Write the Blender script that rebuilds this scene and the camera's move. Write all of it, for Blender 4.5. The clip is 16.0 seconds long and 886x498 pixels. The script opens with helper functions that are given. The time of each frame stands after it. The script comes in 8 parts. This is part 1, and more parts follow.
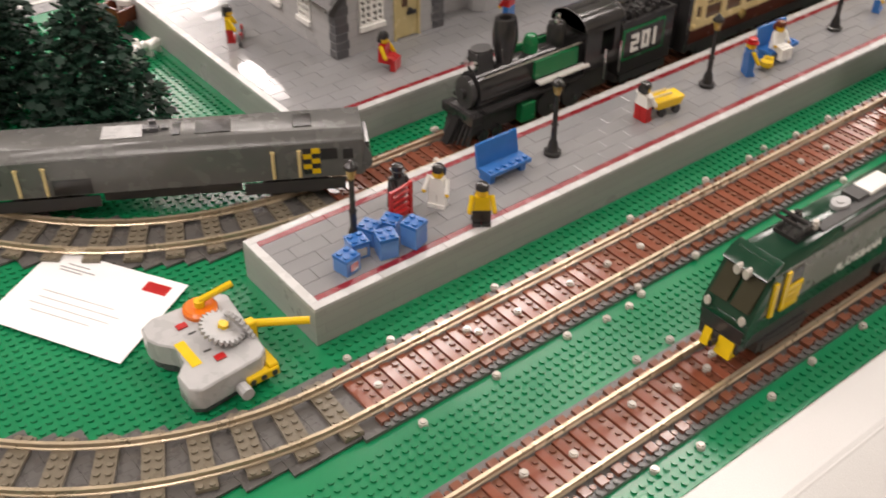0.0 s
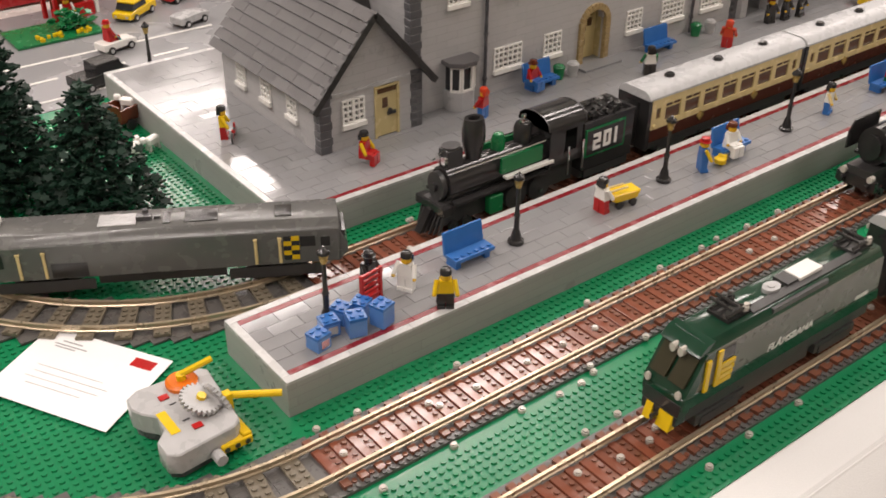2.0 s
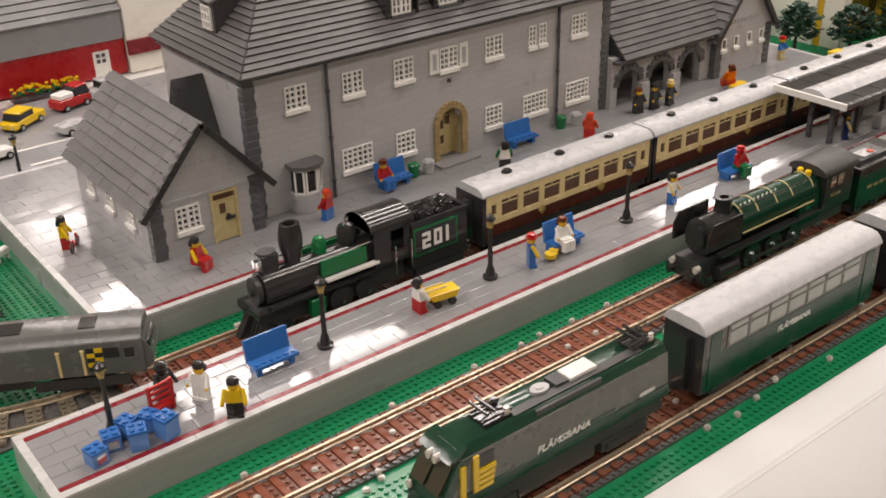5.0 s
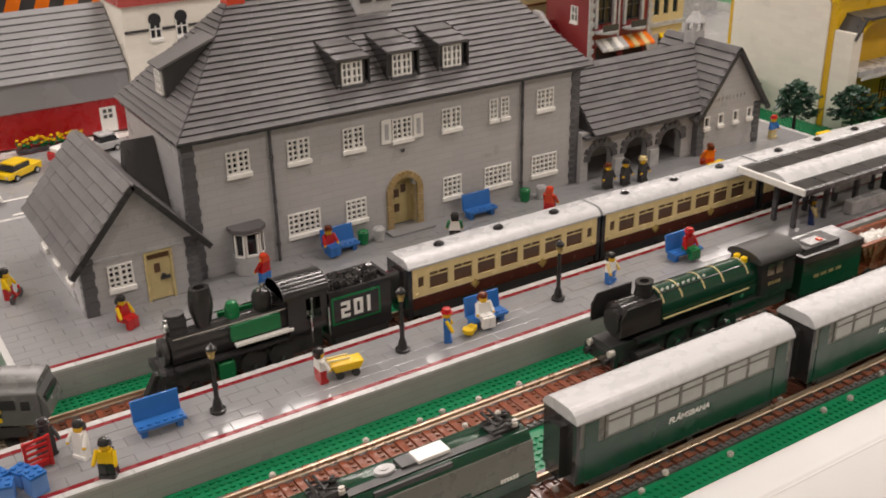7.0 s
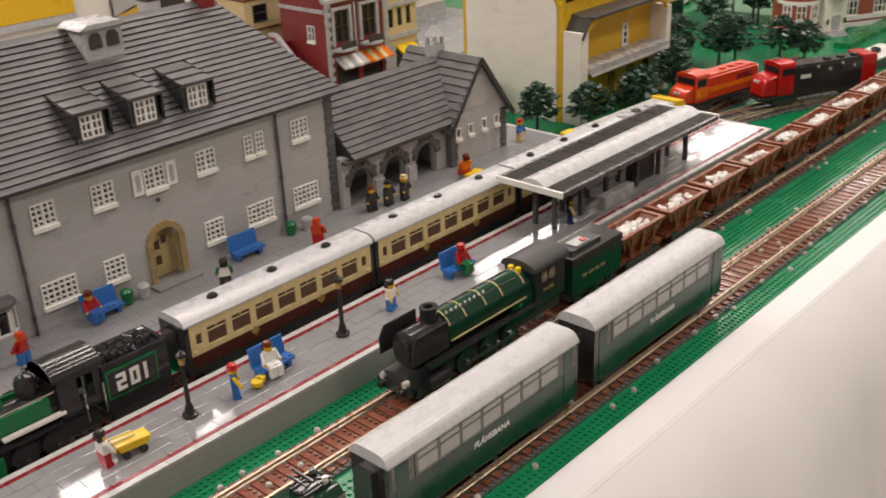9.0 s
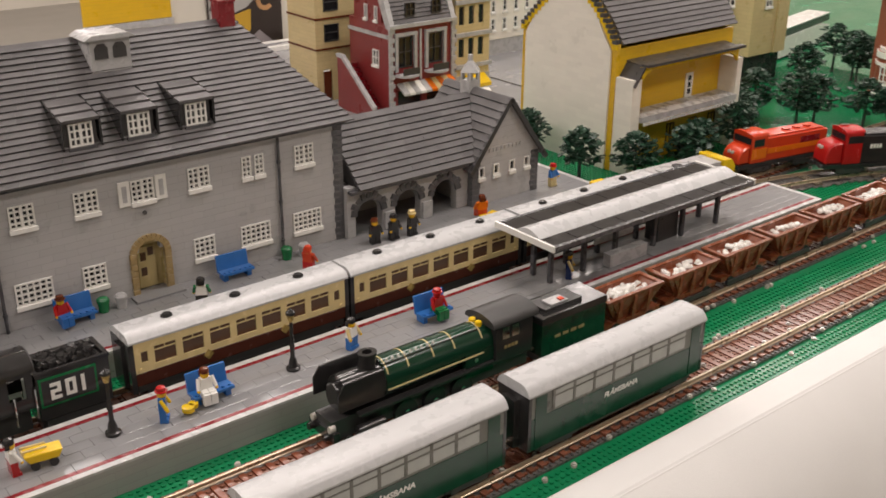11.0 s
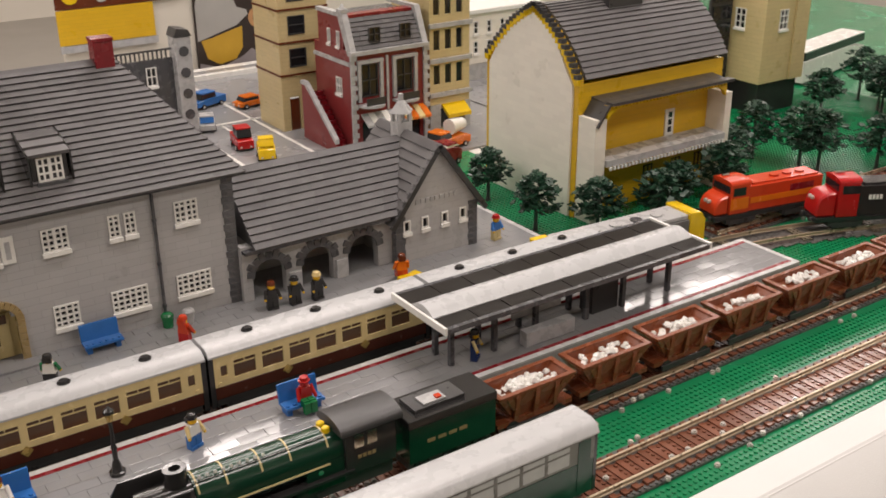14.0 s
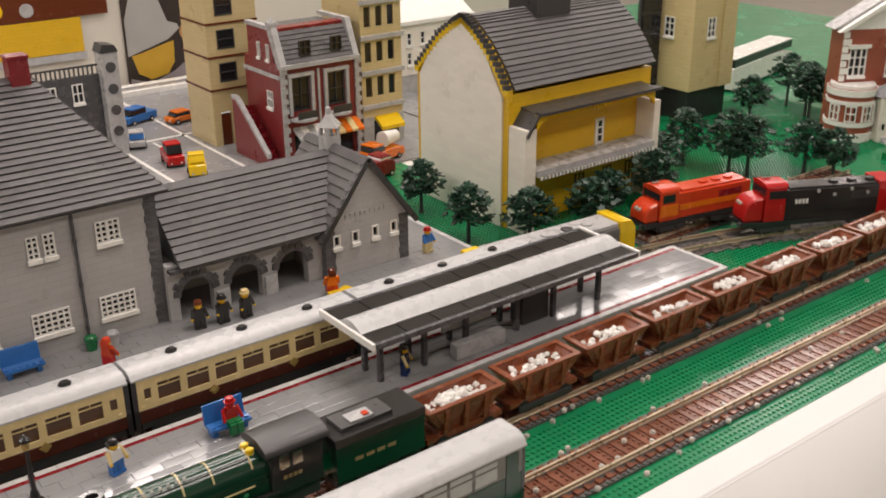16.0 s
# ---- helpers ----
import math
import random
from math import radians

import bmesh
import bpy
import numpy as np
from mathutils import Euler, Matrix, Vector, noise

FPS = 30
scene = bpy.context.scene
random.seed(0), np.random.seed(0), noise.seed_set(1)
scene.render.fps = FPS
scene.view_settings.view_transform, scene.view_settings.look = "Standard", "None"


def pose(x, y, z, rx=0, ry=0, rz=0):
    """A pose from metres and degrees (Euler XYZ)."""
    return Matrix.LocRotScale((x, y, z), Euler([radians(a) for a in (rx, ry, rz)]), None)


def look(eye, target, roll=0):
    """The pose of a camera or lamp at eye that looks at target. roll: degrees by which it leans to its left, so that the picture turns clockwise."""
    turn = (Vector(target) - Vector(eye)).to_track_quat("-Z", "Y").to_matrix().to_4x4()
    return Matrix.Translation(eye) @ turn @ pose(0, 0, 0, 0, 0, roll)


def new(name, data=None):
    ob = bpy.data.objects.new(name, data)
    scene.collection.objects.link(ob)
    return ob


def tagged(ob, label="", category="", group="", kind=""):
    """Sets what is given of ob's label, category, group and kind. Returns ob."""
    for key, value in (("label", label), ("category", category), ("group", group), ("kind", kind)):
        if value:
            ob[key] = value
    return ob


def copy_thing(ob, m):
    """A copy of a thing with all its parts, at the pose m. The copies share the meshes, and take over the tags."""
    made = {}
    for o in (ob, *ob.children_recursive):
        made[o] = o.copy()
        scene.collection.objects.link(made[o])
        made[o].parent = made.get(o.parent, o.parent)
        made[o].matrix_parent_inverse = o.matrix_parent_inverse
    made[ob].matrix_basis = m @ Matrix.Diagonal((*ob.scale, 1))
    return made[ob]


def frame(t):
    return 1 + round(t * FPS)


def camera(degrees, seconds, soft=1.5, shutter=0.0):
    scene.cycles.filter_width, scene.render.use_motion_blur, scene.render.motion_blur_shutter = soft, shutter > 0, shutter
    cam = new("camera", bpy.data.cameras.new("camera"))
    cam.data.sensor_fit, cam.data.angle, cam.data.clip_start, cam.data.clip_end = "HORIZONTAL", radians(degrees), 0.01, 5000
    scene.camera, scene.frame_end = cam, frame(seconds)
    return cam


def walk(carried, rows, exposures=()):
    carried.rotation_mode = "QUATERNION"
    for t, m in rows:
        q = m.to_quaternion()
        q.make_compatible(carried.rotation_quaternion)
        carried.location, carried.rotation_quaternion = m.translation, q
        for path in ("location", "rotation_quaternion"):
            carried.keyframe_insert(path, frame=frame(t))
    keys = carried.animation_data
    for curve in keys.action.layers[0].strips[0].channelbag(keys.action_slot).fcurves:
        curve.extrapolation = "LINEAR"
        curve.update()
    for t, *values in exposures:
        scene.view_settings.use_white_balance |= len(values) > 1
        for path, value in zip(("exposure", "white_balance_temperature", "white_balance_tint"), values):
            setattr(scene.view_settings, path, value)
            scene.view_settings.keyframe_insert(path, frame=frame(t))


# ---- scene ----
EXPOSURES = [(0.0, 0.31), (4.0, 0.22), (7.0, 0.24), (9.0, 0.16), (16.0, 0.11)]
cam = camera(46.2, 16.0, soft=1.7, shutter=0.4)
PATH = [
    (0, (-0.045, -0.015, 0.548), (0.948, 1.23, -0.663), 0.7),
    (0.5, (-0.045, -0.039, 0.562), (0.871, 1.309, -0.596), 0.8),
    (1, (-0.05, -0.054, 0.57), (0.873, 1.314, -0.561), 0.8),
    (1.5, (-0.057, -0.067, 0.576), (0.917, 1.298, -0.514), 1.1),
    (2, (-0.056, -0.088, 0.581), (0.987, 1.248, -0.48), 0.7),
    (2.5, (-0.044, -0.114, 0.588), (1.014, 1.24, -0.436), 0.3),
    (3, (-0.018, -0.149, 0.596), (1.043, 1.256, -0.353), 0.5),
    (3.5, (0.002, -0.179, 0.595), (1.088, 1.23, -0.319), 0.2),
    (4, (0.014, -0.188, 0.588), (1.104, 1.215, -0.331), -0.6),
    (4.2, (0.021, -0.185, 0.594), (1.17, 1.166, -0.33), -1.7),
    (6.3, (0.254, -0.273, 0.605), (1.177, 1.255, -0.298), -1.1),
    (6.5, (0.258, -0.281, 0.604), (1.209, 1.242, -0.276), -0.7),
    (7, (0.265, -0.312, 0.618), (1.235, 1.228, -0.21), -1.0),
    (7.5, (0.261, -0.343, 0.621), (1.33, 1.162, -0.149), -0.8),
    (8, (0.268, -0.35, 0.621), (1.374, 1.115, -0.173), -2.0),
    (8.5, (0.276, -0.317, 0.638), (1.493, 1.038, -0.187), -1.4),
    (9, (0.271, -0.269, 0.64), (1.6, 0.974, -0.19), -2.5),
    (9.2, (0.265, -0.257, 0.637), (1.616, 0.955, -0.204), -2.1),
    (11.3, (0.483, -0.38, 0.65), (1.582, 1.084, -0.156), -0.2),
    (11.5, (0.501, -0.378, 0.651), (1.576, 1.093, -0.174), -0.6),
    (12, (0.531, -0.342, 0.652), (1.743, 1.033, -0.148), -1.9),
    (12.5, (0.548, -0.313, 0.651), (1.823, 1.01, -0.14), -2.0),
    (13, (0.629, -0.325, 0.659), (1.807, 1.085, -0.131), -0.0),
    (13.5, (0.704, -0.34, 0.658), (1.795, 1.134, -0.141), -0.2),
    (14, (0.76, -0.353, 0.663), (1.793, 1.167, -0.127), -0.4),
    (14.5, (0.804, -0.374, 0.662), (1.777, 1.184, -0.131), 0.1),
    (15, (0.792, -0.371, 0.665), (1.823, 1.141, -0.142), -0.8),
    (15.5, (0.737, -0.358, 0.662), (1.888, 1.07, -0.136), -1.5),
    (16, (0.786, -0.36, 0.664), (1.904, 1.107, -0.109), -0.5),
]
walk(cam, [(t, look(eye, target, roll)) for t, eye, target, roll in PATH], EXPOSURES)
# ---- end of camera ----

# ---- world and light ----
ZP = 0.0372          # height of the platforms over the baseplate
CEIL = 2.25          # ceiling over the table top
world = bpy.data.worlds.new("room_light")
world.use_nodes = True
scene.world = world
world.node_tree.nodes["Background"].inputs[0].default_value = (1.0, 0.92, 0.87, 1)
world.node_tree.nodes["Background"].inputs[1].default_value = 0.25


def ceiling_lamp(x, y, sx, sy, watts):
    li = bpy.data.lights.new("fluorescent_tube_light", "AREA")
    li.shape, li.size, li.size_y, li.energy, li.color = "RECTANGLE", sx, sy, watts, (1.0, 0.885, 0.838)
    ob = new("ceiling_light", li)
    ob.matrix_world = pose(x, y, CEIL - 0.06)
    tagged(ob, "white fluorescent ceiling light over the table", "lamp", "ceiling lights")


for lx in (-1.0, 2.05, 5.1, 7.8):
    for ly in (-1.0, 0.3, 1.35, 2.4, 3.5, 4.55, 5.6):
        ceiling_lamp(lx, ly, 1.15, 0.3, 17 if lx < 5 else 12)


# ---- materials ----
def material(name, color, rough=0.3, metal=0.0, vary=0.12, bump=0.0, scale=60.0, grain=900.0, island=0.0, objvary=0.0, spec=0.5):
    m = bpy.data.materials.new(name)
    m.use_nodes = True
    nt = m.node_tree
    b = nt.nodes["Principled BSDF"]
    b.inputs["Roughness"].default_value = rough
    b.inputs["Metallic"].default_value = metal
    b.inputs["Specular IOR Level"].default_value = spec
    tc = nt.nodes.new("ShaderNodeTexCoord")
    n1 = nt.nodes.new("ShaderNodeTexNoise")
    n1.inputs["Scale"].default_value = scale
    n1.inputs["Detail"].default_value = 4
    n2 = nt.nodes.new("ShaderNodeTexNoise")
    n2.inputs["Scale"].default_value = grain
    n2.inputs["Detail"].default_value = 2
    for n in (n1, n2):
        nt.links.new(tc.outputs["Object"], n.inputs["Vector"])
    add = nt.nodes.new("ShaderNodeMath")
    add.operation = "MULTIPLY_ADD"
    nt.links.new(n2.outputs["Fac"], add.inputs[0])
    add.inputs[1].default_value = 0.35
    nt.links.new(n1.outputs["Fac"], add.inputs[2])
    last = add.outputs[0]
    if island or objvary:
        if island:
            src = nt.nodes.new("ShaderNodeNewGeometry").outputs["Random Per Island"]
        else:
            src = nt.nodes.new("ShaderNodeObjectInfo").outputs["Random"]
        k = nt.nodes.new("ShaderNodeMath")
        k.operation = "MULTIPLY_ADD"
        nt.links.new(src, k.inputs[0])
        k.inputs[1].default_value = (island or objvary)
        nt.links.new(last, k.inputs[2])
        sub = nt.nodes.new("ShaderNodeMath")
        sub.operation = "SUBTRACT"
        nt.links.new(k.outputs[0], sub.inputs[0])
        sub.inputs[1].default_value = (island or objvary) * 0.5
        last = sub.outputs[0]
    ramp = nt.nodes.new("ShaderNodeMapRange")
    ramp.inputs["From Min"].default_value, ramp.inputs["From Max"].default_value = 0.3, 1.05
    ramp.inputs["To Min"].default_value, ramp.inputs["To Max"].default_value = 1 - vary, 1 + vary
    ramp.clamp = False
    nt.links.new(last, ramp.inputs["Value"])
    mul = nt.nodes.new("ShaderNodeVectorMath")
    mul.operation = "SCALE"
    mul.inputs[0].default_value = color[:3]
    nt.links.new(ramp.outputs[0], mul.inputs["Scale"])
    nt.links.new(mul.outputs[0], b.inputs["Base Color"])
    rr = nt.nodes.new("ShaderNodeMapRange")
    rr.inputs["From Min"].default_value, rr.inputs["From Max"].default_value = 0.3, 0.75
    rr.inputs["To Min"].default_value, rr.inputs["To Max"].default_value = max(0.03, rough - 0.07), rough + 0.1
    nt.links.new(n1.outputs["Fac"], rr.inputs["Value"])
    nt.links.new(rr.outputs[0], b.inputs["Roughness"])
    if bump:
        bp = nt.nodes.new("ShaderNodeBump")
        bp.inputs["Strength"].default_value = bump
        bp.inputs["Distance"].default_value = 0.0006
        nt.links.new(n2.outputs["Fac"], bp.inputs["Height"])
        nt.links.new(bp.outputs[0], b.inputs["Normal"])
    return m


def brickwork(name, color, rough=0.32, joint=0.75, bw=0.032, bh=0.0096):
    """Plastic wall of toy bricks: fine joints every 9.6 mm."""
    m = material(name, color, rough, vary=0.04, scale=22)
    nt = m.node_tree
    b = nt.nodes["Principled BSDF"]
    geo = nt.nodes.new("ShaderNodeNewGeometry")
    sep = nt.nodes.new("ShaderNodeSeparateXYZ")
    nt.links.new(geo.outputs["Position"], sep.inputs[0])
    s = nt.nodes.new("ShaderNodeMath")
    s.operation = "ADD"
    nt.links.new(sep.outputs[0], s.inputs[0])
    nt.links.new(sep.outputs[1], s.inputs[1])
    com = nt.nodes.new("ShaderNodeCombineXYZ")
    nt.links.new(s.outputs[0], com.inputs[0])
    nt.links.new(sep.outputs[2], com.inputs[1])
    br = nt.nodes.new("ShaderNodeTexBrick")
    br.inputs["Scale"].default_value = 1.0
    br.inputs["Mortar Size"].default_value = 0.0003
    br.inputs["Mortar Smooth"].default_value = 0.3
    br.inputs["Brick Width"].default_value = bw
    br.inputs["Row Height"].default_value = bh
    br.inputs["Color1"].default_value = (1, 1, 1, 1)
    br.inputs["Color2"].default_value = (0.94, 0.94, 0.94, 1)
    br.inputs["Mortar"].default_value = (joint, joint, joint, 1)
    nt.links.new(com.outputs[0], br.inputs["Vector"])
    old = b.inputs["Base Color"].links[0].from_socket
    mix = nt.nodes.new("ShaderNodeMixRGB")
    mix.blend_type = "MULTIPLY"
    mix.inputs[0].default_value = 1
    nt.links.new(old, mix.inputs[1])
    nt.links.new(br.outputs["Color"], mix.inputs[2])
    nt.links.new(mix.outputs[0], b.inputs["Base Color"])
    bp = nt.nodes.new("ShaderNodeBump")
    bp.inputs["Strength"].default_value = 0.35
    bp.inputs["Distance"].default_value = 0.0005
    bp.invert = True
    nt.links.new(br.outputs["Fac"], bp.inputs["Height"])
    nt.links.new(bp.outputs[0], b.inputs["Normal"])
    return m


GREEN = material("green_baseplate_plastic", (0.007, 0.2, 0.075), 0.22, vary=0.16, scale=9)
GREEN2 = material("bright_green_plastic", (0.01, 0.16, 0.05), 0.22)
DKGREEN = material("dark_green_plastic", (0.008, 0.045, 0.025), 0.16)
LOCOGREEN = material("brunswick_green_plastic", (0.007, 0.04, 0.021), 0.14)
LEAF = material("dark_green_leaf_plastic", (0.008, 0.028, 0.017), 0.5, vary=0.35, island=0.5, spec=0.25)
LEAF2 = material("leaf_green_plastic", (0.009, 0.04, 0.02), 0.4, vary=0.35, island=0.5)
GREY = material("grey_platform_tile_plastic", (0.25, 0.25, 0.255), 0.085, vary=0.06, scale=14, island=0.05)
WALLGREY = brickwork("light_grey_brick_plastic", (0.44, 0.435, 0.435))
SIDEGREY = brickwork("grey_platform_side_plastic", (0.35, 0.345, 0.33), bw=0.064)
COPING = material("pale_grey_coping_plastic", (0.5, 0.5, 0.49), 0.25, vary=0.08)
LTGREY = material("pale_grey_plastic", (0.42, 0.42, 0.42), 0.28)
ROADGREY = material("road_baseplate_grey_plastic", (0.26, 0.26, 0.265), 0.25, vary=0.08, scale=10)
DARK = material("dark_grey_plastic", (0.075, 0.075, 0.08), 0.25)
QUOIN = material("dark_grey_quoin_plastic", (0.1, 0.1, 0.105), 0.3, objvary=0.5, vary=0.15)
ROOF = material("dark_grey_roof_plastic", (0.12, 0.115, 0.116), 0.42, vary=0.22, scale=35, objvary=0.5, spec=0.3)
LOCOGREY = material("stone_grey_loco_plastic", (0.12, 0.12, 0.115), 0.24, vary=0.12)
BLACK = material("black_plastic", (0.028, 0.027, 0.027), 0.13)
BLACKM = material("black_plastic_worn", (0.042, 0.041, 0.041), 0.34)
RED = material("red_plastic", (0.42, 0.012, 0.012), 0.2)
DKRED = material("dark_red_plastic", (0.2, 0.012, 0.018), 0.25, vary=0.15)
REDBRICK = brickwork("dark_red_brick_plastic", (0.22, 0.03, 0.03))
YELLOW = material("yellow_plastic", (0.75, 0.5, 0.01), 0.2)
YELLOWB = brickwork("yellow_brick_plastic", (0.7, 0.43, 0.015))
TANB = brickwork("tan_brick_plastic", (0.62, 0.5, 0.26))
TAN = material("tan_plastic", (0.55, 0.45, 0.22), 0.25)
DKTAN = material("dark_tan_plastic", (0.33, 0.24, 0.11), 0.28, objvary=0.4)
CREAM = material("cream_yellow_plastic", (0.68, 0.54, 0.26), 0.22)
WHITE = material("white_plastic", (0.8, 0.79, 0.75), 0.22, vary=0.04)
WHITEB = brickwork("white_brick_plastic", (0.84, 0.8, 0.71), joint=0.93)
BLUE = material("blue_plastic", (0.03, 0.14, 0.42), 0.2)
DKBLUE = material("dark_blue_plastic", (0.01, 0.025, 0.1), 0.2)
COACHBROWN = material("dark_maroon_brown_plastic", (0.075, 0.02, 0.012), 0.2)
HOPPER = material("worn_reddish_brown_plastic", (0.2, 0.058, 0.024), 0.26, vary=0.2, scale=45)
BROWN = material("reddish_brown_plastic", (0.12, 0.028, 0.01), 0.2)
SLEEPER = material("brown_sleeper_tile_plastic", (0.21, 0.066, 0.037), 0.12, objvary=0.5, vary=0.16)
BALLAST = material("brown_ballast_plate_plastic", (0.18, 0.068, 0.04), 0.17, vary=0.2, island=0.6)
BALLASTG = material("dark_grey_ballast_plastic", (0.1, 0.095, 0.09), 0.3, vary=0.16, scale=120)
OLDGREY = material("aged_grey_track_plastic", (0.17, 0.145, 0.105), 0.3, vary=0.15)
RAIL = material("tarnished_brass_rail_metal", (0.58, 0.48, 0.34), 0.3, metal=0.6)
CHROME = material("chrome_metal", (0.7, 0.7, 0.7), 0.12, metal=1.0)
GOLD = material("gold_plastic", (0.45, 0.32, 0.1), 0.25, metal=0.4)
ORANGE = material("orange_plastic", (0.7, 0.16, 0.01), 0.22)
REDORANGE = material("red_orange_plastic", (0.55, 0.05, 0.015), 0.18)
SILVER = material("silver_grey_roof_plastic", (0.49, 0.495, 0.5), 0.28, vary=0.025)
GLASS = material("dark_window_glass_plastic", (0.02, 0.02, 0.022), 0.06)
PALEGLASS = material("pale_coach_window_plastic", (0.4, 0.41, 0.39), 0.14)
WARMGLASS = material("dim_brown_window_plastic", (0.1, 0.055, 0.03), 0.08)
OLIVEGLASS = material("dim_olive_window_plastic", (0.045, 0.042, 0.025), 0.08)
CLEAR = material("clear_round_stud_plastic", (0.5, 0.47, 0.42), 0.15, vary=0.25, island=0.5)
PAPER = material("white_paper", (0.82, 0.82, 0.82), 0.55, vary=0.03, bump=0.1)
CLOTH = material("white_table_cloth", (0.7, 0.695, 0.68), 0.6, vary=0.1, bump=0.45, scale=4)
INK = material("grey_ink", (0.3, 0.3, 0.3), 0.6)
WALLPAINT = material("cream_wall_paint", (0.68, 0.64, 0.56), 0.7, vary=0.06, scale=1.5)
FLOORMAT = material("grey_floor_vinyl", (0.3, 0.28, 0.25), 0.35, vary=0.1, scale=3)
CEILPAINT = material("white_ceiling_paint", (0.8, 0.79, 0.76), 0.8, vary=0.04, scale=2)
SMOKED = material("smoked_brown_pane_plastic", (0.017, 0.0145, 0.012), 0.4, vary=0.3, scale=40, spec=0.1)
SKIN = material("yellow_figure_plastic", (0.7, 0.42, 0.02), 0.22)
TEAL = material("transparent_teal_plastic", (0.1, 0.4, 0.36), 0.1)
POSTERGREY = material("poster_print_grey", (0.4, 0.39, 0.37), 0.5, vary=0.2, scale=8)


# ---- mesh helpers ----
class Shape:
    """Collects vertices and faces of one mesh."""

    def __init__(self):
        self.v, self.f = [], []

    def faces(self, verts, faces):
        k = len(self.v)
        self.v += [tuple(p) for p in verts]
        self.f += [tuple(i + k for i in q) for q in faces]
        return self

    def box(self, x0, y0, z0, x1, y1, z1):
        return self.faces([(x0, y0, z0), (x1, y0, z0), (x1, y1, z0), (x0, y1, z0), (x0, y0, z1), (x1, y0, z1), (x1, y1, z1), (x0, y1, z1)],
                          [(3, 2, 1, 0), (4, 5, 6, 7), (0, 1, 5, 4), (1, 2, 6, 5), (2, 3, 7, 6), (3, 0, 4, 7)])

    def mid(self, cx, cy, z0, sx, sy, sz):
        return self.box(cx - sx / 2, cy - sy / 2, z0, cx + sx / 2, cy + sy / 2, z0 + sz)

    def extrude(self, poly, axis, a, b):
        """A polygon in the two other axes (in order), drawn out along axis from a to b."""
        n = len(poly)
        put = {"x": lambda p, s: (s, p[0], p[1]), "y": lambda p, s: (p[0], s, p[1]), "z": lambda p, s: (p[0], p[1], s)}[axis]
        vs = [put(p, a) for p in poly] + [put(p, b) for p in poly]
        return self.faces(vs, [tuple(range(n))[::-1], tuple(range(n, 2 * n))] + [(i, (i + 1) % n, n + (i + 1) % n, n + i) for i in range(n)])

    def cyl(self, c, axis, a, b, r, n=12, r2=None):
        r2 = r if r2 is None else r2
        put = {"x": lambda u, w, s: (s, c[0] + u, c[1] + w), "y": lambda u, w, s: (c[0] + u, s, c[1] + w), "z": lambda u, w, s: (c[0] + u, c[1] + w, s)}[axis]
        vs = []
        for s, q in ((a, r), (b, r2)):
            vs += [put(q * math.cos(2 * math.pi * i / n), q * math.sin(2 * math.pi * i / n), s) for i in range(n)]
        return self.faces(vs, [tuple(range(n))[::-1], tuple(range(n, 2 * n))] + [(i, (i + 1) % n, n + (i + 1) % n, n + i) for i in range(n)])

    def lathe(self, c, profile, n=12):
        """Turned about the upright through c: profile of (radius, height)."""
        vs, fs = [], []
        for r, z in profile:
            vs += [(c[0] + r * math.cos(2 * math.pi * i / n), c[1] + r * math.sin(2 * math.pi * i / n), z) for i in range(n)]
        for k in range(len(profile) - 1):
            fs += [(k * n + i, k * n + (i + 1) % n, (k + 1) * n + (i + 1) % n, (k + 1) * n + i) for i in range(n)]
        fs += [tuple(range(n))[::-1], tuple(range((len(profile) - 1) * n, len(profile) * n))]
        return self.faces(vs, fs)

    def ball(self, c, r, n=8, squash=1.0):
        m = n // 2
        return self.lathe(c[:2], [(max(r * math.sin(math.pi * k / m), r * 0.02), c[2] - squash * r * math.cos(math.pi * k / m)) for k in range(m + 1)], n)

    def add(self, other, m):
        return self.faces([tuple(m @ Vector(p)) for p in other.v], other.f)


def mesh_of(name, shape, mat, bevel=0.0, smooth=35):
    me = bpy.data.meshes.new(name)
    me.from_pydata(shape.v, [], shape.f)
    if bevel:
        bm = bmesh.new()
        bm.from_mesh(me)
        bmesh.ops.bevel(bm, geom=bm.edges[:], offset=bevel, segments=1, affect="EDGES", clamp_overlap=True)
        bm.to_mesh(me)
        bm.free()
    me.materials.append(mat)
    if smooth:
        me.polygons.foreach_set("use_smooth", [True] * len(me.polygons))
        me.set_sharp_from_angle(angle=radians(smooth))
    me.update()
    return me


def part(name, shape, mat, parent, label="", bevel=0.0, kind=""):
    ob = new(name, mesh_of(name, shape, mat, bevel))
    ob.parent = parent
    return tagged(ob, label, kind=kind)


def piece(name, me, parent, x=0.0, y=0.0, z=0.0, rz=0.0):
    """One of many alike pieces that share a mesh."""
    ob = new(name, me)
    ob.parent = parent
    ob.location = (x, y, z)
    ob.rotation_euler = (0, 0, rz)
    return ob


def thing(name, label, category, x=0.0, y=0.0, z=0.0, rz=0.0, group="", kind=""):
    ob = new(name)
    ob.empty_display_size = 0.01
    ob.matrix_basis = pose(x, y, z, 0, 0, rz)
    return tagged(ob, label, category, group, kind)


def solid(name, shape, mat, label, category, x=0.0, y=0.0, z=0.0, rz=0.0, group="", kind="", bevel=0.0):
    ob = new(name, mesh_of(name, shape, mat, bevel))
    ob.matrix_basis = pose(x, y, z, 0, 0, rz)
    return tagged(ob, label, category, group, kind)


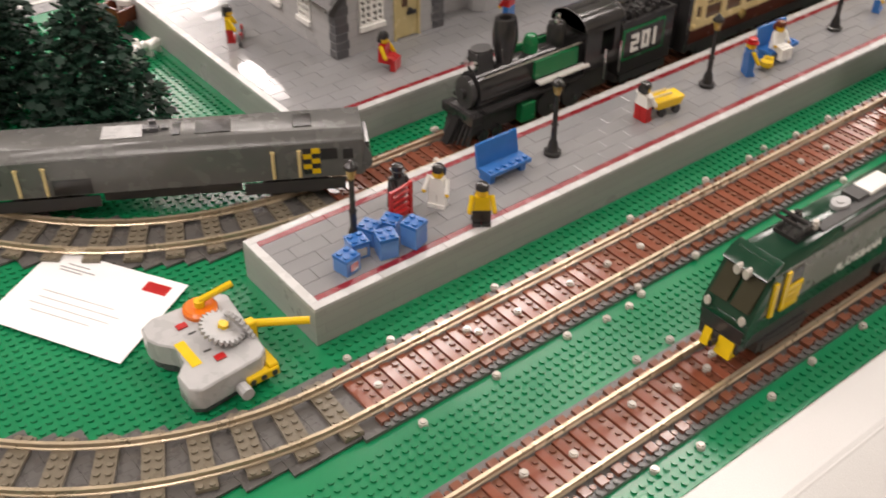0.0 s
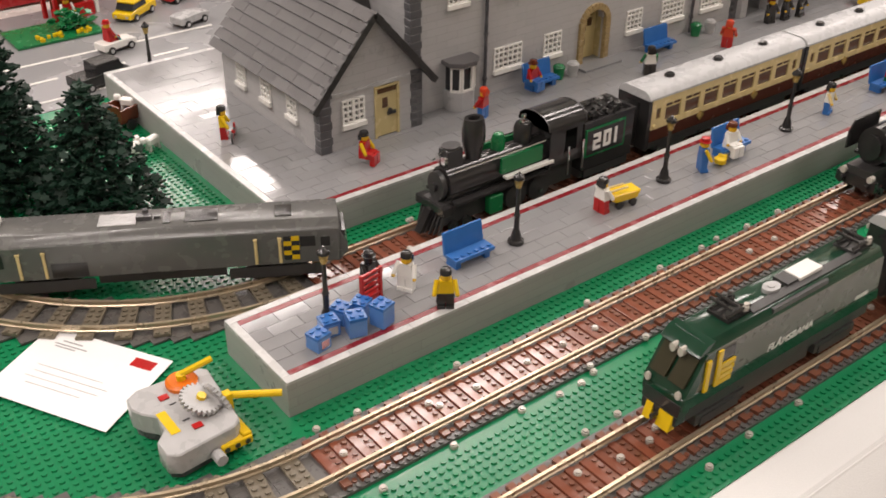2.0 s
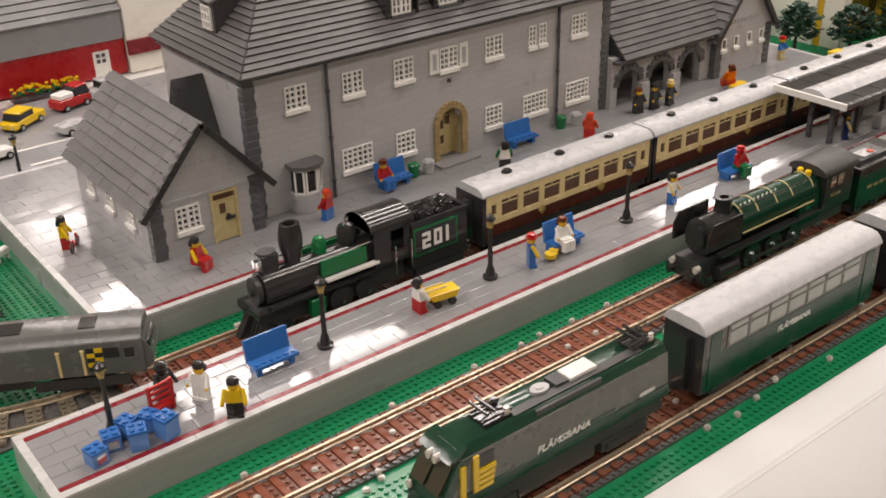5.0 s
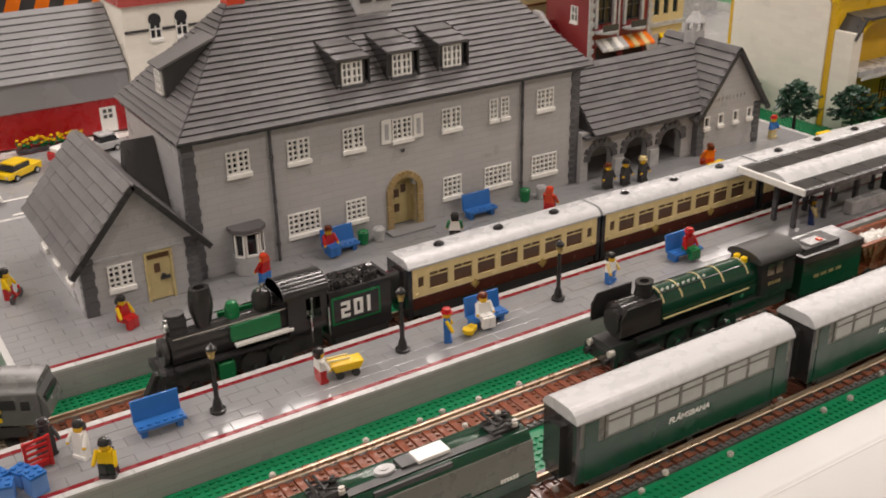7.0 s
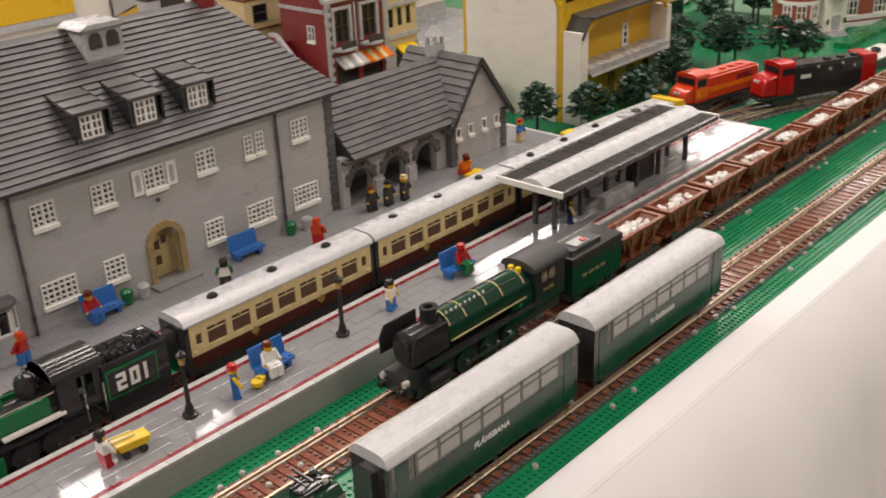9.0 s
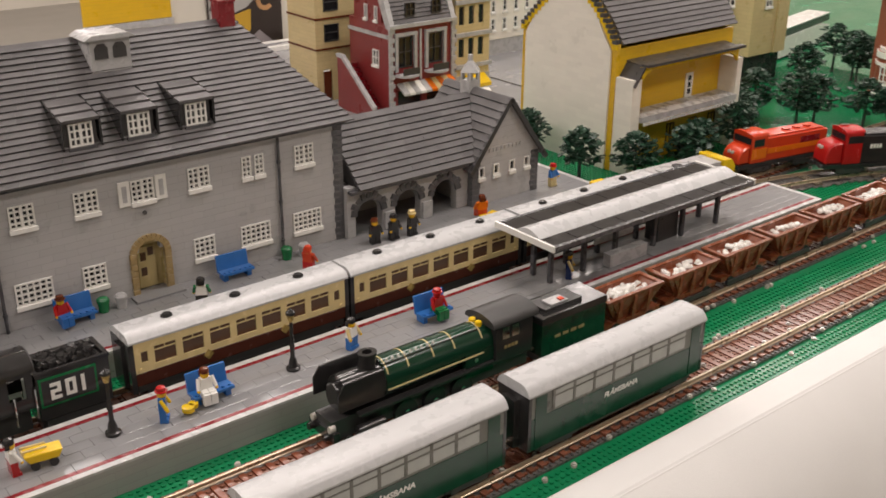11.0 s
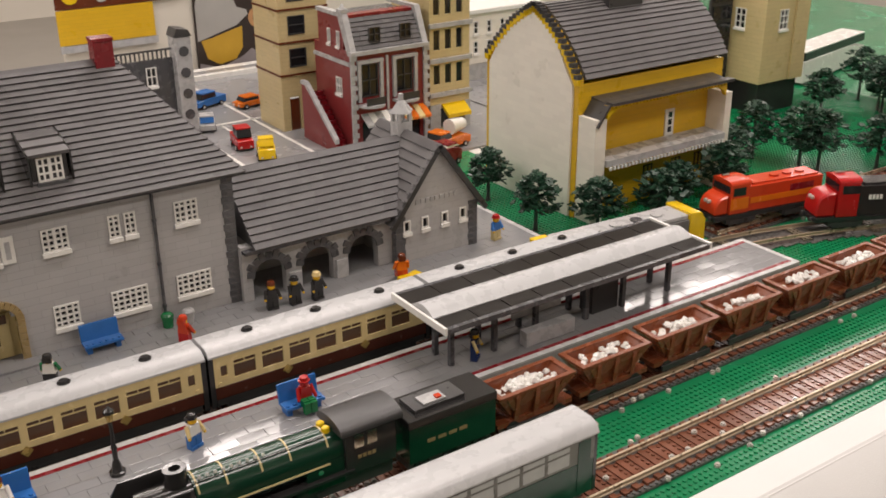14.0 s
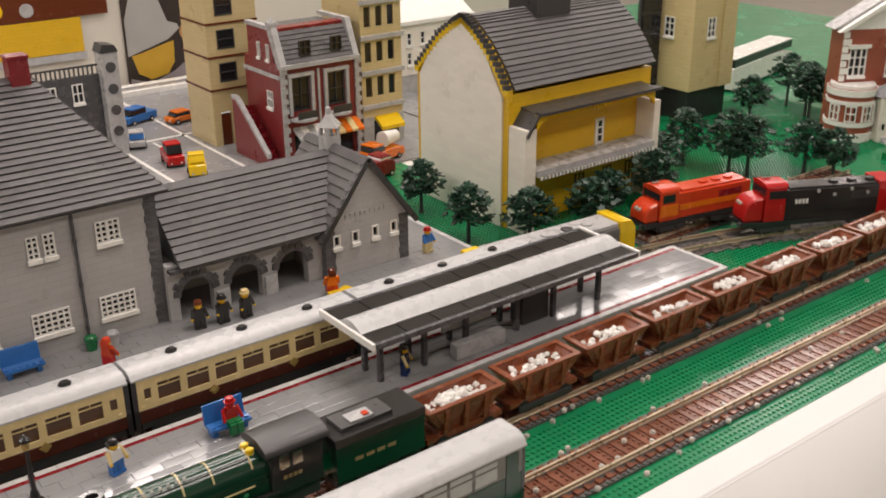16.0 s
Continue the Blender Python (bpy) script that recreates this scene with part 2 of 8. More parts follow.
def studs(shape, xs, ys, z, r=0.0024, h=0.0017, n=8):
    """Rows of studs, as one mesh."""
    ring = [(r * math.cos(2 * math.pi * i / n), r * math.sin(2 * math.pi * i / n)) for i in range(n)]
    for x in xs:
        for y in ys:
            k = len(shape.v)
            shape.v += [(x + u, y + w, z) for u, w in ring] + [(x + u, y + w, z + h) for u, w in ring]
            shape.f += [(k + i, k + (i + 1) % n, k + n + (i + 1) % n, k + n + i) for i in range(n)] + [tuple(range(k + n, k + 2 * n))]
    return shape


STUD = 0.008

# ---- room and table ----
FL = -0.76
solid("floor", Shape().box(-4.2, -3.2, FL - 0.1, 9.4, 7.7, FL), FLOORMAT, "grey vinyl hall floor", "floor", kind="structure")
solid("ceiling", Shape().box(-4.2, -3.2, CEIL, 9.4, 7.7, CEIL + 0.1), CEILPAINT, "white painted hall ceiling", "ceiling", kind="structure")
solid("wall_north", Shape().box(-4.2, 7.6, FL, 9.4, 7.7, CEIL), WALLPAINT, "cream painted hall wall", "wall", kind="structure")
solid("wall_south", Shape().box(-4.2, -3.2, FL, 9.4, -3.1, CEIL), WALLPAINT, "cream painted hall wall", "wall", kind="structure")
solid("wall_west", Shape().box(-4.2, -3.1, FL, -4.1, 7.6, CEIL), WALLPAINT, "cream painted hall wall", "wall", kind="structure")
solid("wall_east", Shape().box(9.3, -3.1, FL, 9.4, 7.6, CEIL), WALLPAINT, "cream painted hall wall", "wall", kind="structure")

# the table: white board with an edge strip, a cloth hanging in front
TF, TB = 0.19, 2.35
table = thing("display_table", "white display table with hanging cloth", "table", 1.5, 1.2, FL)
t_top = Shape().box(-2.2, TF - 1.2, 0.72, 2.6, TB - 1.2, -FL - 0.0045)
part("tabletop", t_top, WHITE, table)
for lx in (-2.0, 0.2, 2.4):
    for ly in (-0.95, 1.0):
        part("leg", Shape().mid(lx, ly, 0, 0.05, 0.05, 0.72), LTGREY, table)
strip = Shape().box(-2.2, TF - 1.2, -FL - 0.0045, 2.6, 0.2375 - 1.2, -FL + 0.001)
part("edge_strip", strip, CLOTH, table, "smooth white edge strip", bevel=0.0015)
cl = Shape()
n = 240
rows = []
for k in range(10):
    z = -FL + 0.0018 if k == 0 else -FL - 0.002 - 0.73 * ((k - 1) / 8) ** 1.4
    row = []
    for i in range(n + 1):
        x = -2.2 + 4.8 * i / n
        d = (max(0, k - 1) / 8) * 0.016 * (math.sin(x * 17 + 0.7 * k) + 0.6 * math.sin(x * 41 + 1.3 * k) + 0.4 * math.sin(x * 7.3 - 0.9 * k))
        row.append((x, TF - 1.2 + (0.004 if k == 0 else -0.003 - 0.3 * ((k - 1) / 8) ** 0.8) + d, z))
    rows.append(row)
flat = [p for r in rows for p in r]
back = [(x, y + 0.002, z) for x, y, z in flat]
w = n + 1
fs = [(k * w + i, k * w + i + 1, (k + 1) * w + i + 1, (k + 1) * w + i) for k in range(9) for i in range(n)]
cl.faces(flat, [q[::-1] for q in fs])
cl.faces(back, fs)
part("table_cloth", cl, CLOTH, table, "wrinkled white table cloth")

# baseplates
GX0, GX1 = -0.5, 3.6
ground = thing("ground", "studded green toy baseplates on the table", "ground", kind="structure")
part("baseplate", Shape().box(GX0, 0.238, -0.004, GX1, 1.225, 0), GREEN, ground)
part("baseplate", Shape().box(1.735, 1.226, -0.004, 1.96, 1.32, 0), GREEN, ground)
part("baseplate", Shape().box(GX1 + 0.0005, 0.238, -0.004, 4.08, 1.225, 0), GREEN, ground)
part("baseplate", Shape().box(2.2, 1.226, -0.004, 4.08, 2.34, 0), GREEN, ground)


def stud_rect(x0, y0, x1, y1):
    sh = Shape()
    nx, ny = int((x1 - x0) / STUD), int((y1 - y0) / STUD)
    studs(sh, [x0 + STUD * (i + 0.5) for i in range(nx)], [y0 + STUD * (j + 0.5) for j in range(ny)], 0.0)
    part("baseplate_studs", sh, GREEN, ground, kind="stuff")


def in_curve(x, y, c, r):
    d = math.hypot(x - c[0], y - c[1])
    return abs(d - r) < 0.036 and y < c[1] and x < c[0]


CA, CB, RC = (0.365, 0.988), (0.235, 0.76), 0.32
sh = Shape()
for i in range(int(0.9 / STUD)):
    for j in range(int(0.76 / STUD)):
        x, y = -0.3 + STUD * (i + 0.5), 0.458 + STUD * (j + 0.5)
        if x > 0.384 or (x > 0.248 and y < 0.622) or y > 1.2:
            continue
        if in_curve(x, y, CA, RC) or in_curve(x, y, CB, RC) or (x > 0.36 and abs(y - 0.668) < 0.036) or (x > 0.23 and y < 0.476):
            continue
        studs(sh, [x], [y], 0.0)
part("baseplate_studs", sh, GREEN, ground, kind="stuff")
stud_rect(0.25, 0.476, 2.05, 0.508)
stud_rect(-0.1, 0.346, 2.4, 0.4)
stud_rect(0.0, 0.24, 2.4, 0.268)
stud_rect(0.384, 0.705, 1.8, 0.737)
stud_rect(0.384, 0.62, 1.8, 0.632)
stud_rect(1.99, 0.49, 2.4, 0.62)
stud_rect(1.742, 0.76, 3.0, 1.22)
stud_rect(2.206, 1.23, 2.9, 1.42)

road = thing("road", "grey road baseplates with white lane lines", "road", kind="structure")
part("road_plate", Shape().box(-0.5, 1.226, -0.004, 1.4, 1.62, 0.0005), ROADGREY, road)
part("road_plate", Shape().box(1.401, 1.33, -0.004, 2.19, 2.3, 0.0005), ROADGREY, road)
part("road_plate", Shape().box(2.1905, 1.44, 0.0003, 2.6, 2.3, 0.0042), ROADGREY, road)
part("road_plate", Shape().box(1.401, 1.226, -0.004, 1.73, 1.329, 0.0005), ROADGREY, road)


def line(x0, y0, x1, y1):
    part("lane_line", Shape().box(x0, y0, 0.0007, x1, y1, 0.0012), WHITE, road)


for i in range(9):
    line(-0.3 + 0.1 * i, 1.325, -0.245 + 0.1 * i, 1.331)
line(-0.4, 1.255, 0.63, 1.26)
line(-0.4, 1.395, 0.63, 1.401)
line(1.535, 1.36, 1.543, 2.2)
line(1.69, 1.45, 1.698, 2.2)
for i in range(7):
    line(1.612, 1.4 + 0.11 * i, 1.618, 1.45 + 0.11 * i)
line(1.45, 1.79, 2.1, 1.8)

# ---- platforms ----
TILE = {}


def platform(name, x0, y0, x1, y1, label, red_front, red_back, tiles_as_parts, seed):
    rnd = random.Random(seed)
    p = thing(name, label, "platform", kind="structure")
    g = 0.0025
    core = Shape().box(x0 + g, y0 + g, 0.0005, x1 - g, y1 - g, ZP - 0.0036)
    part("core", core, BALLASTG, p)
    part("side_wall", Shape().box(x0, y0, 0.0005, x1, y0 + g, ZP - 0.0032), SIDEGREY, p)
    part("side_wall", Shape().box(x0, y1 - g, 0.0005, x1, y1, ZP - 0.0032), SIDEGREY, p)
    part("side_wall", Shape().box(x0, y0 + g, 0.0005, x0 + g, y1 - g, ZP - 0.0032), SIDEGREY, p)
    part("side_wall", Shape().box(x1 - g, y0 + g, 0.0005, x1, y1 - g, ZP - 0.0032), SIDEGREY, p)
    # coping tiles along the rim
    L = 0.064
    for yy in (y0, y1 - STUD):
        k = 0
        while x0 + k * L < x1 - 0.001:
            a, b = x0 + k * L, min(x0 + (k + 1) * L, x1)
            key = ("c", round(b - a, 4))
            if key not in TILE:
                TILE[key] = mesh_of("coping_tile", Shape().box(0.0001, 0, -0.0032, b - a - 0.0001, STUD, 0), COPING, bevel=0.0003)
            piece("coping_tile", TILE[key], p, a, yy, ZP)
            k += 1
    for xx in (x0, x1 - STUD):
        part("coping_tile", Shape().box(xx, y0 + STUD, ZP - 0.0032, xx + STUD, y1 - STUD, ZP), COPING, p, bevel=0.0003)
    iy0, iy1 = y0 + STUD, y1 - STUD
    for flag, yy in ((red_front, iy0), (red_back, iy1 - STUD * 0.8)):
        if flag:
            k = 0
            while x0 + STUD + k * L < x1 - STUD - 0.001:
                a, b = x0 + STUD + k * L, min(x0 + STUD + (k + 1) * L, x1 - STUD)
                key = ("r", round(b - a, 4))
                if key not in TILE:
                    TILE[key] = mesh_of("red_line_tile", Shape().box(0.0001, 0, -0.0032, b - a - 0.0001, STUD * 0.8, 0), DKRED, bevel=0.0003)
                piece("red_line_tile", TILE[key], p, a, yy, ZP - 0.0001)
                k += 1
    if red_front:
        iy0 += STUD * 0.8
    if red_back:
        iy1 -= STUD * 0.8
    rowsn = max(1, round((iy1 - iy0) / 0.016))
    tw = (iy1 - iy0) / rowsn
    sh = Shape()
    made = 0
    for j in range(rowsn):
        off = (j % 2) * 0.016
        k = 0
        while True:
            a = x0 + STUD + k * 0.032 - off
            if a >= x1 - STUD - 0.001:
                break
            a, b = max(a, x0 + STUD), min(a + 0.032, x1 - STUD)
            k += 1
            c = Shape().box(0.00012, 0.00012, -0.003, b - a - 0.00012, tw - 0.00012, 0)
            tilt = Euler((rnd.gauss(0, 0.0028), rnd.gauss(0, 0.0024), 0)).to_matrix().to_4x4()
            m = Matrix.Translation((a, iy0 + j * tw, ZP - 0.0001 - rnd.random() * 0.00025)) @ tilt
            if tiles_as_parts and made < 290:
                ob = part("platform_tile", c, GREY, p, bevel=0.0003)
                ob.matrix_basis = m
                made += 1
            else:
                sh.add(c, m)
    if sh.v:
        part("platform_tiles", sh, GREY, p, kind="stuff")
    return p


platform("platform_1", 0.25, 0.509, 1.983, 0.618, "grey tiled island platform with red safety lines", True, True, True, 1)
platform("platform_2", 0.385, 0.738, 1.735, 1.222, "grey tiled station platform with red safety line", True, False, True, 2)

# ---- tracks ----
rail_profile = [(-0.0016, 0.0), (0.0016, 0.0), (0.0016, 0.001), (0.0006, 0.0018), (0.0006, 0.0042), (0.0014, 0.0052), (0.0014, 0.0064), (-0.0014, 0.0064), (-0.0014, 0.0052), (-0.0006, 0.0042), (-0.0006, 0.0018), (-0.0016, 0.001)]
RT = 0.0064  # base of the rail
sleeper_tile = mesh_of("sleeper", Shape().box(-0.0037, -0.0175, 0, 0.0037, 0.0175, 0.0032), SLEEPER, bevel=0.0003)
sleeper_end = mesh_of("sleeper_end", Shape().box(-0.0037, -0.004, 0, 0.0037, 0.004, 0.0032), SLEEPER, bevel=0.0003)


def straight_track(name, yc, x0, x1, part_x0, part_x1, seed):
    """Brown sleepers of 2 studs' pitch on ballast plates. Those from part_x0 to part_x1 are pieces of their own."""
    rnd = random.Random(seed)
    tr = thing(name, "toy railway track with brown tiled sleepers and brass rails", "railway track", kind="structure")
    sh = Shape()
    y = yc - 0.036
    sh.box(x0 - 0.012, yc - 0.036, 0.0003, x1, yc + 0.036, 0.0034)
    part("ballast_plate", sh, BALLASTG, tr)
    for sy in (-1, 1):
        part("rail", Shape().extrude([(yc + sy * 0.02 + u, RT + w) for u, w in rail_profile], "x", x0, x1), RAIL, tr)
    rest, st, grey = Shape(), Shape(), Shape()
    k = 0
    x = x0 + 0.008
    while x < x1 - 0.004:
        if part_x0 <= x <= part_x1:
            piece("sleeper", sleeper_tile, tr, x, yc, 0.0034)
        else:
            rest.box(x - 0.0037, yc - 0.0175, 0.0034, x + 0.0037, yc + 0.0175, 0.0066)
        for sy in (-1, 1):
            rest.box(x - 0.0037, yc + sy * 0.0275 - 0.004, 0.0034, x + 0.0037, yc + sy * 0.0275 + 0.004, 0.0066 + rnd.random() * 0.0006)
        # plate with studs between the sleepers
        rest.box(x + 0.0042, yc - 0.0175, 0.0034, x + 0.0118, yc + 0.0175, 0.0048)
        if x < 2.3:
            studs(st, [x + 0.008], [yc - 0.012 + 0.008 * j for j in range(4)], 0.0048, n=7)
            studs(st, [x + 0.008], [yc - 0.0275, yc + 0.0275], 0.0034, n=7)
            studs(grey, [x, x + 0.008], [yc - 0.0333], 0.0034, n=7)
        x += 0.016
    part("sleeper_rest", rest, BALLAST, tr, kind="stuff")
    part("ballast_studs", st, BALLAST, tr, kind="stuff")
    part("ballast_studs", grey, BALLASTG, tr, kind="stuff")
    # loose round studs
    cs = Shape()
    for _ in range(int((x1 - x0) * 34)):
        px, off = rnd.uniform(x0, min(x1, 2.5)), rnd.choice((-0.046, -0.041, -0.036, 0.036, 0.042, 0.0, 0.008, -0.012))
        z0 = 0.005 if abs(off) < 0.03 else (0.0034 if abs(off) <= 0.036 else 0.0)
        cs.cyl((px, yc + off), "z", z0, z0 + 0.0032, 0.0034, 10)
        cs.cyl((px, yc + off), "z", z0 + 0.0032, z0 + 0.0046, 0.0024, 10)
    part("loose_round_studs", cs, CLEAR, tr, kind="stuff", label="pale clear round studs scattered as stones")
    return tr


straight_track("track_1", 0.44, 0.235, 3.4, 0.235, 1.05, 11)
straight_track("track_2", 0.3045, -0.45, 3.4, 0.1, 0.62, 12)
straight_track("track_3", 0.668, 0.365, 1.8, 0.365, 0.6, 13)


def arc_track(name, c, r, a0, a1, seed, wide=0.036, step_edge=True):
    """A bend of aged grey track: angles in degrees, counted from +x."""
    tr = thing(name, "bend of aged grey toy railway track", "railway track", kind="structure")
    n = max(8, int(abs(a1 - a0) / 3))
    pt = lambda q, a, z: (c[0] + q * math.cos(a), c[1] + q * math.sin(a), z)
    angs = [radians(a0 + (a1 - a0) * i / n) for i in range(n + 1)]
    for s in (-1, 1):
        sh = Shape()
        m = len(rail_profile)
        vs = [pt(r + s * 0.02 + u, a, RT + w) for a in angs for u, w in rail_profile]
        fs = [(i * m + k, i * m + (k + 1) % m, (i + 1) * m + (k + 1) % m, (i + 1) * m + k) for i in range(n) for k in range(m)]
        sh.faces(vs, fs + [tuple(range(m))[::-1], tuple(range(n * m, n * m + m))])
        part("rail", sh, RAIL, tr)
    # stepped grey plates under the bend, on the stud grid
    bed, bst = Shape(), Shape()
    x0, x1, y0, y1 = c[0] - r - 0.06, c[0] + r + 0.06, c[1] - r - 0.06, c[1] + r + 0.06
    lo, hi = min(angs), max(angs)
    for i in range(int((x1 - x0) / 0.016)):
        for j in range(int((y1 - y0) / 0.008)):
            x, y = x0 + 0.016 * i, y0 + 0.008 * j
            d, a = math.hypot(x - c[0], y - c[1]), math.atan2(y - c[1], x - c[0])
            if a < lo - 0.03 and lo > 0:
                a += 2 * math.pi
            if a < 0 and hi > math.pi:
                a += 2 * math.pi
            if abs(d - r) < wide and lo - 0.02 <= a <= hi + 0.02:
                bed.box(x - 0.0079, y - 0.00395, 0.0007, x + 0.0079, y + 0.00395, 0.0028)
    part("stepped_grey_plates", bed, BALLASTG, tr, kind="stuff")
    cnt = int(abs(a1 - a0) / 5.6)
    tie = Shape().box(-0.0305, -0.0078, 0.0034, 0.0305, 0.0078, 0.0064)
    studs(tie, [-0.028, 0.028, -0.012, -0.004, 0.004, 0.012], [-0.004, 0.004], 0.0064, n=7)
    me = mesh_of("sleeper", tie, OLDGREY)
    for i in range(cnt):
        a = radians(a0 + (a1 - a0) * (i + 0.5) / cnt)
        p = pt(r, a, 0)
        piece("sleeper", me, tr, p[0], p[1], 0, a)
    return tr


arc_track("track_4", CB, RC, 178, 270, 21)
arc_track("track_5", CA, RC, 178, 270, 22)


# ---- station buildings ----
def wall(parent, axis, at, thick, a0, a1, z0, z1, holes, mat, name="wall", label=""):
    """An upright wall with openings: holes are (a0, z0, a1, z1) along the wall."""
    sh = Shape()
    xs = sorted({a0, a1, *[h[0] for h in holes], *[h[2] for h in holes]})
    zs = sorted({z0, z1, *[h[1] for h in holes], *[h[3] for h in holes]})
    nx, nz = len(xs) - 1, len(zs) - 1
    full = {(i, j) for i in range(nx) for j in range(nz)
            if not any(h[0] < (xs[i] + xs[i + 1]) / 2 < h[2] and h[1] < (zs[j] + zs[j + 1]) / 2 < h[3] for h in holes)}
    w = nz + 1
    half = (nx + 1) * w
    vs = []
    for d in (at, at + thick):
        for x in xs:
            for z in zs:
                vs.append((x, d, z) if axis == "y" else (d, x, z))
    fs = []
    for i, j in full:
        p, q, r, s = i * w + j, (i + 1) * w + j, (i + 1) * w + j + 1, i * w + j + 1
        fs += [(p, q, r, s), (s + half, r + half, q + half, p + half)]
        for (di, dj), (u, v) in (((-1, 0), (s, p)), ((1, 0), (q, r)), ((0, -1), (p, q)), ((0, 1), (r, s))):
            if (i + di, j + dj) not in full:
                fs.append((v, u, u + half, v + half))
    if axis == "x":
        fs = [f[::-1] for f in fs]
    used = sorted({k for f in fs for k in f})
    at_ = {k: n for n, k in enumerate(used)}
    sh.faces([vs[k] for k in used], [tuple(at_[k] for k in f) for f in fs])
    return part(name, sh, mat, parent, label)


def grid_frame(us, ws, y0, y1):
    """One welded lattice: every other column and row of cells is open."""
    nu, nw = len(us) - 1, len(ws) - 1
    full = {(i, j) for i in range(nu) for j in range(nw) if i % 2 == 0 or j % 2 == 0}
    m = nw + 1
    half = (nu + 1) * m
    fs = []
    for i, j in full:
        p, q, r_, s = i * m + j, (i + 1) * m + j, (i + 1) * m + j + 1, i * m + j + 1
        fs += [(p, q, r_, s), (s + half, r_ + half, q + half, p + half)]
        for (di, dj), (u, v) in (((-1, 0), (s, p)), ((1, 0), (q, r_)), ((0, -1), (p, q)), ((0, 1), (r_, s))):
            if (i + di, j + dj) not in full:
                fs.append((v, u, u + half, v + half))
    return Shape().faces([(u, d, z) for d in (y0, y1) for u in us for z in ws], fs)


WIN = {}


def window(parent, x, y, z, w, h, nx, ny, rz=0, sill=True, gap=0, mat=None, pane=None):
    """A lattice window that faces -y before its turn; x, y, z: the middle of its lower edge."""
    mat, pane = mat or WHITE, pane or GLASS
    key = (round(w, 4), round(h, 4), nx, ny, gap, mat.name, pane.name)
    if key not in WIN:
        b = 0.0022
        us = [-w / 2, -w / 2 + b]
        for i in range(1, nx):
            t = 0.0019 if (gap and i == gap) else 0.0011
            us += [-w / 2 + w * i / nx - t, -w / 2 + w * i / nx + t]
        us += [w / 2 - b, w / 2]
        ws = [0, b]
        for j in range(1, ny):
            ws += [h * j / ny - 0.001, h * j / ny + 0.001]
        ws += [h - b, h]
        fr = grid_frame(us, ws, -0.0016, 0.0028)
        pn = Shape().box(-w / 2 + b, 0.0023, b, w / 2 - b, 0.0035, h - b)
        si = Shape().box(-w / 2 - 0.0015, -0.0045, -0.0055, w / 2 + 0.0015, -0.0002, 0.0004)
        WIN[key] = (mesh_of("window", fr, mat), mesh_of("pane", pn, pane), mesh_of("sill", si, mat, bevel=0.0004))
    a, b_, c = WIN[key]
    ob = piece("window", a, parent, x, y, z, radians(rz))
    piece("pane", b_, ob)
    if sill:
        piece("sill", c, ob)
    return ob


def quoins(parent, x, y, z0, z1, dx, dy, mat=None):
    """Alternating corner stones, from z0 to z1; dx, dy: which way the corner's walls run."""
    z, k = z0, 0
    while z < z1 - 0.002:
        h = min(0.0094, z1 - z)
        lx, ly = (0.016, 0.0105) if k % 2 else (0.0145, 0.012)
        x0, x1 = sorted((x - dx * 0.0012, x + dx * lx))
        y0, y1 = sorted((y - dy * 0.0012, y + dy * ly))
        key = ("q", k % 2, dx, dy, round(h, 4))
        if key not in TILE:
            TILE[key] = mesh_of("quoin", Shape().box(x0 - x, y0 - y, 0, x1 - x, y1 - y, h), mat or QUOIN, bevel=0.0004)
        piece("quoin", TILE[key], parent, x, y, z)
        z += 0.0096
        k += 1


def slope(parent, a, b, c, d, n, mat, name="roof_course", t=0.0032, seg=0.0):
    """Courses of roof plates on the slope from the eave a-b up to the ridge d-c (d over a, c over b).
    With seg, each course is cut into plates of about that length, pieces of their own."""
    a, b, c, d = (Vector(q) for q in (a, b, c, d))
    nor = (b - a).cross(d - a).normalized()
    if nor.z < 0:
        nor = -nor
    for k in range(n):
        u0, u1 = k / n, (k + 0.9) / n
        p0, p1 = a.lerp(d, u0), b.lerp(c, u0)
        q0, q1 = a.lerp(d, u1), b.lerp(c, u1)
        length = (p1 - p0).length
        m = max(1, round(length / seg)) if seg else 1
        off = 0.5 / m if (k % 2 and m > 1) else 0.0
        cuts = [0.0] + [(i + off) / m for i in range(0 if off else 1, m)] + [1.0]
        for s0, s1 in zip(cuts[:-1], cuts[1:]):
            e = 0.00012 / max(length, 0.01) if m > 1 else 0.0
            lo0, lo1 = p0.lerp(p1, s0 + e), p0.lerp(p1, s1 - e)
            hi0, hi1 = q0.lerp(q1, s0 + e), q0.lerp(q1, s1 - e)
            j = random.uniform(0, 0.0003)
            sh = Shape().faces([lo0 - nor * 0.001, lo1 - nor * 0.001, hi1 - nor * 0.001, hi0 - nor * 0.001, lo0 + nor * (t + j), lo1 + nor * (t + j), hi1 + nor * (0.0012 + j), hi0 + nor * (0.0012 + j)],
                               [(3, 2, 1, 0), (4, 5, 6, 7), (0, 1, 5, 4), (1, 2, 6, 5), (2, 3, 7, 6), (3, 0, 4, 7)])
            part("roof_plate" if seg else name, sh, mat, parent)


def slab(parent, name, a, b, c, d, t, mat, label=""):
    """A flat plate of thickness t under the corners a, b, c, d."""
    a, b, c, d = (Vector(q) for q in (a, b, c, d))
    nor = (b - a).cross(d - a).normalized()
    if nor.z < 0:
        nor = -nor
    lo = [q - nor * t for q in (a, b, c, d)]
    sh = Shape().faces([*lo, a, b, c, d], [(3, 2, 1, 0), (4, 5, 6, 7), (0, 1, 5, 4), (1, 2, 6, 5), (2, 3, 7, 6), (3, 0, 4, 7)])
    return part(name, sh, mat, parent, label)


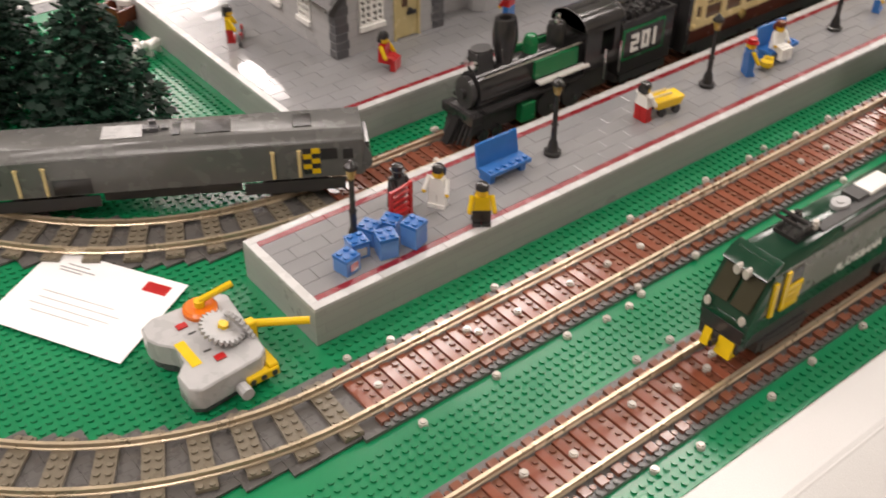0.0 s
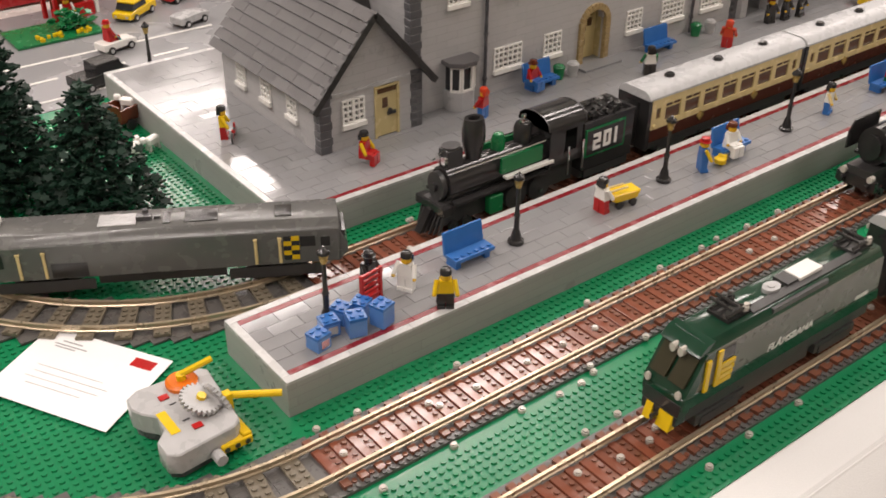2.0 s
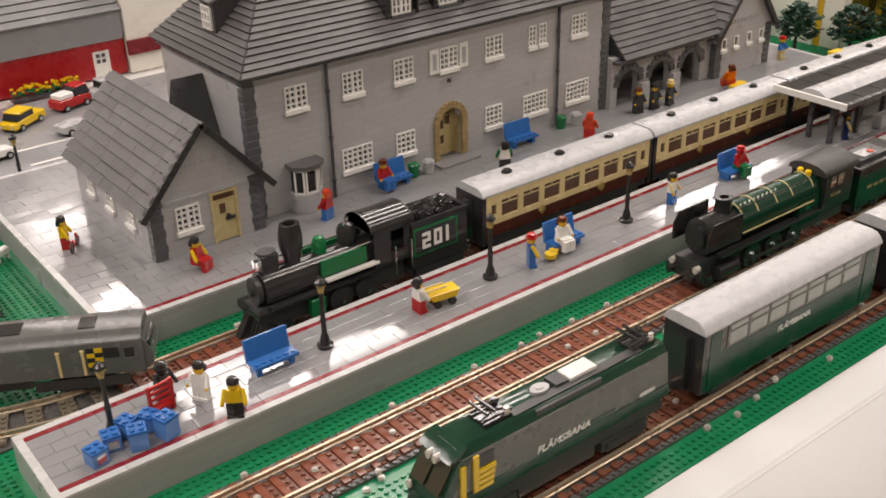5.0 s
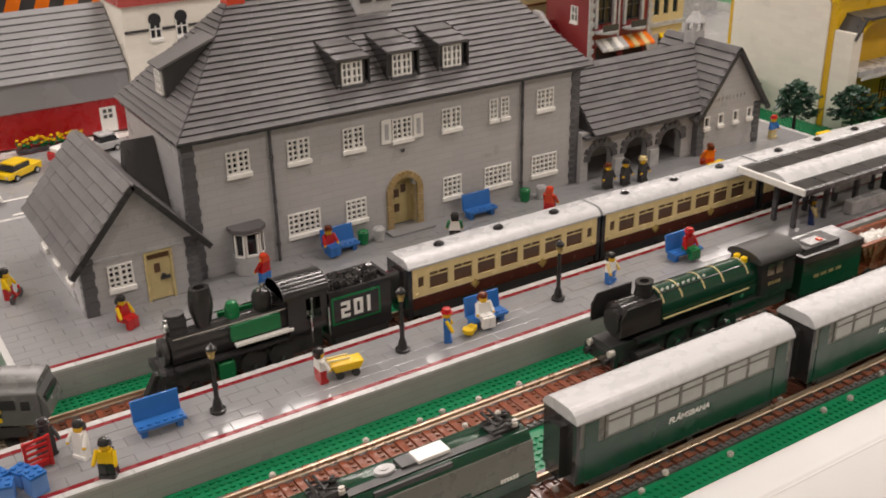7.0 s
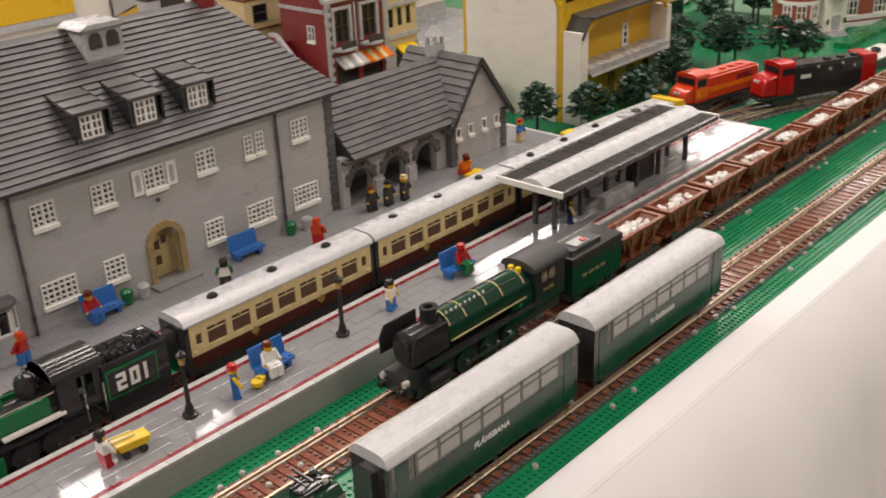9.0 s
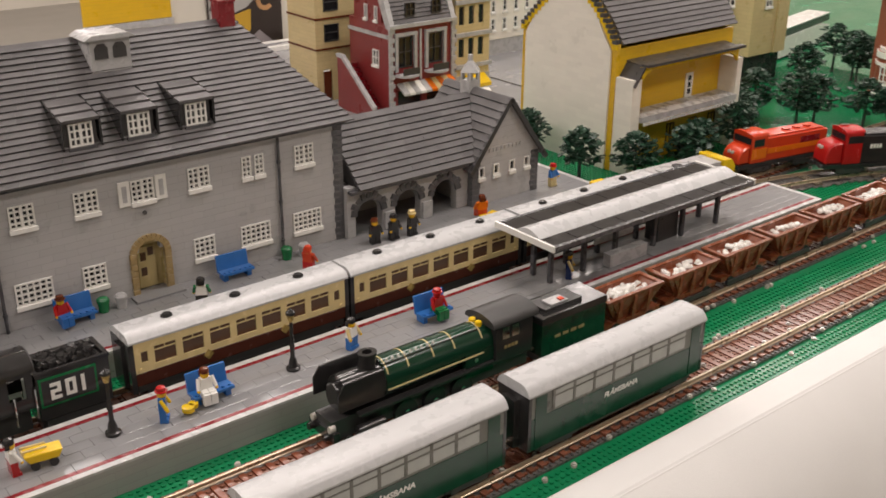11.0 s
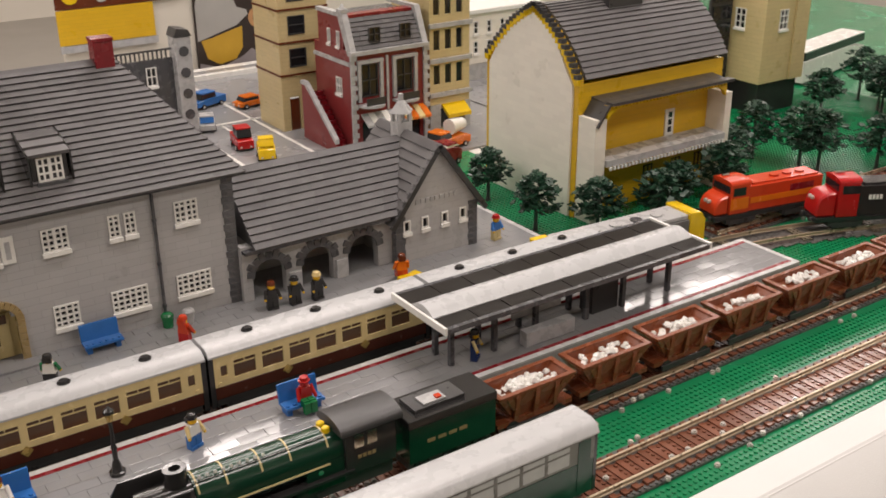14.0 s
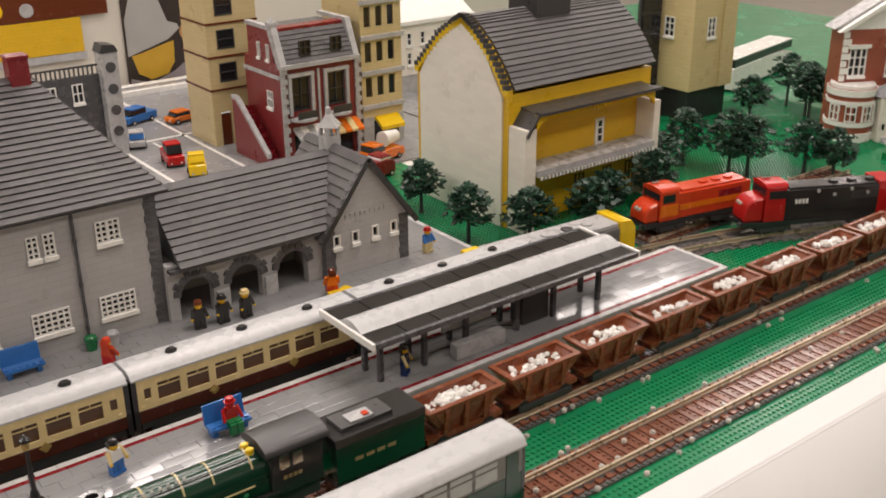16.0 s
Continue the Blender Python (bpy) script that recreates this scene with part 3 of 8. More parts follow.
FY = 0.863
MX0, MX1, MB = 0.634, 1.252, 1.086
station = thing("station_building", "grey two-storey toy station house with dark hipped roof", "building")
WZ = 0.2215
uppers = [(0.704, 4), (0.787, 4), (0.867, 4), (0.942, 4), (1.022, 4), (1.187, 4)]
lowers = [(0.788, 6), (0.866, 4), (1.022, 4), (1.102, 6), (1.188, 6)]
holes = [(x - 0.004 * n, 0.1685, x + 0.004 * n, 0.1985) for x, n in uppers]
holes += [(1.0865, 0.1685, 1.1015, 0.1985), (1.1065, 0.1685, 1.1215, 0.1985)]
holes += [(x - 0.004 * n, 0.067, x + 0.004 * n, 0.097) for x, n in lowers]
holes += [(0.921, ZP, 0.965, 0.098), (0.928, 0.098, 0.958, 0.108), (0.934, 0.108, 0.952, 0.113)]
wall(station, "y", FY, 0.008, MX0, MX1, ZP, WZ, holes, WALLGREY)
wall(station, "y", MB - 0.008, 0.008, MX0, MX1, ZP, WZ, [], WALLGREY)
wall(station, "x", MX0, 0.008, FY + 0.008, MB - 0.008, ZP, WZ, [], WALLGREY)
wall(station, "x", MX1 - 0.008, 0.008, FY + 0.008, MB - 0.008, ZP, WZ, [], WALLGREY)
for x, n in uppers:
    window(station, x, FY - 0.0004, 0.1685, 0.008 * n - 0.0006, 0.03, 4, 4, gap=2)
for x in (1.094, 1.114):
    window(station, x, FY - 0.0004, 0.1685, 0.0146, 0.03, 2, 4)
for x, n in lowers:
    window(station, x, FY - 0.0004, 0.067, 0.008 * n - 0.0006, 0.03, n, 4)
for sx in (-1, 1):
    sh = Shape().box(0.942 + sx * 0.0252 - 0.0078, FY - 0.003, 0.166, 0.942 + sx * 0.0252 + 0.0078, FY - 0.0004, 0.2)
    part("shutter", sh, WHITE, station, bevel=0.0006)
    part("shutter_panel", Shape().box(0.942 + sx * 0.0252 - 0.003, FY - 0.0036, 0.172, 0.942 + sx * 0.0252 + 0.003, FY - 0.003, 0.194), LTGREY, station)
for x in (0.748, 1.144):
    sh = Shape().cyl((x, FY - 0.0035), "z", ZP, WZ - 0.003, 0.0022, 8)
    for z in (0.06, 0.12, 0.18):
        sh.cyl((x, FY - 0.0035), "z", z, z + 0.003, 0.0032, 8)
    part("drainpipe", sh, DARK, station)
for x, dx in ((MX0, 1), (MX1, -1)):
    quoins(station, x, FY, ZP, WZ - 0.004, dx, 1)
part("cornice", Shape().box(MX0 - 0.006, FY - 0.006, WZ - 0.004, MX1 + 0.006, FY + 0.002, WZ + 0.003), DARK, station, bevel=0.0006)
part("cornice", Shape().box(MX0 - 0.006, FY + 0.0025, WZ - 0.004, MX0 + 0.002, MB + 0.004, WZ + 0.003), DARK, station, bevel=0.0006)
# doorway: voussoirs round a deep recess
for k in range(13):
    a = math.pi * (k + 0.5) / 13
    cx, cz = 0.943 + 0.0245 * math.cos(a), 0.0925 + 0.0245 * math.sin(a)
    sh = Shape().add(Shape().box(-0.0045, -0.003, -0.0029, 0.0045, 0.004, 0.0029), Matrix.Translation((cx, FY - 0.001, cz)) @ Matrix.Rotation(-a, 4, "Y"))
    part("arch_stone", sh, DKTAN, station, bevel=0.0004)
for sx in (-1, 1):
    for k in range(6):
        xc = 0.943 + sx * 0.0245
        part("arch_stone", Shape().box(xc - 0.0045, FY - 0.004, ZP + 0.0003 + 0.0093 * k, xc + 0.0045, FY + 0.003, ZP + 0.0091 + 0.0093 * k), DKTAN, station, bevel=0.0004)
part("door_recess", Shape().box(0.921, FY + 0.0185, ZP, 0.965, FY + 0.021, 0.113).box(0.9185, FY + 0.0085, ZP, 0.9208, FY + 0.021, 0.113).box(0.9652, FY + 0.0085, ZP, 0.9675, FY + 0.021, 0.113), TAN, station)
sd = part("door", Shape().box(0.931, FY + 0.0155, ZP + 0.001, 0.957, FY + 0.0183, 0.098), TAN, station, "tan door with dark panes", bevel=0.0005)
for px, pz in ((0.9385, 0.078), (0.9495, 0.084), (0.9385, 0.056)):
    part("pane", Shape().box(px - 0.004, FY + 0.0146, pz, px + 0.004, FY + 0.0154, pz + 0.012), WARMGLASS, sd)
part("door_step", Shape().box(0.908, FY - 0.026, ZP, 0.978, FY - 0.0045, ZP + 0.0032), GREY, station, bevel=0.0004)
# relief line and crest over the door
part("crest", Shape().cyl((0.942, 0.152), "y", FY - 0.0025, FY, 0.003, 8), DARK, station)
# hipped roof
EZ, EY0, EY1, EX0, EX1 = 0.224, 0.848, 1.1, 0.626, 1.266
RY, RZ, RX0, RX1 = 1.0, 0.359, 0.768, 1.16
core = Shape().faces([(EX0 + 0.004, EY0 + 0.004, EZ - 0.002), (EX1 - 0.004, EY0 + 0.004, EZ - 0.002), (EX1 - 0.004, EY1 - 0.004, EZ - 0.002), (EX0 + 0.004, EY1 - 0.004, EZ - 0.002), (RX0, RY, RZ - 0.002), (RX1, RY, RZ - 0.002)],
                     [(3, 2, 1, 0), (0, 1, 5, 4), (1, 2, 5), (2, 3, 4, 5), (3, 0, 4)])
roof = part("roof", core, BLACKM, station, "dark grey hipped roof laid in courses")
ROOFP = roof
slope(roof, (EX0, EY0, EZ), (EX1, EY0, EZ), (RX1, RY, RZ), (RX0, RY, RZ), 21, ROOF, seg=0.04)
slope(roof, (EX0, EY1, EZ), (EX0, EY0, EZ), (RX0, RY, RZ), (RX0, RY, RZ), 21, ROOF)
slope(roof, (EX1, EY0, EZ), (EX1, EY1, EZ), (RX1, RY, RZ), (RX1, RY, RZ), 21, ROOF)
slope(roof, (EX1, EY1, EZ), (EX0, EY1, EZ), (RX0, RY, RZ), (RX1, RY, RZ), 21, ROOF)
part("ridge_cap", Shape().extrude([(RY - 0.006, RZ - 0.003), (RY, RZ + 0.003), (RY + 0.006, RZ - 0.003)], "x", RX0, RX1), ROOF, roof)
pitch = (RZ - EZ) / (RY - EY0)


def dormer(x):
    d = part("dormer", Shape().extrude([(0.878, EZ + pitch * (0.878 - EY0) - 0.003), (0.878, 0.286), (0.93, 0.2965)], "x", x - 0.021, x + 0.021), BLACKM, station, "dark dormer with a white lattice window")
    window(d, x, 0.8765, 0.2525, 0.03, 0.03, 4, 3, gap=2, sill=False)
    part("dormer_sill", Shape().box(x - 0.018, 0.8715, 0.248, x + 0.018, 0.8765, 0.2522), DARK, d)
    slope(d, (x - 0.024, 0.871, 0.2855), (x + 0.024, 0.871, 0.2855), (x + 0.024, 0.932, 0.299), (x - 0.024, 0.932, 0.299), 3, ROOF)
    for s in (-1, 1):
        part("dormer_cheek", Shape().extrude([(0.872, 0.25), (0.872, 0.287), (0.942, 0.304), (0.942, 0.297)], "x", x + s * 0.0245 - 0.0012, x + s * 0.0245 + 0.0012), BLACK, d)


for x in (0.877, 0.953, 1.033):
    dormer(x)
# the side dormer on the left hip
sd2 = part("dormer", Shape().extrude([(0.652, 0.252), (0.652, 0.292), (0.72, 0.319)], "y", 0.952, 0.987), BLACKM, station, "dark dormer with a small white window")
window(sd2, 0.6505, 0.9695, 0.256, 0.024, 0.03, 3, 3, rz=-90, sill=False)
slab(sd2, "dormer_roof", (0.645, 0.992, 0.2935), (0.645, 0.947, 0.2935), (0.722, 0.947, 0.3235), (0.722, 0.992, 0.3235), 0.003, ROOF)
# cupola vent and chimneys
cup = part("roof_vent", Shape().box(0.93, 0.955, 0.318, 0.985, 0.999, 0.3645), LTGREY, station, "pale grey vent with two dark arches")
part("vent_cap", Shape().extrude([(0.922, 0.364), (0.993, 0.364), (0.982, 0.37), (0.933, 0.37)], "y", 0.949, 1.004), LTGREY, cup)
for sx in (-1, 1):
    part("vent_opening", Shape().extrude([(0.9575 + sx * 0.0125 + q * 0.009, zz) for q, zz in ((-1, 0.338), (1, 0.338), (1, 0.352), (0.5, 0.358), (-0.5, 0.358), (-1, 0.352))], "y", 0.9535, 0.9548), BLACKM, cup)
for cxx, mm in ((0.771, REDORANGE), (1.147, DKRED)):
    ch = part("chimney", Shape().box(cxx - 0.0125, 0.988, RZ - 0.02, cxx + 0.0125, 1.012, RZ + 0.026), mm, station, "red brick chimney", bevel=0.0005)
    part("chimney_cap", Shape().box(cxx - 0.0135, 0.987, RZ + 0.0262, cxx + 0.0135, 1.013, RZ + 0.03), mm, ch)
# bay window kiosk in front
bay = part("bay_window", Shape().extrude([(0.684, 0.8628), (0.684, 0.848), (0.694, 0.838), (0.712, 0.838), (0.722, 0.848), (0.722, 0.8628)], "z", ZP, 0.062), LTGREY, station, "pale grey bay with white windows and tiled cap")
part("bay_cap", Shape().extrude([(0.68, 0.8628), (0.68, 0.845), (0.693, 0.834), (0.713, 0.834), (0.726, 0.845), (0.726, 0.8628)], "z", 0.0965, 0.102), ROOF, bay)
part("bay_core", Shape().extrude([(0.687, 0.8628), (0.687, 0.85), (0.695, 0.842), (0.711, 0.842), (0.719, 0.85), (0.719, 0.8628)], "z", 0.062, 0.0965), GLASS, bay)
window(bay, 0.703, 0.8395, 0.0625, 0.0175, 0.0335, 1, 1, sill=False)
window(bay, 0.6885, 0.844, 0.0625, 0.0135, 0.0335, 1, 1, rz=-45, sill=False)
window(bay, 0.7175, 0.844, 0.0625, 0.0135, 0.0335, 1, 1, rz=45, sill=False)

# ---- gate house ----
gate = thing("gate_house", "small grey gabled toy house with tan door", "building")
GX, GR, GF, GB = 0.49, 0.632, 0.84, 1.075
GE, GA, GM = 0.112, 0.196, 0.561
wall(gate, "y", GF, 0.008, GX, GR, ZP, GE, [(0.5195, 0.067, 0.5505, 0.097), (0.566, ZP, 0.598, 0.1)], WALLGREY)
wall(gate, "x", GX, 0.008, GF + 0.008, GB, ZP, GE, [(y - 0.012, 0.064, y + 0.012, 0.094) for y in (0.9, 0.962, 1.024)], WALLGREY)
wall(gate, "y", GB - 0.008, 0.008, GX + 0.008, GR, ZP, GE, [], WALLGREY)
part("gable", Shape().extrude([(GX, GE), (GR, GE), (GM, GA - 0.004)], "y", GF, GF + 0.008), WALLGREY, gate)
part("gable_band", Shape().box(GX + 0.0165, GF - 0.0015, GE - 0.008, GR - 0.0165, GF, GE - 0.004), LTGREY, gate)
window(gate, 0.535, GF - 0.0004, 0.067, 0.0305, 0.03, 4, 4, gap=2)
for y in (0.9, 0.962, 1.024):
    window(gate, GX - 0.0004, y, 0.064, 0.0236, 0.03, 3, 4, rz=-90)
gd = part("door", Shape().box(0.566, GF + 0.0005, ZP + 0.001, 0.598, GF + 0.004, 0.1), TAN, gate, "tan panelled door", bevel=0.0005)
part("door_frame", Shape().box(0.5645, GF - 0.0016, ZP, 0.5675, GF, 0.1).box(0.5965, GF - 0.0016, ZP, 0.5995, GF, 0.1).box(0.5645, GF - 0.0016, 0.1, 0.5995, GF, 0.1025), TAN, gd)
part("pane", Shape().box(0.576, GF - 0.0006, 0.074, 0.583, GF + 0.0004, 0.086), WARMGLASS, gd)
part("door_handle", Shape().box(0.582, GF - 0.002, 0.064, 0.594, GF - 0.0002, 0.068).cyl((0.586, 0.069), "y", GF - 0.002, GF - 0.0002, 0.003, 8), BLACKM, gd)
part("lintel", Shape().box(0.569, GF - 0.0008, 0.093, 0.595, GF + 0.0003, 0.098), WARMGLASS, gd)
quoins(gate, GX, GF, ZP, GE - 0.001, 1, 1)
quoins(gate, GR, GF, ZP, GE - 0.001, -1, 1)
GO = 0.012
groof = part("roof", Shape().extrude([(GX - 0.004, GE - 0.001), (GR + 0.004, GE - 0.001), (GM, GA - 0.002)], "y", GF + 0.0085, GB - 0.001), BLACKM, gate, "dark grey gabled roof laid in courses")
ry0, ry1 = GF - GO, GB + 0.006
slope(groof, (GX - 0.012, ry1, GE - 0.013), (GX - 0.012, ry0, GE - 0.013), (GM, ry0, GA), (GM, ry1, GA), 9, ROOF, seg=0.032)
slope(groof, (GR + 0.012, ry0, GE - 0.013), (GR + 0.012, ry1, GE - 0.013), (GM, ry1, GA), (GM, ry0, GA), 9, ROOF)
for s, xe in ((-1, GX - 0.0135), (1, GR + 0.0135)):
    for k in range(12):
        u = (k + 0.5) / 12
        bx, bz = xe + (GM - xe) * u, GE - 0.016 + (GA - GE + 0.013) * u
        sh = Shape().add(Shape().box(-0.006, -0.004, -0.004, 0.006, 0.003, 0.0035), Matrix.Translation((bx, ry0 + 0.003, bz)) @ Matrix.Rotation(-math.atan2(GA - GE + 0.013, GM - xe), 4, "Y"))
        part("barge_board", sh, BLACKM, groof)
# dark cross gable towards the station house
part("cross_gable", Shape().extrude([(0.93, 0.118), (1.0, 0.118), (0.965, 0.205)], "x", 0.59, MX0 - 0.001), BLACKM, gate, "black sloped link roof")

# ---- arcade and gabled wing ----
arc = thing("arcade_wing", "grey toy arcade with three arches and gabled end", "building")
AY, AX0, AX1, AE, ARZ, ARY = 0.853, 1.2525, 1.492, 0.118, 0.203, 0.93
GY, GX0_, GX1_ = 0.842, 1.49, 1.634
cents = (1.292, 1.366, 1.44)
ah = []
for c in cents:
    for hw, z0, z1 in ((0.025, ZP, 0.075), (0.023, 0.075, 0.082), (0.0185, 0.082, 0.0885), (0.011, 0.0885, 0.093)):
        ah.append((c - hw, z0, c + hw, z1))
wall(arc, "y", AY, 0.014, AX0, AX1 - 0.002, ZP, AE, ah, WALLGREY)
wall(arc, "y", 0.94, 0.006, AX0, AX1 - 0.002, ZP, AE, [], WALLGREY)
for c in cents:
    for k in range(9):
        a = math.pi * (k + 0.5) / 9
        m = Matrix.Translation((c + 0.0275 * math.cos(a), AY - 0.0008, 0.071 + 0.0265 * math.sin(a))) @ Matrix.Rotation(-a, 4, "Y")
        part("arch_stone", Shape().add(Shape().box(-0.005, -0.0016, -0.0046, 0.006 + 0.003 * (k % 2), 0.003, 0.0046), m), QUOIN, arc, bevel=0.0003)
for c in (1.329, 1.403):
    part("pillar_base", Shape().box(c - 0.0095, AY - 0.005, ZP, c + 0.0095, AY - 0.0003, 0.066), LTGREY, arc, bevel=0.0006)
aroof = part("roof", Shape().extrude([(AY - 0.006, AE), (1.02, AE), (ARY, ARZ - 0.003)], "x", AX0 + 0.015, AX1 + 0.07), BLACKM, arc, "dark grey gabled roof laid in courses")
slope(aroof, (AX0 + 0.0145, AY - 0.014, AE - 0.003), (AX1 + 0.008, AY - 0.014, AE - 0.003), (AX1 + 0.068, ARY, ARZ), (AX0 + 0.0145, ARY, ARZ), 11, ROOF, seg=0.036)
slope(aroof, (AX1 + 0.068, 1.03, AE - 0.003), (AX0 + 0.0145, 1.03, AE - 0.003), (AX0 + 0.0145, ARY, ARZ), (AX1 + 0.068, ARY, ARZ), 11, ROOF)
part("gutter", Shape().box(AX0 + 0.001, AY - 0.013, AE - 0.008, AX1 - 0.012, AY - 0.0005, AE - 0.0035), DARK, arc)
gh = [(x - 0.0055, 0.084, x + 0.0055, 0.102) for x in (1.508, 1.54, 1.575, 1.608)]
wall(arc, "y", GY, 0.008, GX0_, GX1_, ZP, 0.112, gh, WALLGREY)
wall(arc, "x", GX1_ - 0.008, 0.008, GY + 0.008, 1.03, ZP, 0.112, [], WALLGREY)
# Unseen inner and back walls, added so no light shows through the arches.
wall(arc, "x", GX0_, 0.008, GY + 0.008, 0.99, ZP, 0.112, [], WALLGREY)
wall(arc, "y", 0.9903, 0.008, GX0_, GX1_ - 0.0083, ZP, 0.112, [], WALLGREY)
GXM, GAZ = 1.562, 0.212
part("gable", Shape().extrude([(GX0_, 0.112), (GX1_, 0.112), (GXM, GAZ - 0.004)], "y", GY, GY + 0.008), WALLGREY, arc)
for x in (1.508, 1.54, 1.575, 1.608):
    window(arc, x, GY - 0.0004, 0.084, 0.0125, 0.0185, 1, 1)
for k in range(9):
    part("raised_letter_bar", Shape().box(1.524 + 0.0085 * k, GY - 0.0012, 0.1245, 1.5295 + 0.0085 * k, GY, 0.131), LTGREY, arc)
quoins(arc, GX0_, GY, ZP, 0.11, 1, 1)
quoins(arc, GX1_, GY, ZP, 0.11, -1, 1)
groof2 = part("roof", Shape().extrude([(GX0_ - 0.002, 0.1125), (GX1_ + 0.002, 0.1125), (GXM, GAZ - 0.003)], "y", GY + 0.0085, 1.0), BLACKM, arc)
slope(groof2, (GX0_ - 0.01, 1.0, 0.1), (GX0_ - 0.01, GY - 0.01, 0.1), (GXM, GY - 0.01, GAZ), (GXM, 1.0, GAZ), 10, ROOF)
slope(groof2, (GX1_ + 0.01, GY - 0.01, 0.1), (GX1_ + 0.01, 1.0, 0.1), (GXM, 1.0, GAZ), (GXM, GY - 0.01, GAZ), 10, ROOF)
for xe in (GX0_ - 0.0115, GX1_ + 0.0115):
    for k in range(13):
        u = (k + 0.5) / 13
        bx, bz = xe + (GXM - xe) * u, 0.097 + (GAZ - 0.1) * u
        m = Matrix.Translation((bx, GY - 0.008, bz)) @ Matrix.Rotation(-math.atan2(GAZ - 0.1, GXM - xe), 4, "Y")
        part("barge_board", Shape().add(Shape().box(-0.006, -0.003, -0.004, 0.006, 0.003, 0.0035), m), BLACKM, groof2)
cp = part("cupola", Shape().box(GXM - 0.012, 0.925, 0.19, GXM + 0.012, 0.949, 0.222), LTGREY, arc, "pale grey roof cupola with pyramid cap")
for sx in (-1, 1):
    for sy in (-1, 1):
        part("cupola_post", Shape().mid(GXM + sx * 0.009, 0.937 + sy * 0.009, 0.222, 0.005, 0.005, 0.014), LTGREY, cp)
part("cupola_cap", Shape().cyl((GXM, 0.937), "z", 0.236, 0.254, 0.0215, 4, 0.005).mid(GXM, 0.937, 0.254, 0.006, 0.006, 0.01), LTGREY, cp)

# ---- platform canopy ----
can = thing("platform_canopy", "long platform canopy with white vault and dark panes", "canopy", z=ZP)
KX0, KX1, KY0, KY1, KZ = 1.356, 1.787, 0.514, 0.632, 0.0705
for x in (1.385, 1.45, 1.515, 1.6, 1.665, 1.75):
    for y in (0.551, 0.585):
        part("post", Shape().mid(x, y, 0, 0.0065, 0.0065, KZ - 0.0065), DARK, can, bevel=0.0005)
for y in (0.551, 0.585):
    part("beam", Shape().box(KX0 + 0.006, y - 0.004, KZ - 0.0062, KX1 - 0.006, y + 0.004, KZ - 0.0003), LOCOGREY, can)
part("edge_beam", Shape().box(KX0, KY0, KZ - 0.004, KX1, KY0 + 0.006, KZ + 0.0025), DARK, can)
part("edge_beam", Shape().box(KX0, KY1 - 0.006, KZ - 0.004, KX1, KY1, KZ + 0.0025), DARK, can)
for x in (KX0 - 0.0045, KX1 + 0.0005):
    part("end_board", Shape().box(x, KY0, KZ - 0.005, x + 0.004, KY1, KZ + 0.0045), WHITE, can, bevel=0.0006)
for y0, y1 in ((KY0 + 0.0065, 0.546), (0.594, KY1 - 0.0065)):
    k = 0
    while KX0 + 0.048 * k < KX1 - 0.002:
        a, b = KX0 + 0.001 + 0.048 * k, min(KX0 + 0.0475 + 0.048 * k, KX1 - 0.001)
        part("roof_pane", Shape().box(a, y0, KZ, b, y1, KZ + 0.0022), SMOKED, can)
        k += 1
vault = [(0.5465 + 0.047 * i / 10, KZ + 0.0135 * math.sin(math.pi * (0.12 + 0.76 * i / 10)) - 0.002) for i in range(11)]
part("vault", Shape().extrude([(0.5465, KZ)] + vault + [(0.5935, KZ)], "x", KX0 + 0.001, KX1 - 0.001), SILVER, can, "glossy white vaulted roof strip")
part("counter", Shape().box(1.487, 0.533, 0, 1.566, 0.547, 0.02), LTGREY, can, "pale grey counter block", bevel=0.0006)
part("booth", Shape().box(1.615, 0.555, 0, 1.66, 0.58, KZ - 0.007), BLACKM, can)
part("signboard", Shape().box(1.49, 0.5665, 0.024, 1.57, 0.5695, 0.052), LTGREY, can)

# ---- trains ----
RAILTOP = 0.0128


def wheelset(parent, x, y=0.0, r=0.0085, mat=None):
    for s in (-1, 1):
        part("wheel", Shape().cyl((x, r), "y", y + s * 0.0225 - 0.002, y + s * 0.0225 + 0.002, r, 14).cyl((x, r), "y", y + s * 0.025 - 0.001, y + s * 0.025 + 0.001, r * 0.35, 8), mat or BLACK, parent)


def bogie(parent, x, n=2):
    b = part("bogie", Shape().box(x - 0.03, -0.027, 0.006, x + 0.03, 0.027, 0.0165).box(x - 0.024, -0.0285, 0.004, x + 0.024, -0.0272, 0.013), BLACKM, parent)
    for k in range(n):
        wheelset(b, x - 0.017 + 0.034 * k / max(1, n - 1))


def bars(parent, name, x0, z0, w, h, y, n, mat, seed=0):
    """Small lettering that cannot be read as such: a row of plain bars on a side that faces -y."""
    for k in range(n):
        a = x0 + w * k / n
        part(name, Shape().box(a, y - 0.0006, z0, a + w / n * 0.72, y, z0 + h), mat, parent)


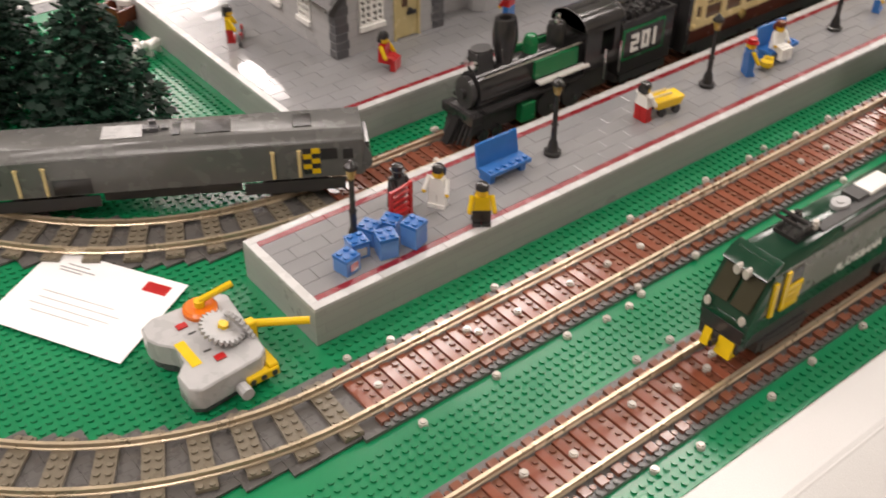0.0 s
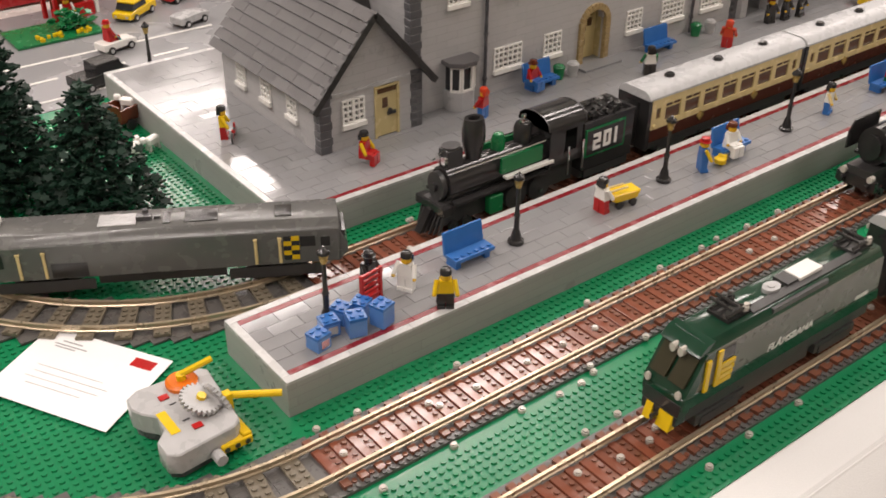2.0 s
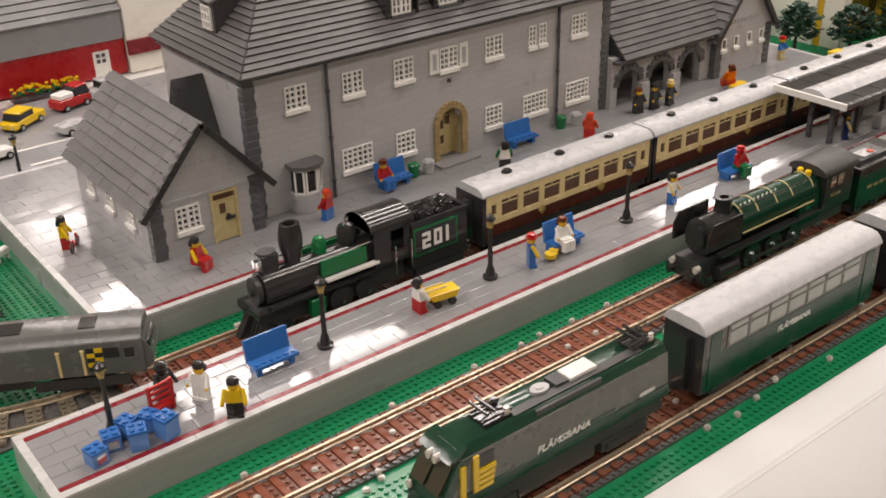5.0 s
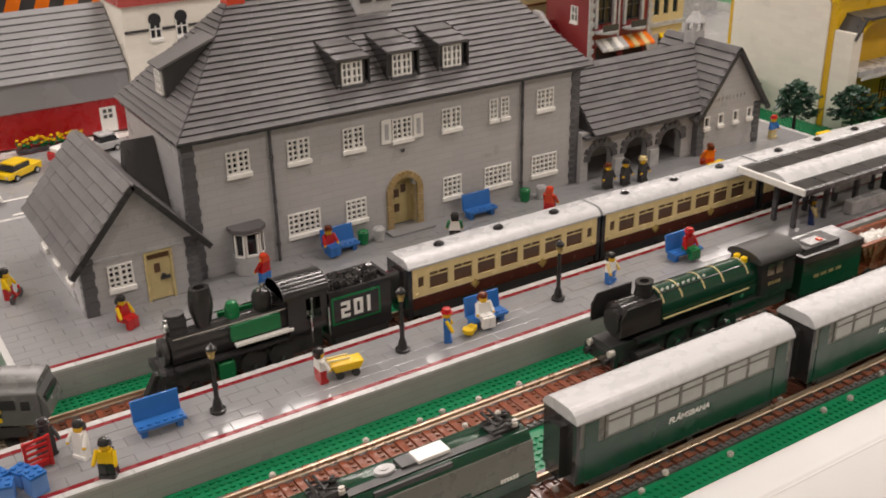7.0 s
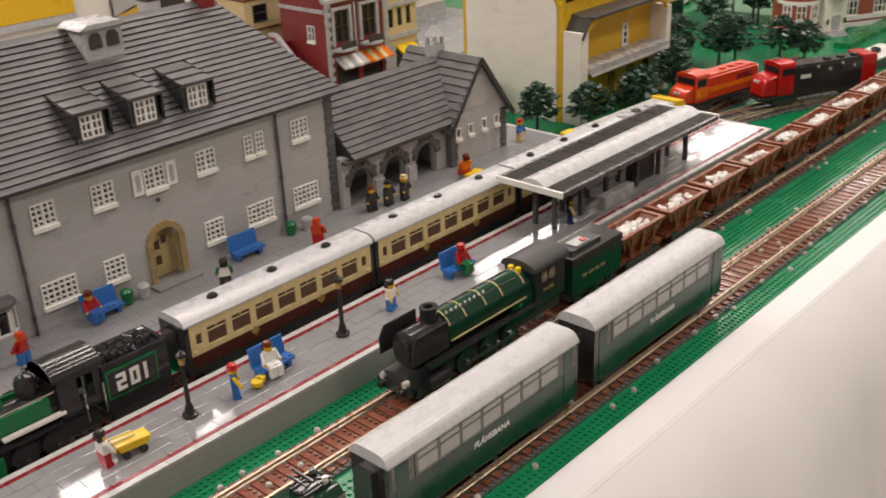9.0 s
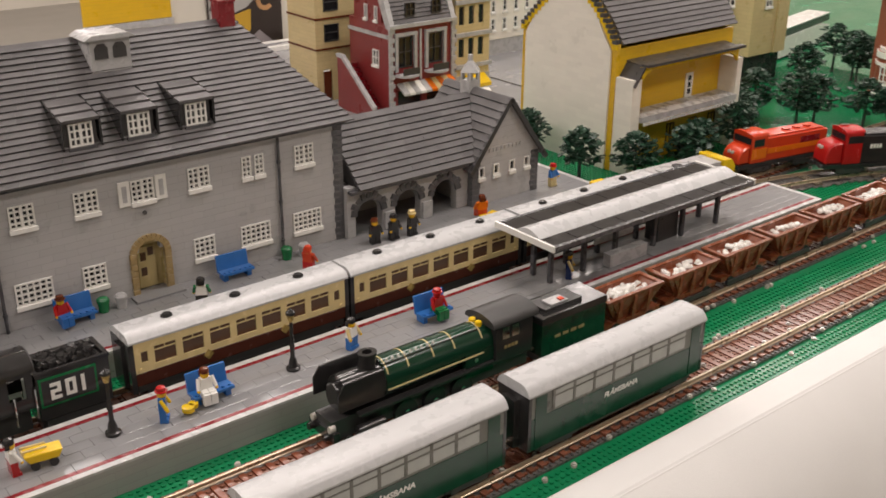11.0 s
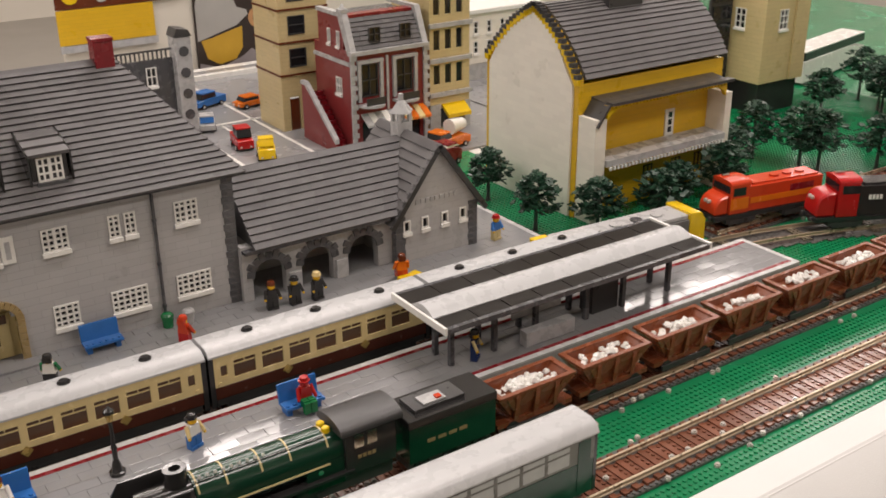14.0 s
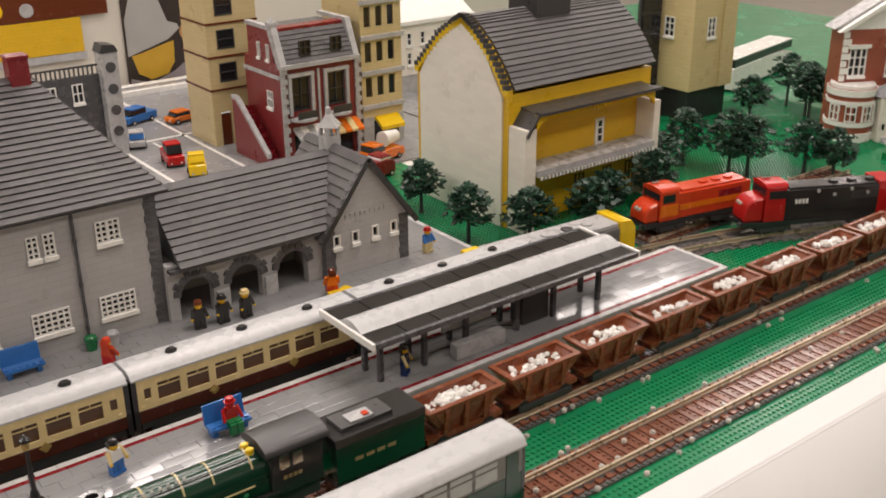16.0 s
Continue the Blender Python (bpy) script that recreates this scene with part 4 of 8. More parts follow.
def lettering(parent, words, x0, z0, size, width, y):
    """Slanted raised words on a side that faces -y, drawn out to a given width."""
    cu = bpy.data.curves.new("lettering", "FONT")
    cu.body, cu.size, cu.extrude, cu.shear, cu.offset = words, size, 0.0003, 0.2, size * 0.022
    ob = bpy.data.objects.new("lettering_draft", cu)
    me = bpy.data.meshes.new_from_object(ob)
    bpy.data.objects.remove(ob)
    xs = [v.co.x for v in me.vertices]
    a, w = min(xs), max(xs) - min(xs)
    for v in me.vertices:
        v.co = (x0 + (v.co.x - a) / w * width, y - v.co.z, z0 + v.co.y)
    me.materials.clear()
    me.materials.append(WHITE)
    ob = new("lettering", me)
    ob.parent = parent
    tagged(ob, "white slanted lettering")


def round_section(hw, z0, z1, rise, n=9):
    """Half-width, lower edge, eave and rise of a vaulted section."""
    return [(-hw, z0), (-hw, z1)] + [(-hw * math.cos(math.pi * i / n), z1 + rise * math.sin(math.pi * i / n)) for i in range(1, n)] + [(hw, z1), (hw, z0)]


# the green electric locomotive, its nose towards -x
el = thing("electric_locomotive", "dark green toy electric locomotive with yellow nose steps", "locomotive", 0.603, 0.3045, RAILTOP)
el.scale = (0.985, 0.68, 0.97)
L, W = 0.268, 0.031
low = [(-L / 2, 0.034), (L / 2, 0.034), (L / 2, 0.043), (L / 2 - 0.002, 0.047), (-L / 2 + 0.002, 0.047), (-L / 2, 0.045)]
part("lower_body", Shape().extrude(low, "y", -W, W), LOCOGREEN, el, bevel=0.0008)
side = [(-L / 2 + 0.003, 0.0472), (L / 2 - 0.002, 0.0472), (L / 2 - 0.006, 0.083), (-L / 2 + 0.022, 0.083)]
DKGG = material("grey_green_loco_plastic", (0.14, 0.14, 0.122), 0.3)
part("upper_body", Shape().extrude(side, "y", -W + 0.0006, W - 0.0006), DKGG, el, bevel=0.0008)
rf = Shape()
for xa, xb, zz in ((-L / 2 + 0.023, L / 2 - 0.007, 0.083),):
    rf.extrude([(-W + 0.001, zz + 0.0002), (-W + 0.009, zz + 0.0085), (W - 0.009, zz + 0.0085), (W - 0.001, zz + 0.0002)], "x", xa, xb)
part("roof", rf, LOCOGREEN, el, bevel=0.0006)
part("lower_nose", Shape().box(-L / 2 - 0.0008, -W + 0.003, 0.028, -L / 2 + 0.012, W - 0.003, 0.0405), BLACK, el)
part("upper_nose", Shape().extrude([(-L / 2 + 0.0006, 0.0473), (-L / 2 + 0.011, 0.0473), (-L / 2 + 0.034, 0.0826), (-L / 2 + 0.0205, 0.0826)], "y", -W - 0.0002, W + 0.0002), LOCOGREEN, el)
for xa, xb in ((-0.028, 0.004), (0.03, 0.062), (0.094, 0.112)):
    part("green_patch", Shape().box(xa, -W - 0.0003, 0.0472, xb, -W + 0.002, 0.0525), LOCOGREEN, el)
part("roof_panel", Shape().box(-0.05, -W + 0.011, 0.0917, 0.1, -W + 0.024, 0.0932), BLACKM, el)
part("roof_panel", Shape().box(-0.03, -W + 0.0035, 0.0853, 0.045, -W + 0.0085, 0.0905), BLACKM, el)
part("roof_hatch", Shape().box(0.018, -0.012, 0.0917, 0.05, 0.012, 0.0965), WHITE, el, "white roof hatch", bevel=0.0006)
part("roof_hatch", Shape().box(0.003, -0.01, 0.0917, 0.0175, 0.012, 0.0955), BLACKM, el)
part("roof_dish", Shape().cyl((-0.01, 0.0), "z", 0.0917, 0.0955, 0.0095, 14).cyl((-0.01, 0.0), "z", 0.0955, 0.0965, 0.004, 8), LTGREY, el)
nose = Shape().extrude([(-L / 2 + 0.0215, 0.0832), (-L / 2 + 0.012, 0.0832), (-L / 2 + 0.021, 0.0902), (-L / 2 + 0.03, 0.0925)], "y", -W + 0.002, W - 0.002)
part("cab_roof", nose, LOCOGREEN, el)
for s in (-1, 1):
    ws = Shape().faces([(-L / 2 + 0.0012, s * 0.014 - 0.0115, 0.0565), (-L / 2 + 0.0012, s * 0.014 + 0.0115, 0.0565), (-L / 2 + 0.0162, s * 0.014 + 0.0115, 0.0785), (-L / 2 + 0.0162, s * 0.014 - 0.0115, 0.0785)] +
                      [(-L / 2 + 0.0052, s * 0.014 - 0.0115, 0.0555), (-L / 2 + 0.0052, s * 0.014 + 0.0115, 0.0555), (-L / 2 + 0.0202, s * 0.014 + 0.0115, 0.0775), (-L / 2 + 0.0202, s * 0.014 - 0.0115, 0.0775)],
                      [(0, 1, 2, 3), (7, 6, 5, 4), (0, 4, 5, 1), (1, 5, 6, 2), (2, 6, 7, 3), (3, 7, 4, 0)])
    part("windscreen", ws, OLIVEGLASS, el)
    part("headlight", Shape().cyl((s * 0.006, 0.0815), "x", -L / 2 + 0.009, -L / 2 + 0.016, 0.0042, 10), CLEAR, el)
    part("headlight", Shape().cyl((s * 0.023, 0.05), "x", -L / 2 - 0.002, -L / 2, 0.004, 10), CLEAR, el)
part("snow_plough", Shape().extrude([(-L / 2 - 0.006, 0.013), (-L / 2 + 0.002, 0.013), (-L / 2 + 0.002, 0.0275), (-L / 2 - 0.002, 0.0275)], "y", -0.022, -0.002), YELLOW, el, "yellow snow plough")
part("snow_plough", Shape().extrude([(-L / 2 - 0.006, 0.013), (-L / 2 + 0.002, 0.013), (-L / 2 + 0.002, 0.0275), (-L / 2 - 0.002, 0.0275)], "y", 0.008, 0.018), YELLOW, el, "yellow snow plough")
part("buffer_beam", Shape().box(-L / 2 - 0.0015, -0.026, 0.018, -L / 2 + 0.01, 0.026, 0.0278).cyl((0.0, 0.022), "x", -L / 2 - 0.01, -L / 2 - 0.0015, 0.003, 8), BLACK, el)
for x0, z0, z1 in ((-0.113, 0.046, 0.077), (-0.1, 0.046, 0.082)):
    part("yellow_rail", Shape().box(x0, -W - 0.003, z0, x0 + 0.005, -W - 0.0002, z1), YELLOW, el)
for k in range(4):
    part("yellow_rail", Shape().box(-0.0945, -W - 0.003, 0.046 + 0.0055 * k, -0.08 + 0.001 * k, -W - 0.0002, 0.0502 + 0.0055 * k), YELLOW, el)
part("cab_window", Shape().box(-0.094, -W - 0.0006, 0.069, -0.078, -W + 0.0002, 0.0795), BLACK, el)
lettering(el, "FLÅMSBANA", -0.031, 0.0485, 0.0098, 0.062, -W - 0.0004)
bars(el, "letter_bar", 0.093, 0.049, 0.02, 0.0042, -W - 0.0004, 6, WHITE)


def pantograph(parent, x):
    p = part("pantograph", Shape().box(x - 0.014, -0.016, 0.0917, x + 0.014, 0.016, 0.0945), BLACK, parent, "black folded pantograph")
    for s in (-1, 1):
        part("pantograph_base_tube", Shape().cyl((s * 0.012, 0.097), "x", x - 0.014, x + 0.016, 0.0016, 6), BLACK, p)
        part("pantograph_arm", Shape().add(Shape().cyl((0, 0), "x", -0.013, 0.013, 0.0012, 6), Matrix.Translation((x, s * 0.008, 0.1015)) @ Matrix.Rotation(0.35, 4, "Y")), BLACK, p)
    for dx, z in ((-0.012, 0.105), (-0.005, 0.106)):
        part("contact_strip", Shape().cyl((x + dx, z), "y", -0.017, 0.017, 0.0016, 6), BLACK, p)
    for s in (-1, 1):
        part("insulator", Shape().lathe((x + 0.01, s * 0.012), [(0.0035, 0.0945), (0.0035, 0.098), (0.002, 0.099), (0.003, 0.101)], 8), CLEAR if s < 0 else BLACK, p)


pantograph(el, -0.064)
pantograph(el, 0.107)
for x in (-0.08, 0.08):
    bogie(el, x)
part("underframe", Shape().box(-L / 2 + 0.006, -0.024, 0.0166, L / 2 - 0.004, 0.024, 0.0338).box(-0.045, -0.022, 0.004, 0.045, 0.022, 0.0165), BLACKM, el)


def green_coach(x0, x1):
    L = x1 - x0
    c = thing("green_coach", "dark green toy passenger coach with silver vaulted roof", "railway coach", (x0 + x1) / 2, 0.3045, RAILTOP, group="green coaches")
    c.scale = (1.0, 0.76, 1.02)
    W = 0.0315
    part("body", Shape().box(-L / 2 + 0.004, -W, 0.012, L / 2 - 0.004, W, 0.05), DKGREEN, c, bevel=0.0005)
    part("window_band", Shape().box(-L / 2 + 0.004, -W, 0.0502, L / 2 - 0.004, W, 0.0765), DKGG, c)
    for s in (-1, 1):
        part("end_wall", Shape().box(s * (L / 2 - 0.002) - 0.002, -W, 0.012, s * (L / 2 - 0.002) + 0.002, W, 0.0765), BLACK, c)
        part("gangway", Shape().box(s * (L / 2 + 0.004) - 0.004, -0.013, 0.014, s * (L / 2 + 0.004) + 0.004, 0.013, 0.07), BLACK, c)
        part("vestibule_door", Shape().box(s * (L / 2 - 0.017) - 0.008, -W - 0.0008, 0.016, s * (L / 2 - 0.017) + 0.008, -W, 0.074), DKGREEN, c)
    sec = [(-W - 0.0015, 0.0767), (-W - 0.0015, 0.0785), (-W + 0.003, 0.084), (-W + 0.009, 0.0875), (-W + 0.017, 0.0888), (W - 0.017, 0.0888), (W - 0.009, 0.0875), (W - 0.003, 0.084), (W + 0.0015, 0.0785), (W + 0.0015, 0.0767)]
    part("roof", Shape().extrude(sec, "x", -L / 2 - 0.001, L / 2 + 0.001), SILVER, c, "glossy silver-grey vaulted roof")
    n = 7
    for k in range(n):
        xa = -L / 2 + 0.035 + (L - 0.07) * k / n
        wd = part("window", Shape().box(xa + 0.0015, -W - 0.0007, 0.0535, xa + (L - 0.07) / n - 0.0015, -W, 0.074), PALEGLASS, c)
        part("window_frame", Shape().box(xa - 0.0022, -W - 0.0014, 0.052, xa + 0.0014, -W - 0.0002, 0.0755), DKGG, wd)
        part("transom", Shape().box(xa + 0.002, -W - 0.0016, 0.0672, xa + (L - 0.07) / n - 0.002, -W - 0.0008, 0.0686), DKGG, wd)
    lettering(c, "FLÅMSBANA", -0.028, 0.0365, 0.0085, 0.054, -W - 0.0004)
    part("underframe", Shape().box(-L / 2 + 0.07, -0.022, 0.003, L / 2 - 0.07, 0.022, 0.0118), BLACKM, c)
    for s in (-1, 1):
        bogie(c, s * (L / 2 - 0.045))


green_coach(0.776, 1.06)
green_coach(1.091, 1.374)

# the large black and green steam locomotive
sl = thing("steam_locomotive", "black and dark green toy steam locomotive", "locomotive", 0.943, 0.44, RAILTOP)
sl.scale = (1.0, 0.84, 1.0)
part("boiler", Shape().cyl((0, 0.0585), "x", 0.07, 0.222, 0.0238, 24), LOCOGREEN, sl, "glossy green boiler with gold bands")
part("firebox", Shape().box(0.18, -0.025, 0.026, 0.2215, 0.025, 0.056), LOCOGREEN, sl)
for x in (0.072, 0.1, 0.135, 0.165, 0.205):
    ring = [(q * math.cos(a), 0.0585 + q * math.sin(a)) for q, sgn in ((0.0243, 1), (0.0236, -1)) for a in [radians(90 - sgn * 62 + sgn * 124 * i / 12) for i in range(13)]]
    part("boiler_band", Shape().extrude(ring, "x", x, x + 0.0018), TAN, sl)
for ya in (-0.013, 0.013):
    part("boiler_line", Shape().box(0.07, ya - 0.0008, 0.0785, 0.205, ya + 0.0008, 0.0792), BLACK, sl)
part("smokebox", Shape().cyl((0, 0.057), "x", 0.018, 0.0698, 0.0225, 20).cyl((0, 0.057), "x", 0.012, 0.018, 0.015, 14), BLACK, sl)
part("chimney", Shape().lathe((0.058, 0), [(0.012, 0.078), (0.0105, 0.088), (0.0115, 0.0935), (0.0115, 0.0945), (0.006, 0.0945), (0.006, 0.085)], 14), BLACK, sl)
for s in (-1, 1):
    part("smoke_deflector", Shape().extrude([(0.004, 0.05), (0.062, 0.05), (0.062, 0.082), (0.012, 0.082), (0.004, 0.07)], "y", s * 0.0292 - 0.0012, s * 0.0292 + 0.0012), BLACK, sl)
    part("running_board", Shape().box(0.03, s * 0.0265 - 0.0055, 0.036, 0.23, s * 0.0265 + 0.0055, 0.0392), BLACK, sl)
    part("handrail", Shape().cyl((s * 0.0262, 0.053), "x", 0.07, 0.205, 0.0011, 6), TAN, sl)
    part("cylinder", Shape().cyl((s * 0.027, 0.0165), "x", 0.028, 0.062, 0.0085, 12), BLACK, sl)
    for x in (0.095, 0.135, 0.175):
        w = part("driving_wheel", Shape().cyl((x, 0.0155), "y", s * 0.0215 - 0.003, s * 0.0215 + 0.003, 0.0155, 18), BLACK, sl)
        part("wheel_hub", Shape().cyl((x, 0.0155), "y", s * 0.0258 - 0.0012, s * 0.0258 + 0.0012, 0.004, 8), CHROME, w)
    part("coupling_rod", Shape().box(0.09, s * 0.0286 - 0.0009, 0.012, 0.18, s * 0.0286 + 0.0009, 0.0155), BLACKM, sl)
    part("lamp", Shape().cyl((s * 0.02, 0.0285), "x", -0.004, 0.003, 0.0042, 10), CLEAR, sl)
    part("porthole", Shape().cyl((0.195, 0.046), "y", s * 0.0253 - 0.0006, s * 0.0253 + 0.0006, 0.003, 10), CHROME, sl)
# White dots: the highlights on the boiler's studs, put into the colour.
for k in range(9):
    part("stud_highlight", Shape().cyl((0.077 + 0.008 * k, 0.082), "y", -0.0115, -0.0105, 0.0018, 8), WHITE, sl)
for x in (0.02, 0.045):
    wheelset(sl, x, r=0.007)
part("frame", Shape().box(0.0, -0.019, 0.012, 0.28, 0.019, 0.0355), BLACKM, sl)
part("buffer_beam", Shape().box(-0.003, -0.029, 0.014, 0.004, 0.029, 0.026).cyl((-0.018, 0.02), "x", -0.01, -0.003, 0.0045, 10).cyl((0.018, 0.02), "x", -0.01, -0.003, 0.0045, 10), BLACK, sl)
part("safety_valve", Shape().lathe((0.21, -0.007), [(0.0045, 0.078), (0.0045, 0.0848), (0.003, 0.086)], 10).lathe((0.21, 0.006), [(0.0045, 0.078), (0.0045, 0.0848), (0.003, 0.086)], 10), YELLOW, sl, "yellow safety valves")
cab = part("cab", Shape().box(0.222, -0.0295, 0.033, 0.28, 0.0295, 0.079), BLACK, sl, bevel=0.0006)
part("cab_roof", Shape().extrude(round_section(0.031, 0.0792, 0.082, 0.0095), "x", 0.217, 0.288), BLACKM, cab)
for x in (0.231, 0.246):
    part("cab_window", Shape().box(x, -0.0305, 0.062, x + 0.011, -0.0296, 0.077), CHROME if x < 0.25 else PALEGLASS, cab)
bars(cab, "number_bar", 0.235, 0.049, 0.022, 0.004, -0.0297, 4, DKTAN)
tn = thing("tender", "black and dark green toy coal tender", "tender", 1.239, 0.44, RAILTOP)
tn.scale = (1.09, 0.84, 1.0)
part("body", Shape().box(0, -0.0295, 0.016, 0.102, 0.0295, 0.058), LOCOGREEN, tn, bevel=0.0006)
part("top_rim", Shape().box(-0.001, -0.0305, 0.0582, 0.103, 0.0305, 0.068), BLACK, tn, bevel=0.0008)
part("coal_cover", Shape().box(0.012, -0.018, 0.0682, 0.07, 0.018, 0.0725), BLACKM, tn)
part("loose_tile", Shape().box(0.024, -0.014, 0.0727, 0.05, 0.006, 0.0745), LTGREY, tn)
part("loose_tile", Shape().box(0.04, -0.012, 0.0747, 0.046, -0.004, 0.0765), REDORANGE, tn)
bars(tn, "letter_bar", 0.02, 0.036, 0.05, 0.004, -0.0297, 4, DKTAN)
part("frame", Shape().box(0.002, -0.022, 0.006, 0.1, 0.022, 0.0158), BLACKM, tn)
for x in (0.016, 0.05, 0.085):
    wheelset(tn, x)


# brown hopper wagons with white stones
def hopper():
    h = thing("hopper_wagon", "reddish brown toy hopper wagon loaded with white stones", "railway wagon", 0, 0, 0, group="hopper wagons")
    L, W, T, B, z0, z1 = 0.054, 0.0265, 0.0062, 0.0325, 0.022, 0.0555
    sides = Shape()
    for s in (-1, 1):
        sides.faces([(-L, s * W, z1), (L, s * W, z1), (L, s * (W - T), z1), (-L, s * (W - T), z1), (-B, s * 0.017, z0), (B, s * 0.017, z0), (B, s * 0.012, z0), (-B, s * 0.012, z0)],
                    [(0, 1, 2, 3), (7, 6, 5, 4), (0, 4, 5, 1), (3, 2, 6, 7), (0, 3, 7, 4), (1, 5, 6, 2)])
        sides.faces([(s * L, -W + T, z1), (s * L, W - T, z1), (s * (L - T), W - T, z1), (s * (L - T), -W + T, z1), (s * B, -0.012, z0), (s * B, 0.012, z0), (s * (B - T), 0.012, z0), (s * (B - T), -0.012, z0)],
                    [(0, 1, 2, 3), (7, 6, 5, 4), (0, 4, 5, 1), (3, 2, 6, 7), (0, 3, 7, 4), (1, 5, 6, 2)])
    part("body", sides, HOPPER, h)
    rim = Shape().box(-L - 0.001, -W - 0.001, z1, L + 0.001, -W + T, z1 + 0.0035).box(-L - 0.001, W - T, z1, L + 0.001, W + 0.001, z1 + 0.0035)
    rim.box(-L - 0.001, -W + T, z1, -L + T, W - T, z1 + 0.0035).box(L - T, -W + T, z1, L + 0.001, W - T, z1 + 0.0035)
    part("rim", rim, HOPPER, h)
    for x in (-0.028, 0.0, 0.028):
        for s in (-1, 1):
            part("rib", Shape().extrude([(s * W, z1), (s * 0.019, z0 - 0.004), (s * 0.0235, z0 - 0.004), (s * (W + 0.0012), z1 - 0.004)], "x", x - 0.003, x + 0.003), HOPPER, h)
    for x in (-0.04, 0.04):
        for s in (-1, 1):
            part("rib", Shape().faces([(x - 0.004, s * (W + 0.0005), z1 - 0.002), (x + 0.004, s * (W + 0.0005), z1 - 0.002), (x * 0.55 + 0.004, s * 0.022, z0), (x * 0.55 - 0.004, s * 0.022, z0), (x - 0.004, s * (W - 0.003), z1 - 0.002), (x + 0.004, s * (W - 0.003), z1 - 0.002), (x * 0.55 + 0.004, s * 0.0165, z0), (x * 0.55 - 0.004, s * 0.0165, z0)],
                                        [(0, 1, 2, 3), (7, 6, 5, 4), (0, 4, 5, 1), (1, 5, 6, 2), (2, 6, 7, 3), (3, 7, 4, 0)]), HOPPER, h)
    part("chassis", Shape().box(-L, -0.0225, 0.012, L, 0.0225, 0.0185).box(-0.034, -0.017, 0.0185, 0.034, 0.017, 0.0222), HOPPER, h)
    part("floor", Shape().box(-L + T, -W + T, 0.045, L - T, W - T, 0.0475), HOPPER, h)
    for x in (-0.033, 0.033):
        wheelset(h, x)
    part("axle_box", Shape().box(-0.042, -0.027, 0.004, 0.042, -0.0235, 0.0118), BLACKM, h)
    part("coupling", Shape().cyl((0, 0.011), "x", -0.0605, -0.054, 0.003, 8).cyl((0, 0.011), "x", 0.054, 0.0595, 0.003, 8), BLACK, h)
    return h


def stones(seed, n):
    rnd = random.Random(seed)
    sh = Shape()
    for _ in range(n):
        x, y = rnd.gauss(0, 0.019), rnd.gauss(0, 0.007)
        if abs(x) > 0.042 or abs(y) > 0.0135:
            continue
        z = 0.0485 + 0.006 * max(0.0, 1 - (x / 0.045) ** 2 - (y / 0.02) ** 2) * rnd.random()
        c = Shape().box(-0.0032, -0.0032, -0.0016, 0.0032, 0.0032, 0.0016).cyl((0, 0), "z", 0.0016, 0.0032, 0.0022, 7)
        sh.add(c, Matrix.Translation((x, y, z)) @ Euler((rnd.uniform(-0.7, 0.7), rnd.uniform(-0.7, 0.7), rnd.uniform(0, 6))).to_matrix().to_4x4())
    return sh


hop = hopper()
hop.matrix_basis = pose(1.412, 0.44, RAILTOP)
hop.scale = (1.0, 0.8, 0.88)
wagons = [hop] + [copy_thing(hop, pose(1.412 + 0.1202 * k, 0.44, RAILTOP)) for k in range(1, 10)]
for k, w_ in enumerate(wagons):
    solid("white_stones", stones(40 + k, (70, 34, 42, 28, 40, 36, 44, 36, 32, 32)[k]), WHITE, "heap of small white round plates in a hopper wagon", "stones", 1.412 + 0.1202 * k, 0.44, RAILTOP - 0.0058, kind="stuff")

# the black locomotive with number 201
s2 = thing("steam_locomotive", "black toy steam locomotive with green side panels", "locomotive", 0.511, 0.668, RAILTOP)
s2.scale = (1.0, 0.82, 1.0)
part("boiler", Shape().cyl((0, 0.049), "x", 0.02, 0.162, 0.0205, 22), BLACK, s2)
part("smokebox_door", Shape().cyl((0, 0.049), "x", 0.012, 0.018, 0.0165, 16).cyl((0, 0.049), "x", 0.008, 0.012, 0.005, 8), BLACKM, s2)
part("chimney", Shape().lathe((0.062, 0), [(0.0095, 0.066), (0.0095, 0.072), (0.0135, 0.088), (0.0138, 0.098), (0.0125, 0.108), (0.0112, 0.1135), (0.0068, 0.1135), (0.0065, 0.1)], 18), BLACK, s2, "black diamond smoke stack")
hl = part("headlamp_box", Shape().box(0.022, -0.0095, 0.068, 0.042, 0.0095, 0.0885), BLACK, s2, bevel=0.0006)
part("headlamp_cap", Shape().cyl((0.032, 0.0), "z", 0.0886, 0.091, 0.011, 12), BLACKM, hl)
for s in (-1, 1):
    part("headlamp", Shape().cyl((s * 0.0055, 0.078), "x", 0.018, 0.022, 0.0048, 10), CHROME, hl)
part("sand_dome", Shape().lathe((0.096, 0), [(0.0085, 0.066), (0.0085, 0.08), (0.006, 0.086), (0.002, 0.0875)], 12), GREEN2, s2, "bright green sand dome")
part("steam_dome", Shape().lathe((0.131, 0), [(0.011, 0.066), (0.0115, 0.084), (0.009, 0.09), (0.003, 0.093)], 14), BLACK, s2)
part("whistle", Shape().cyl((0.127, -0.004), "z", 0.092, 0.0955, 0.0032, 8).cyl((0.135, 0.004), "z", 0.092, 0.0965, 0.0032, 8), CHROME, s2)
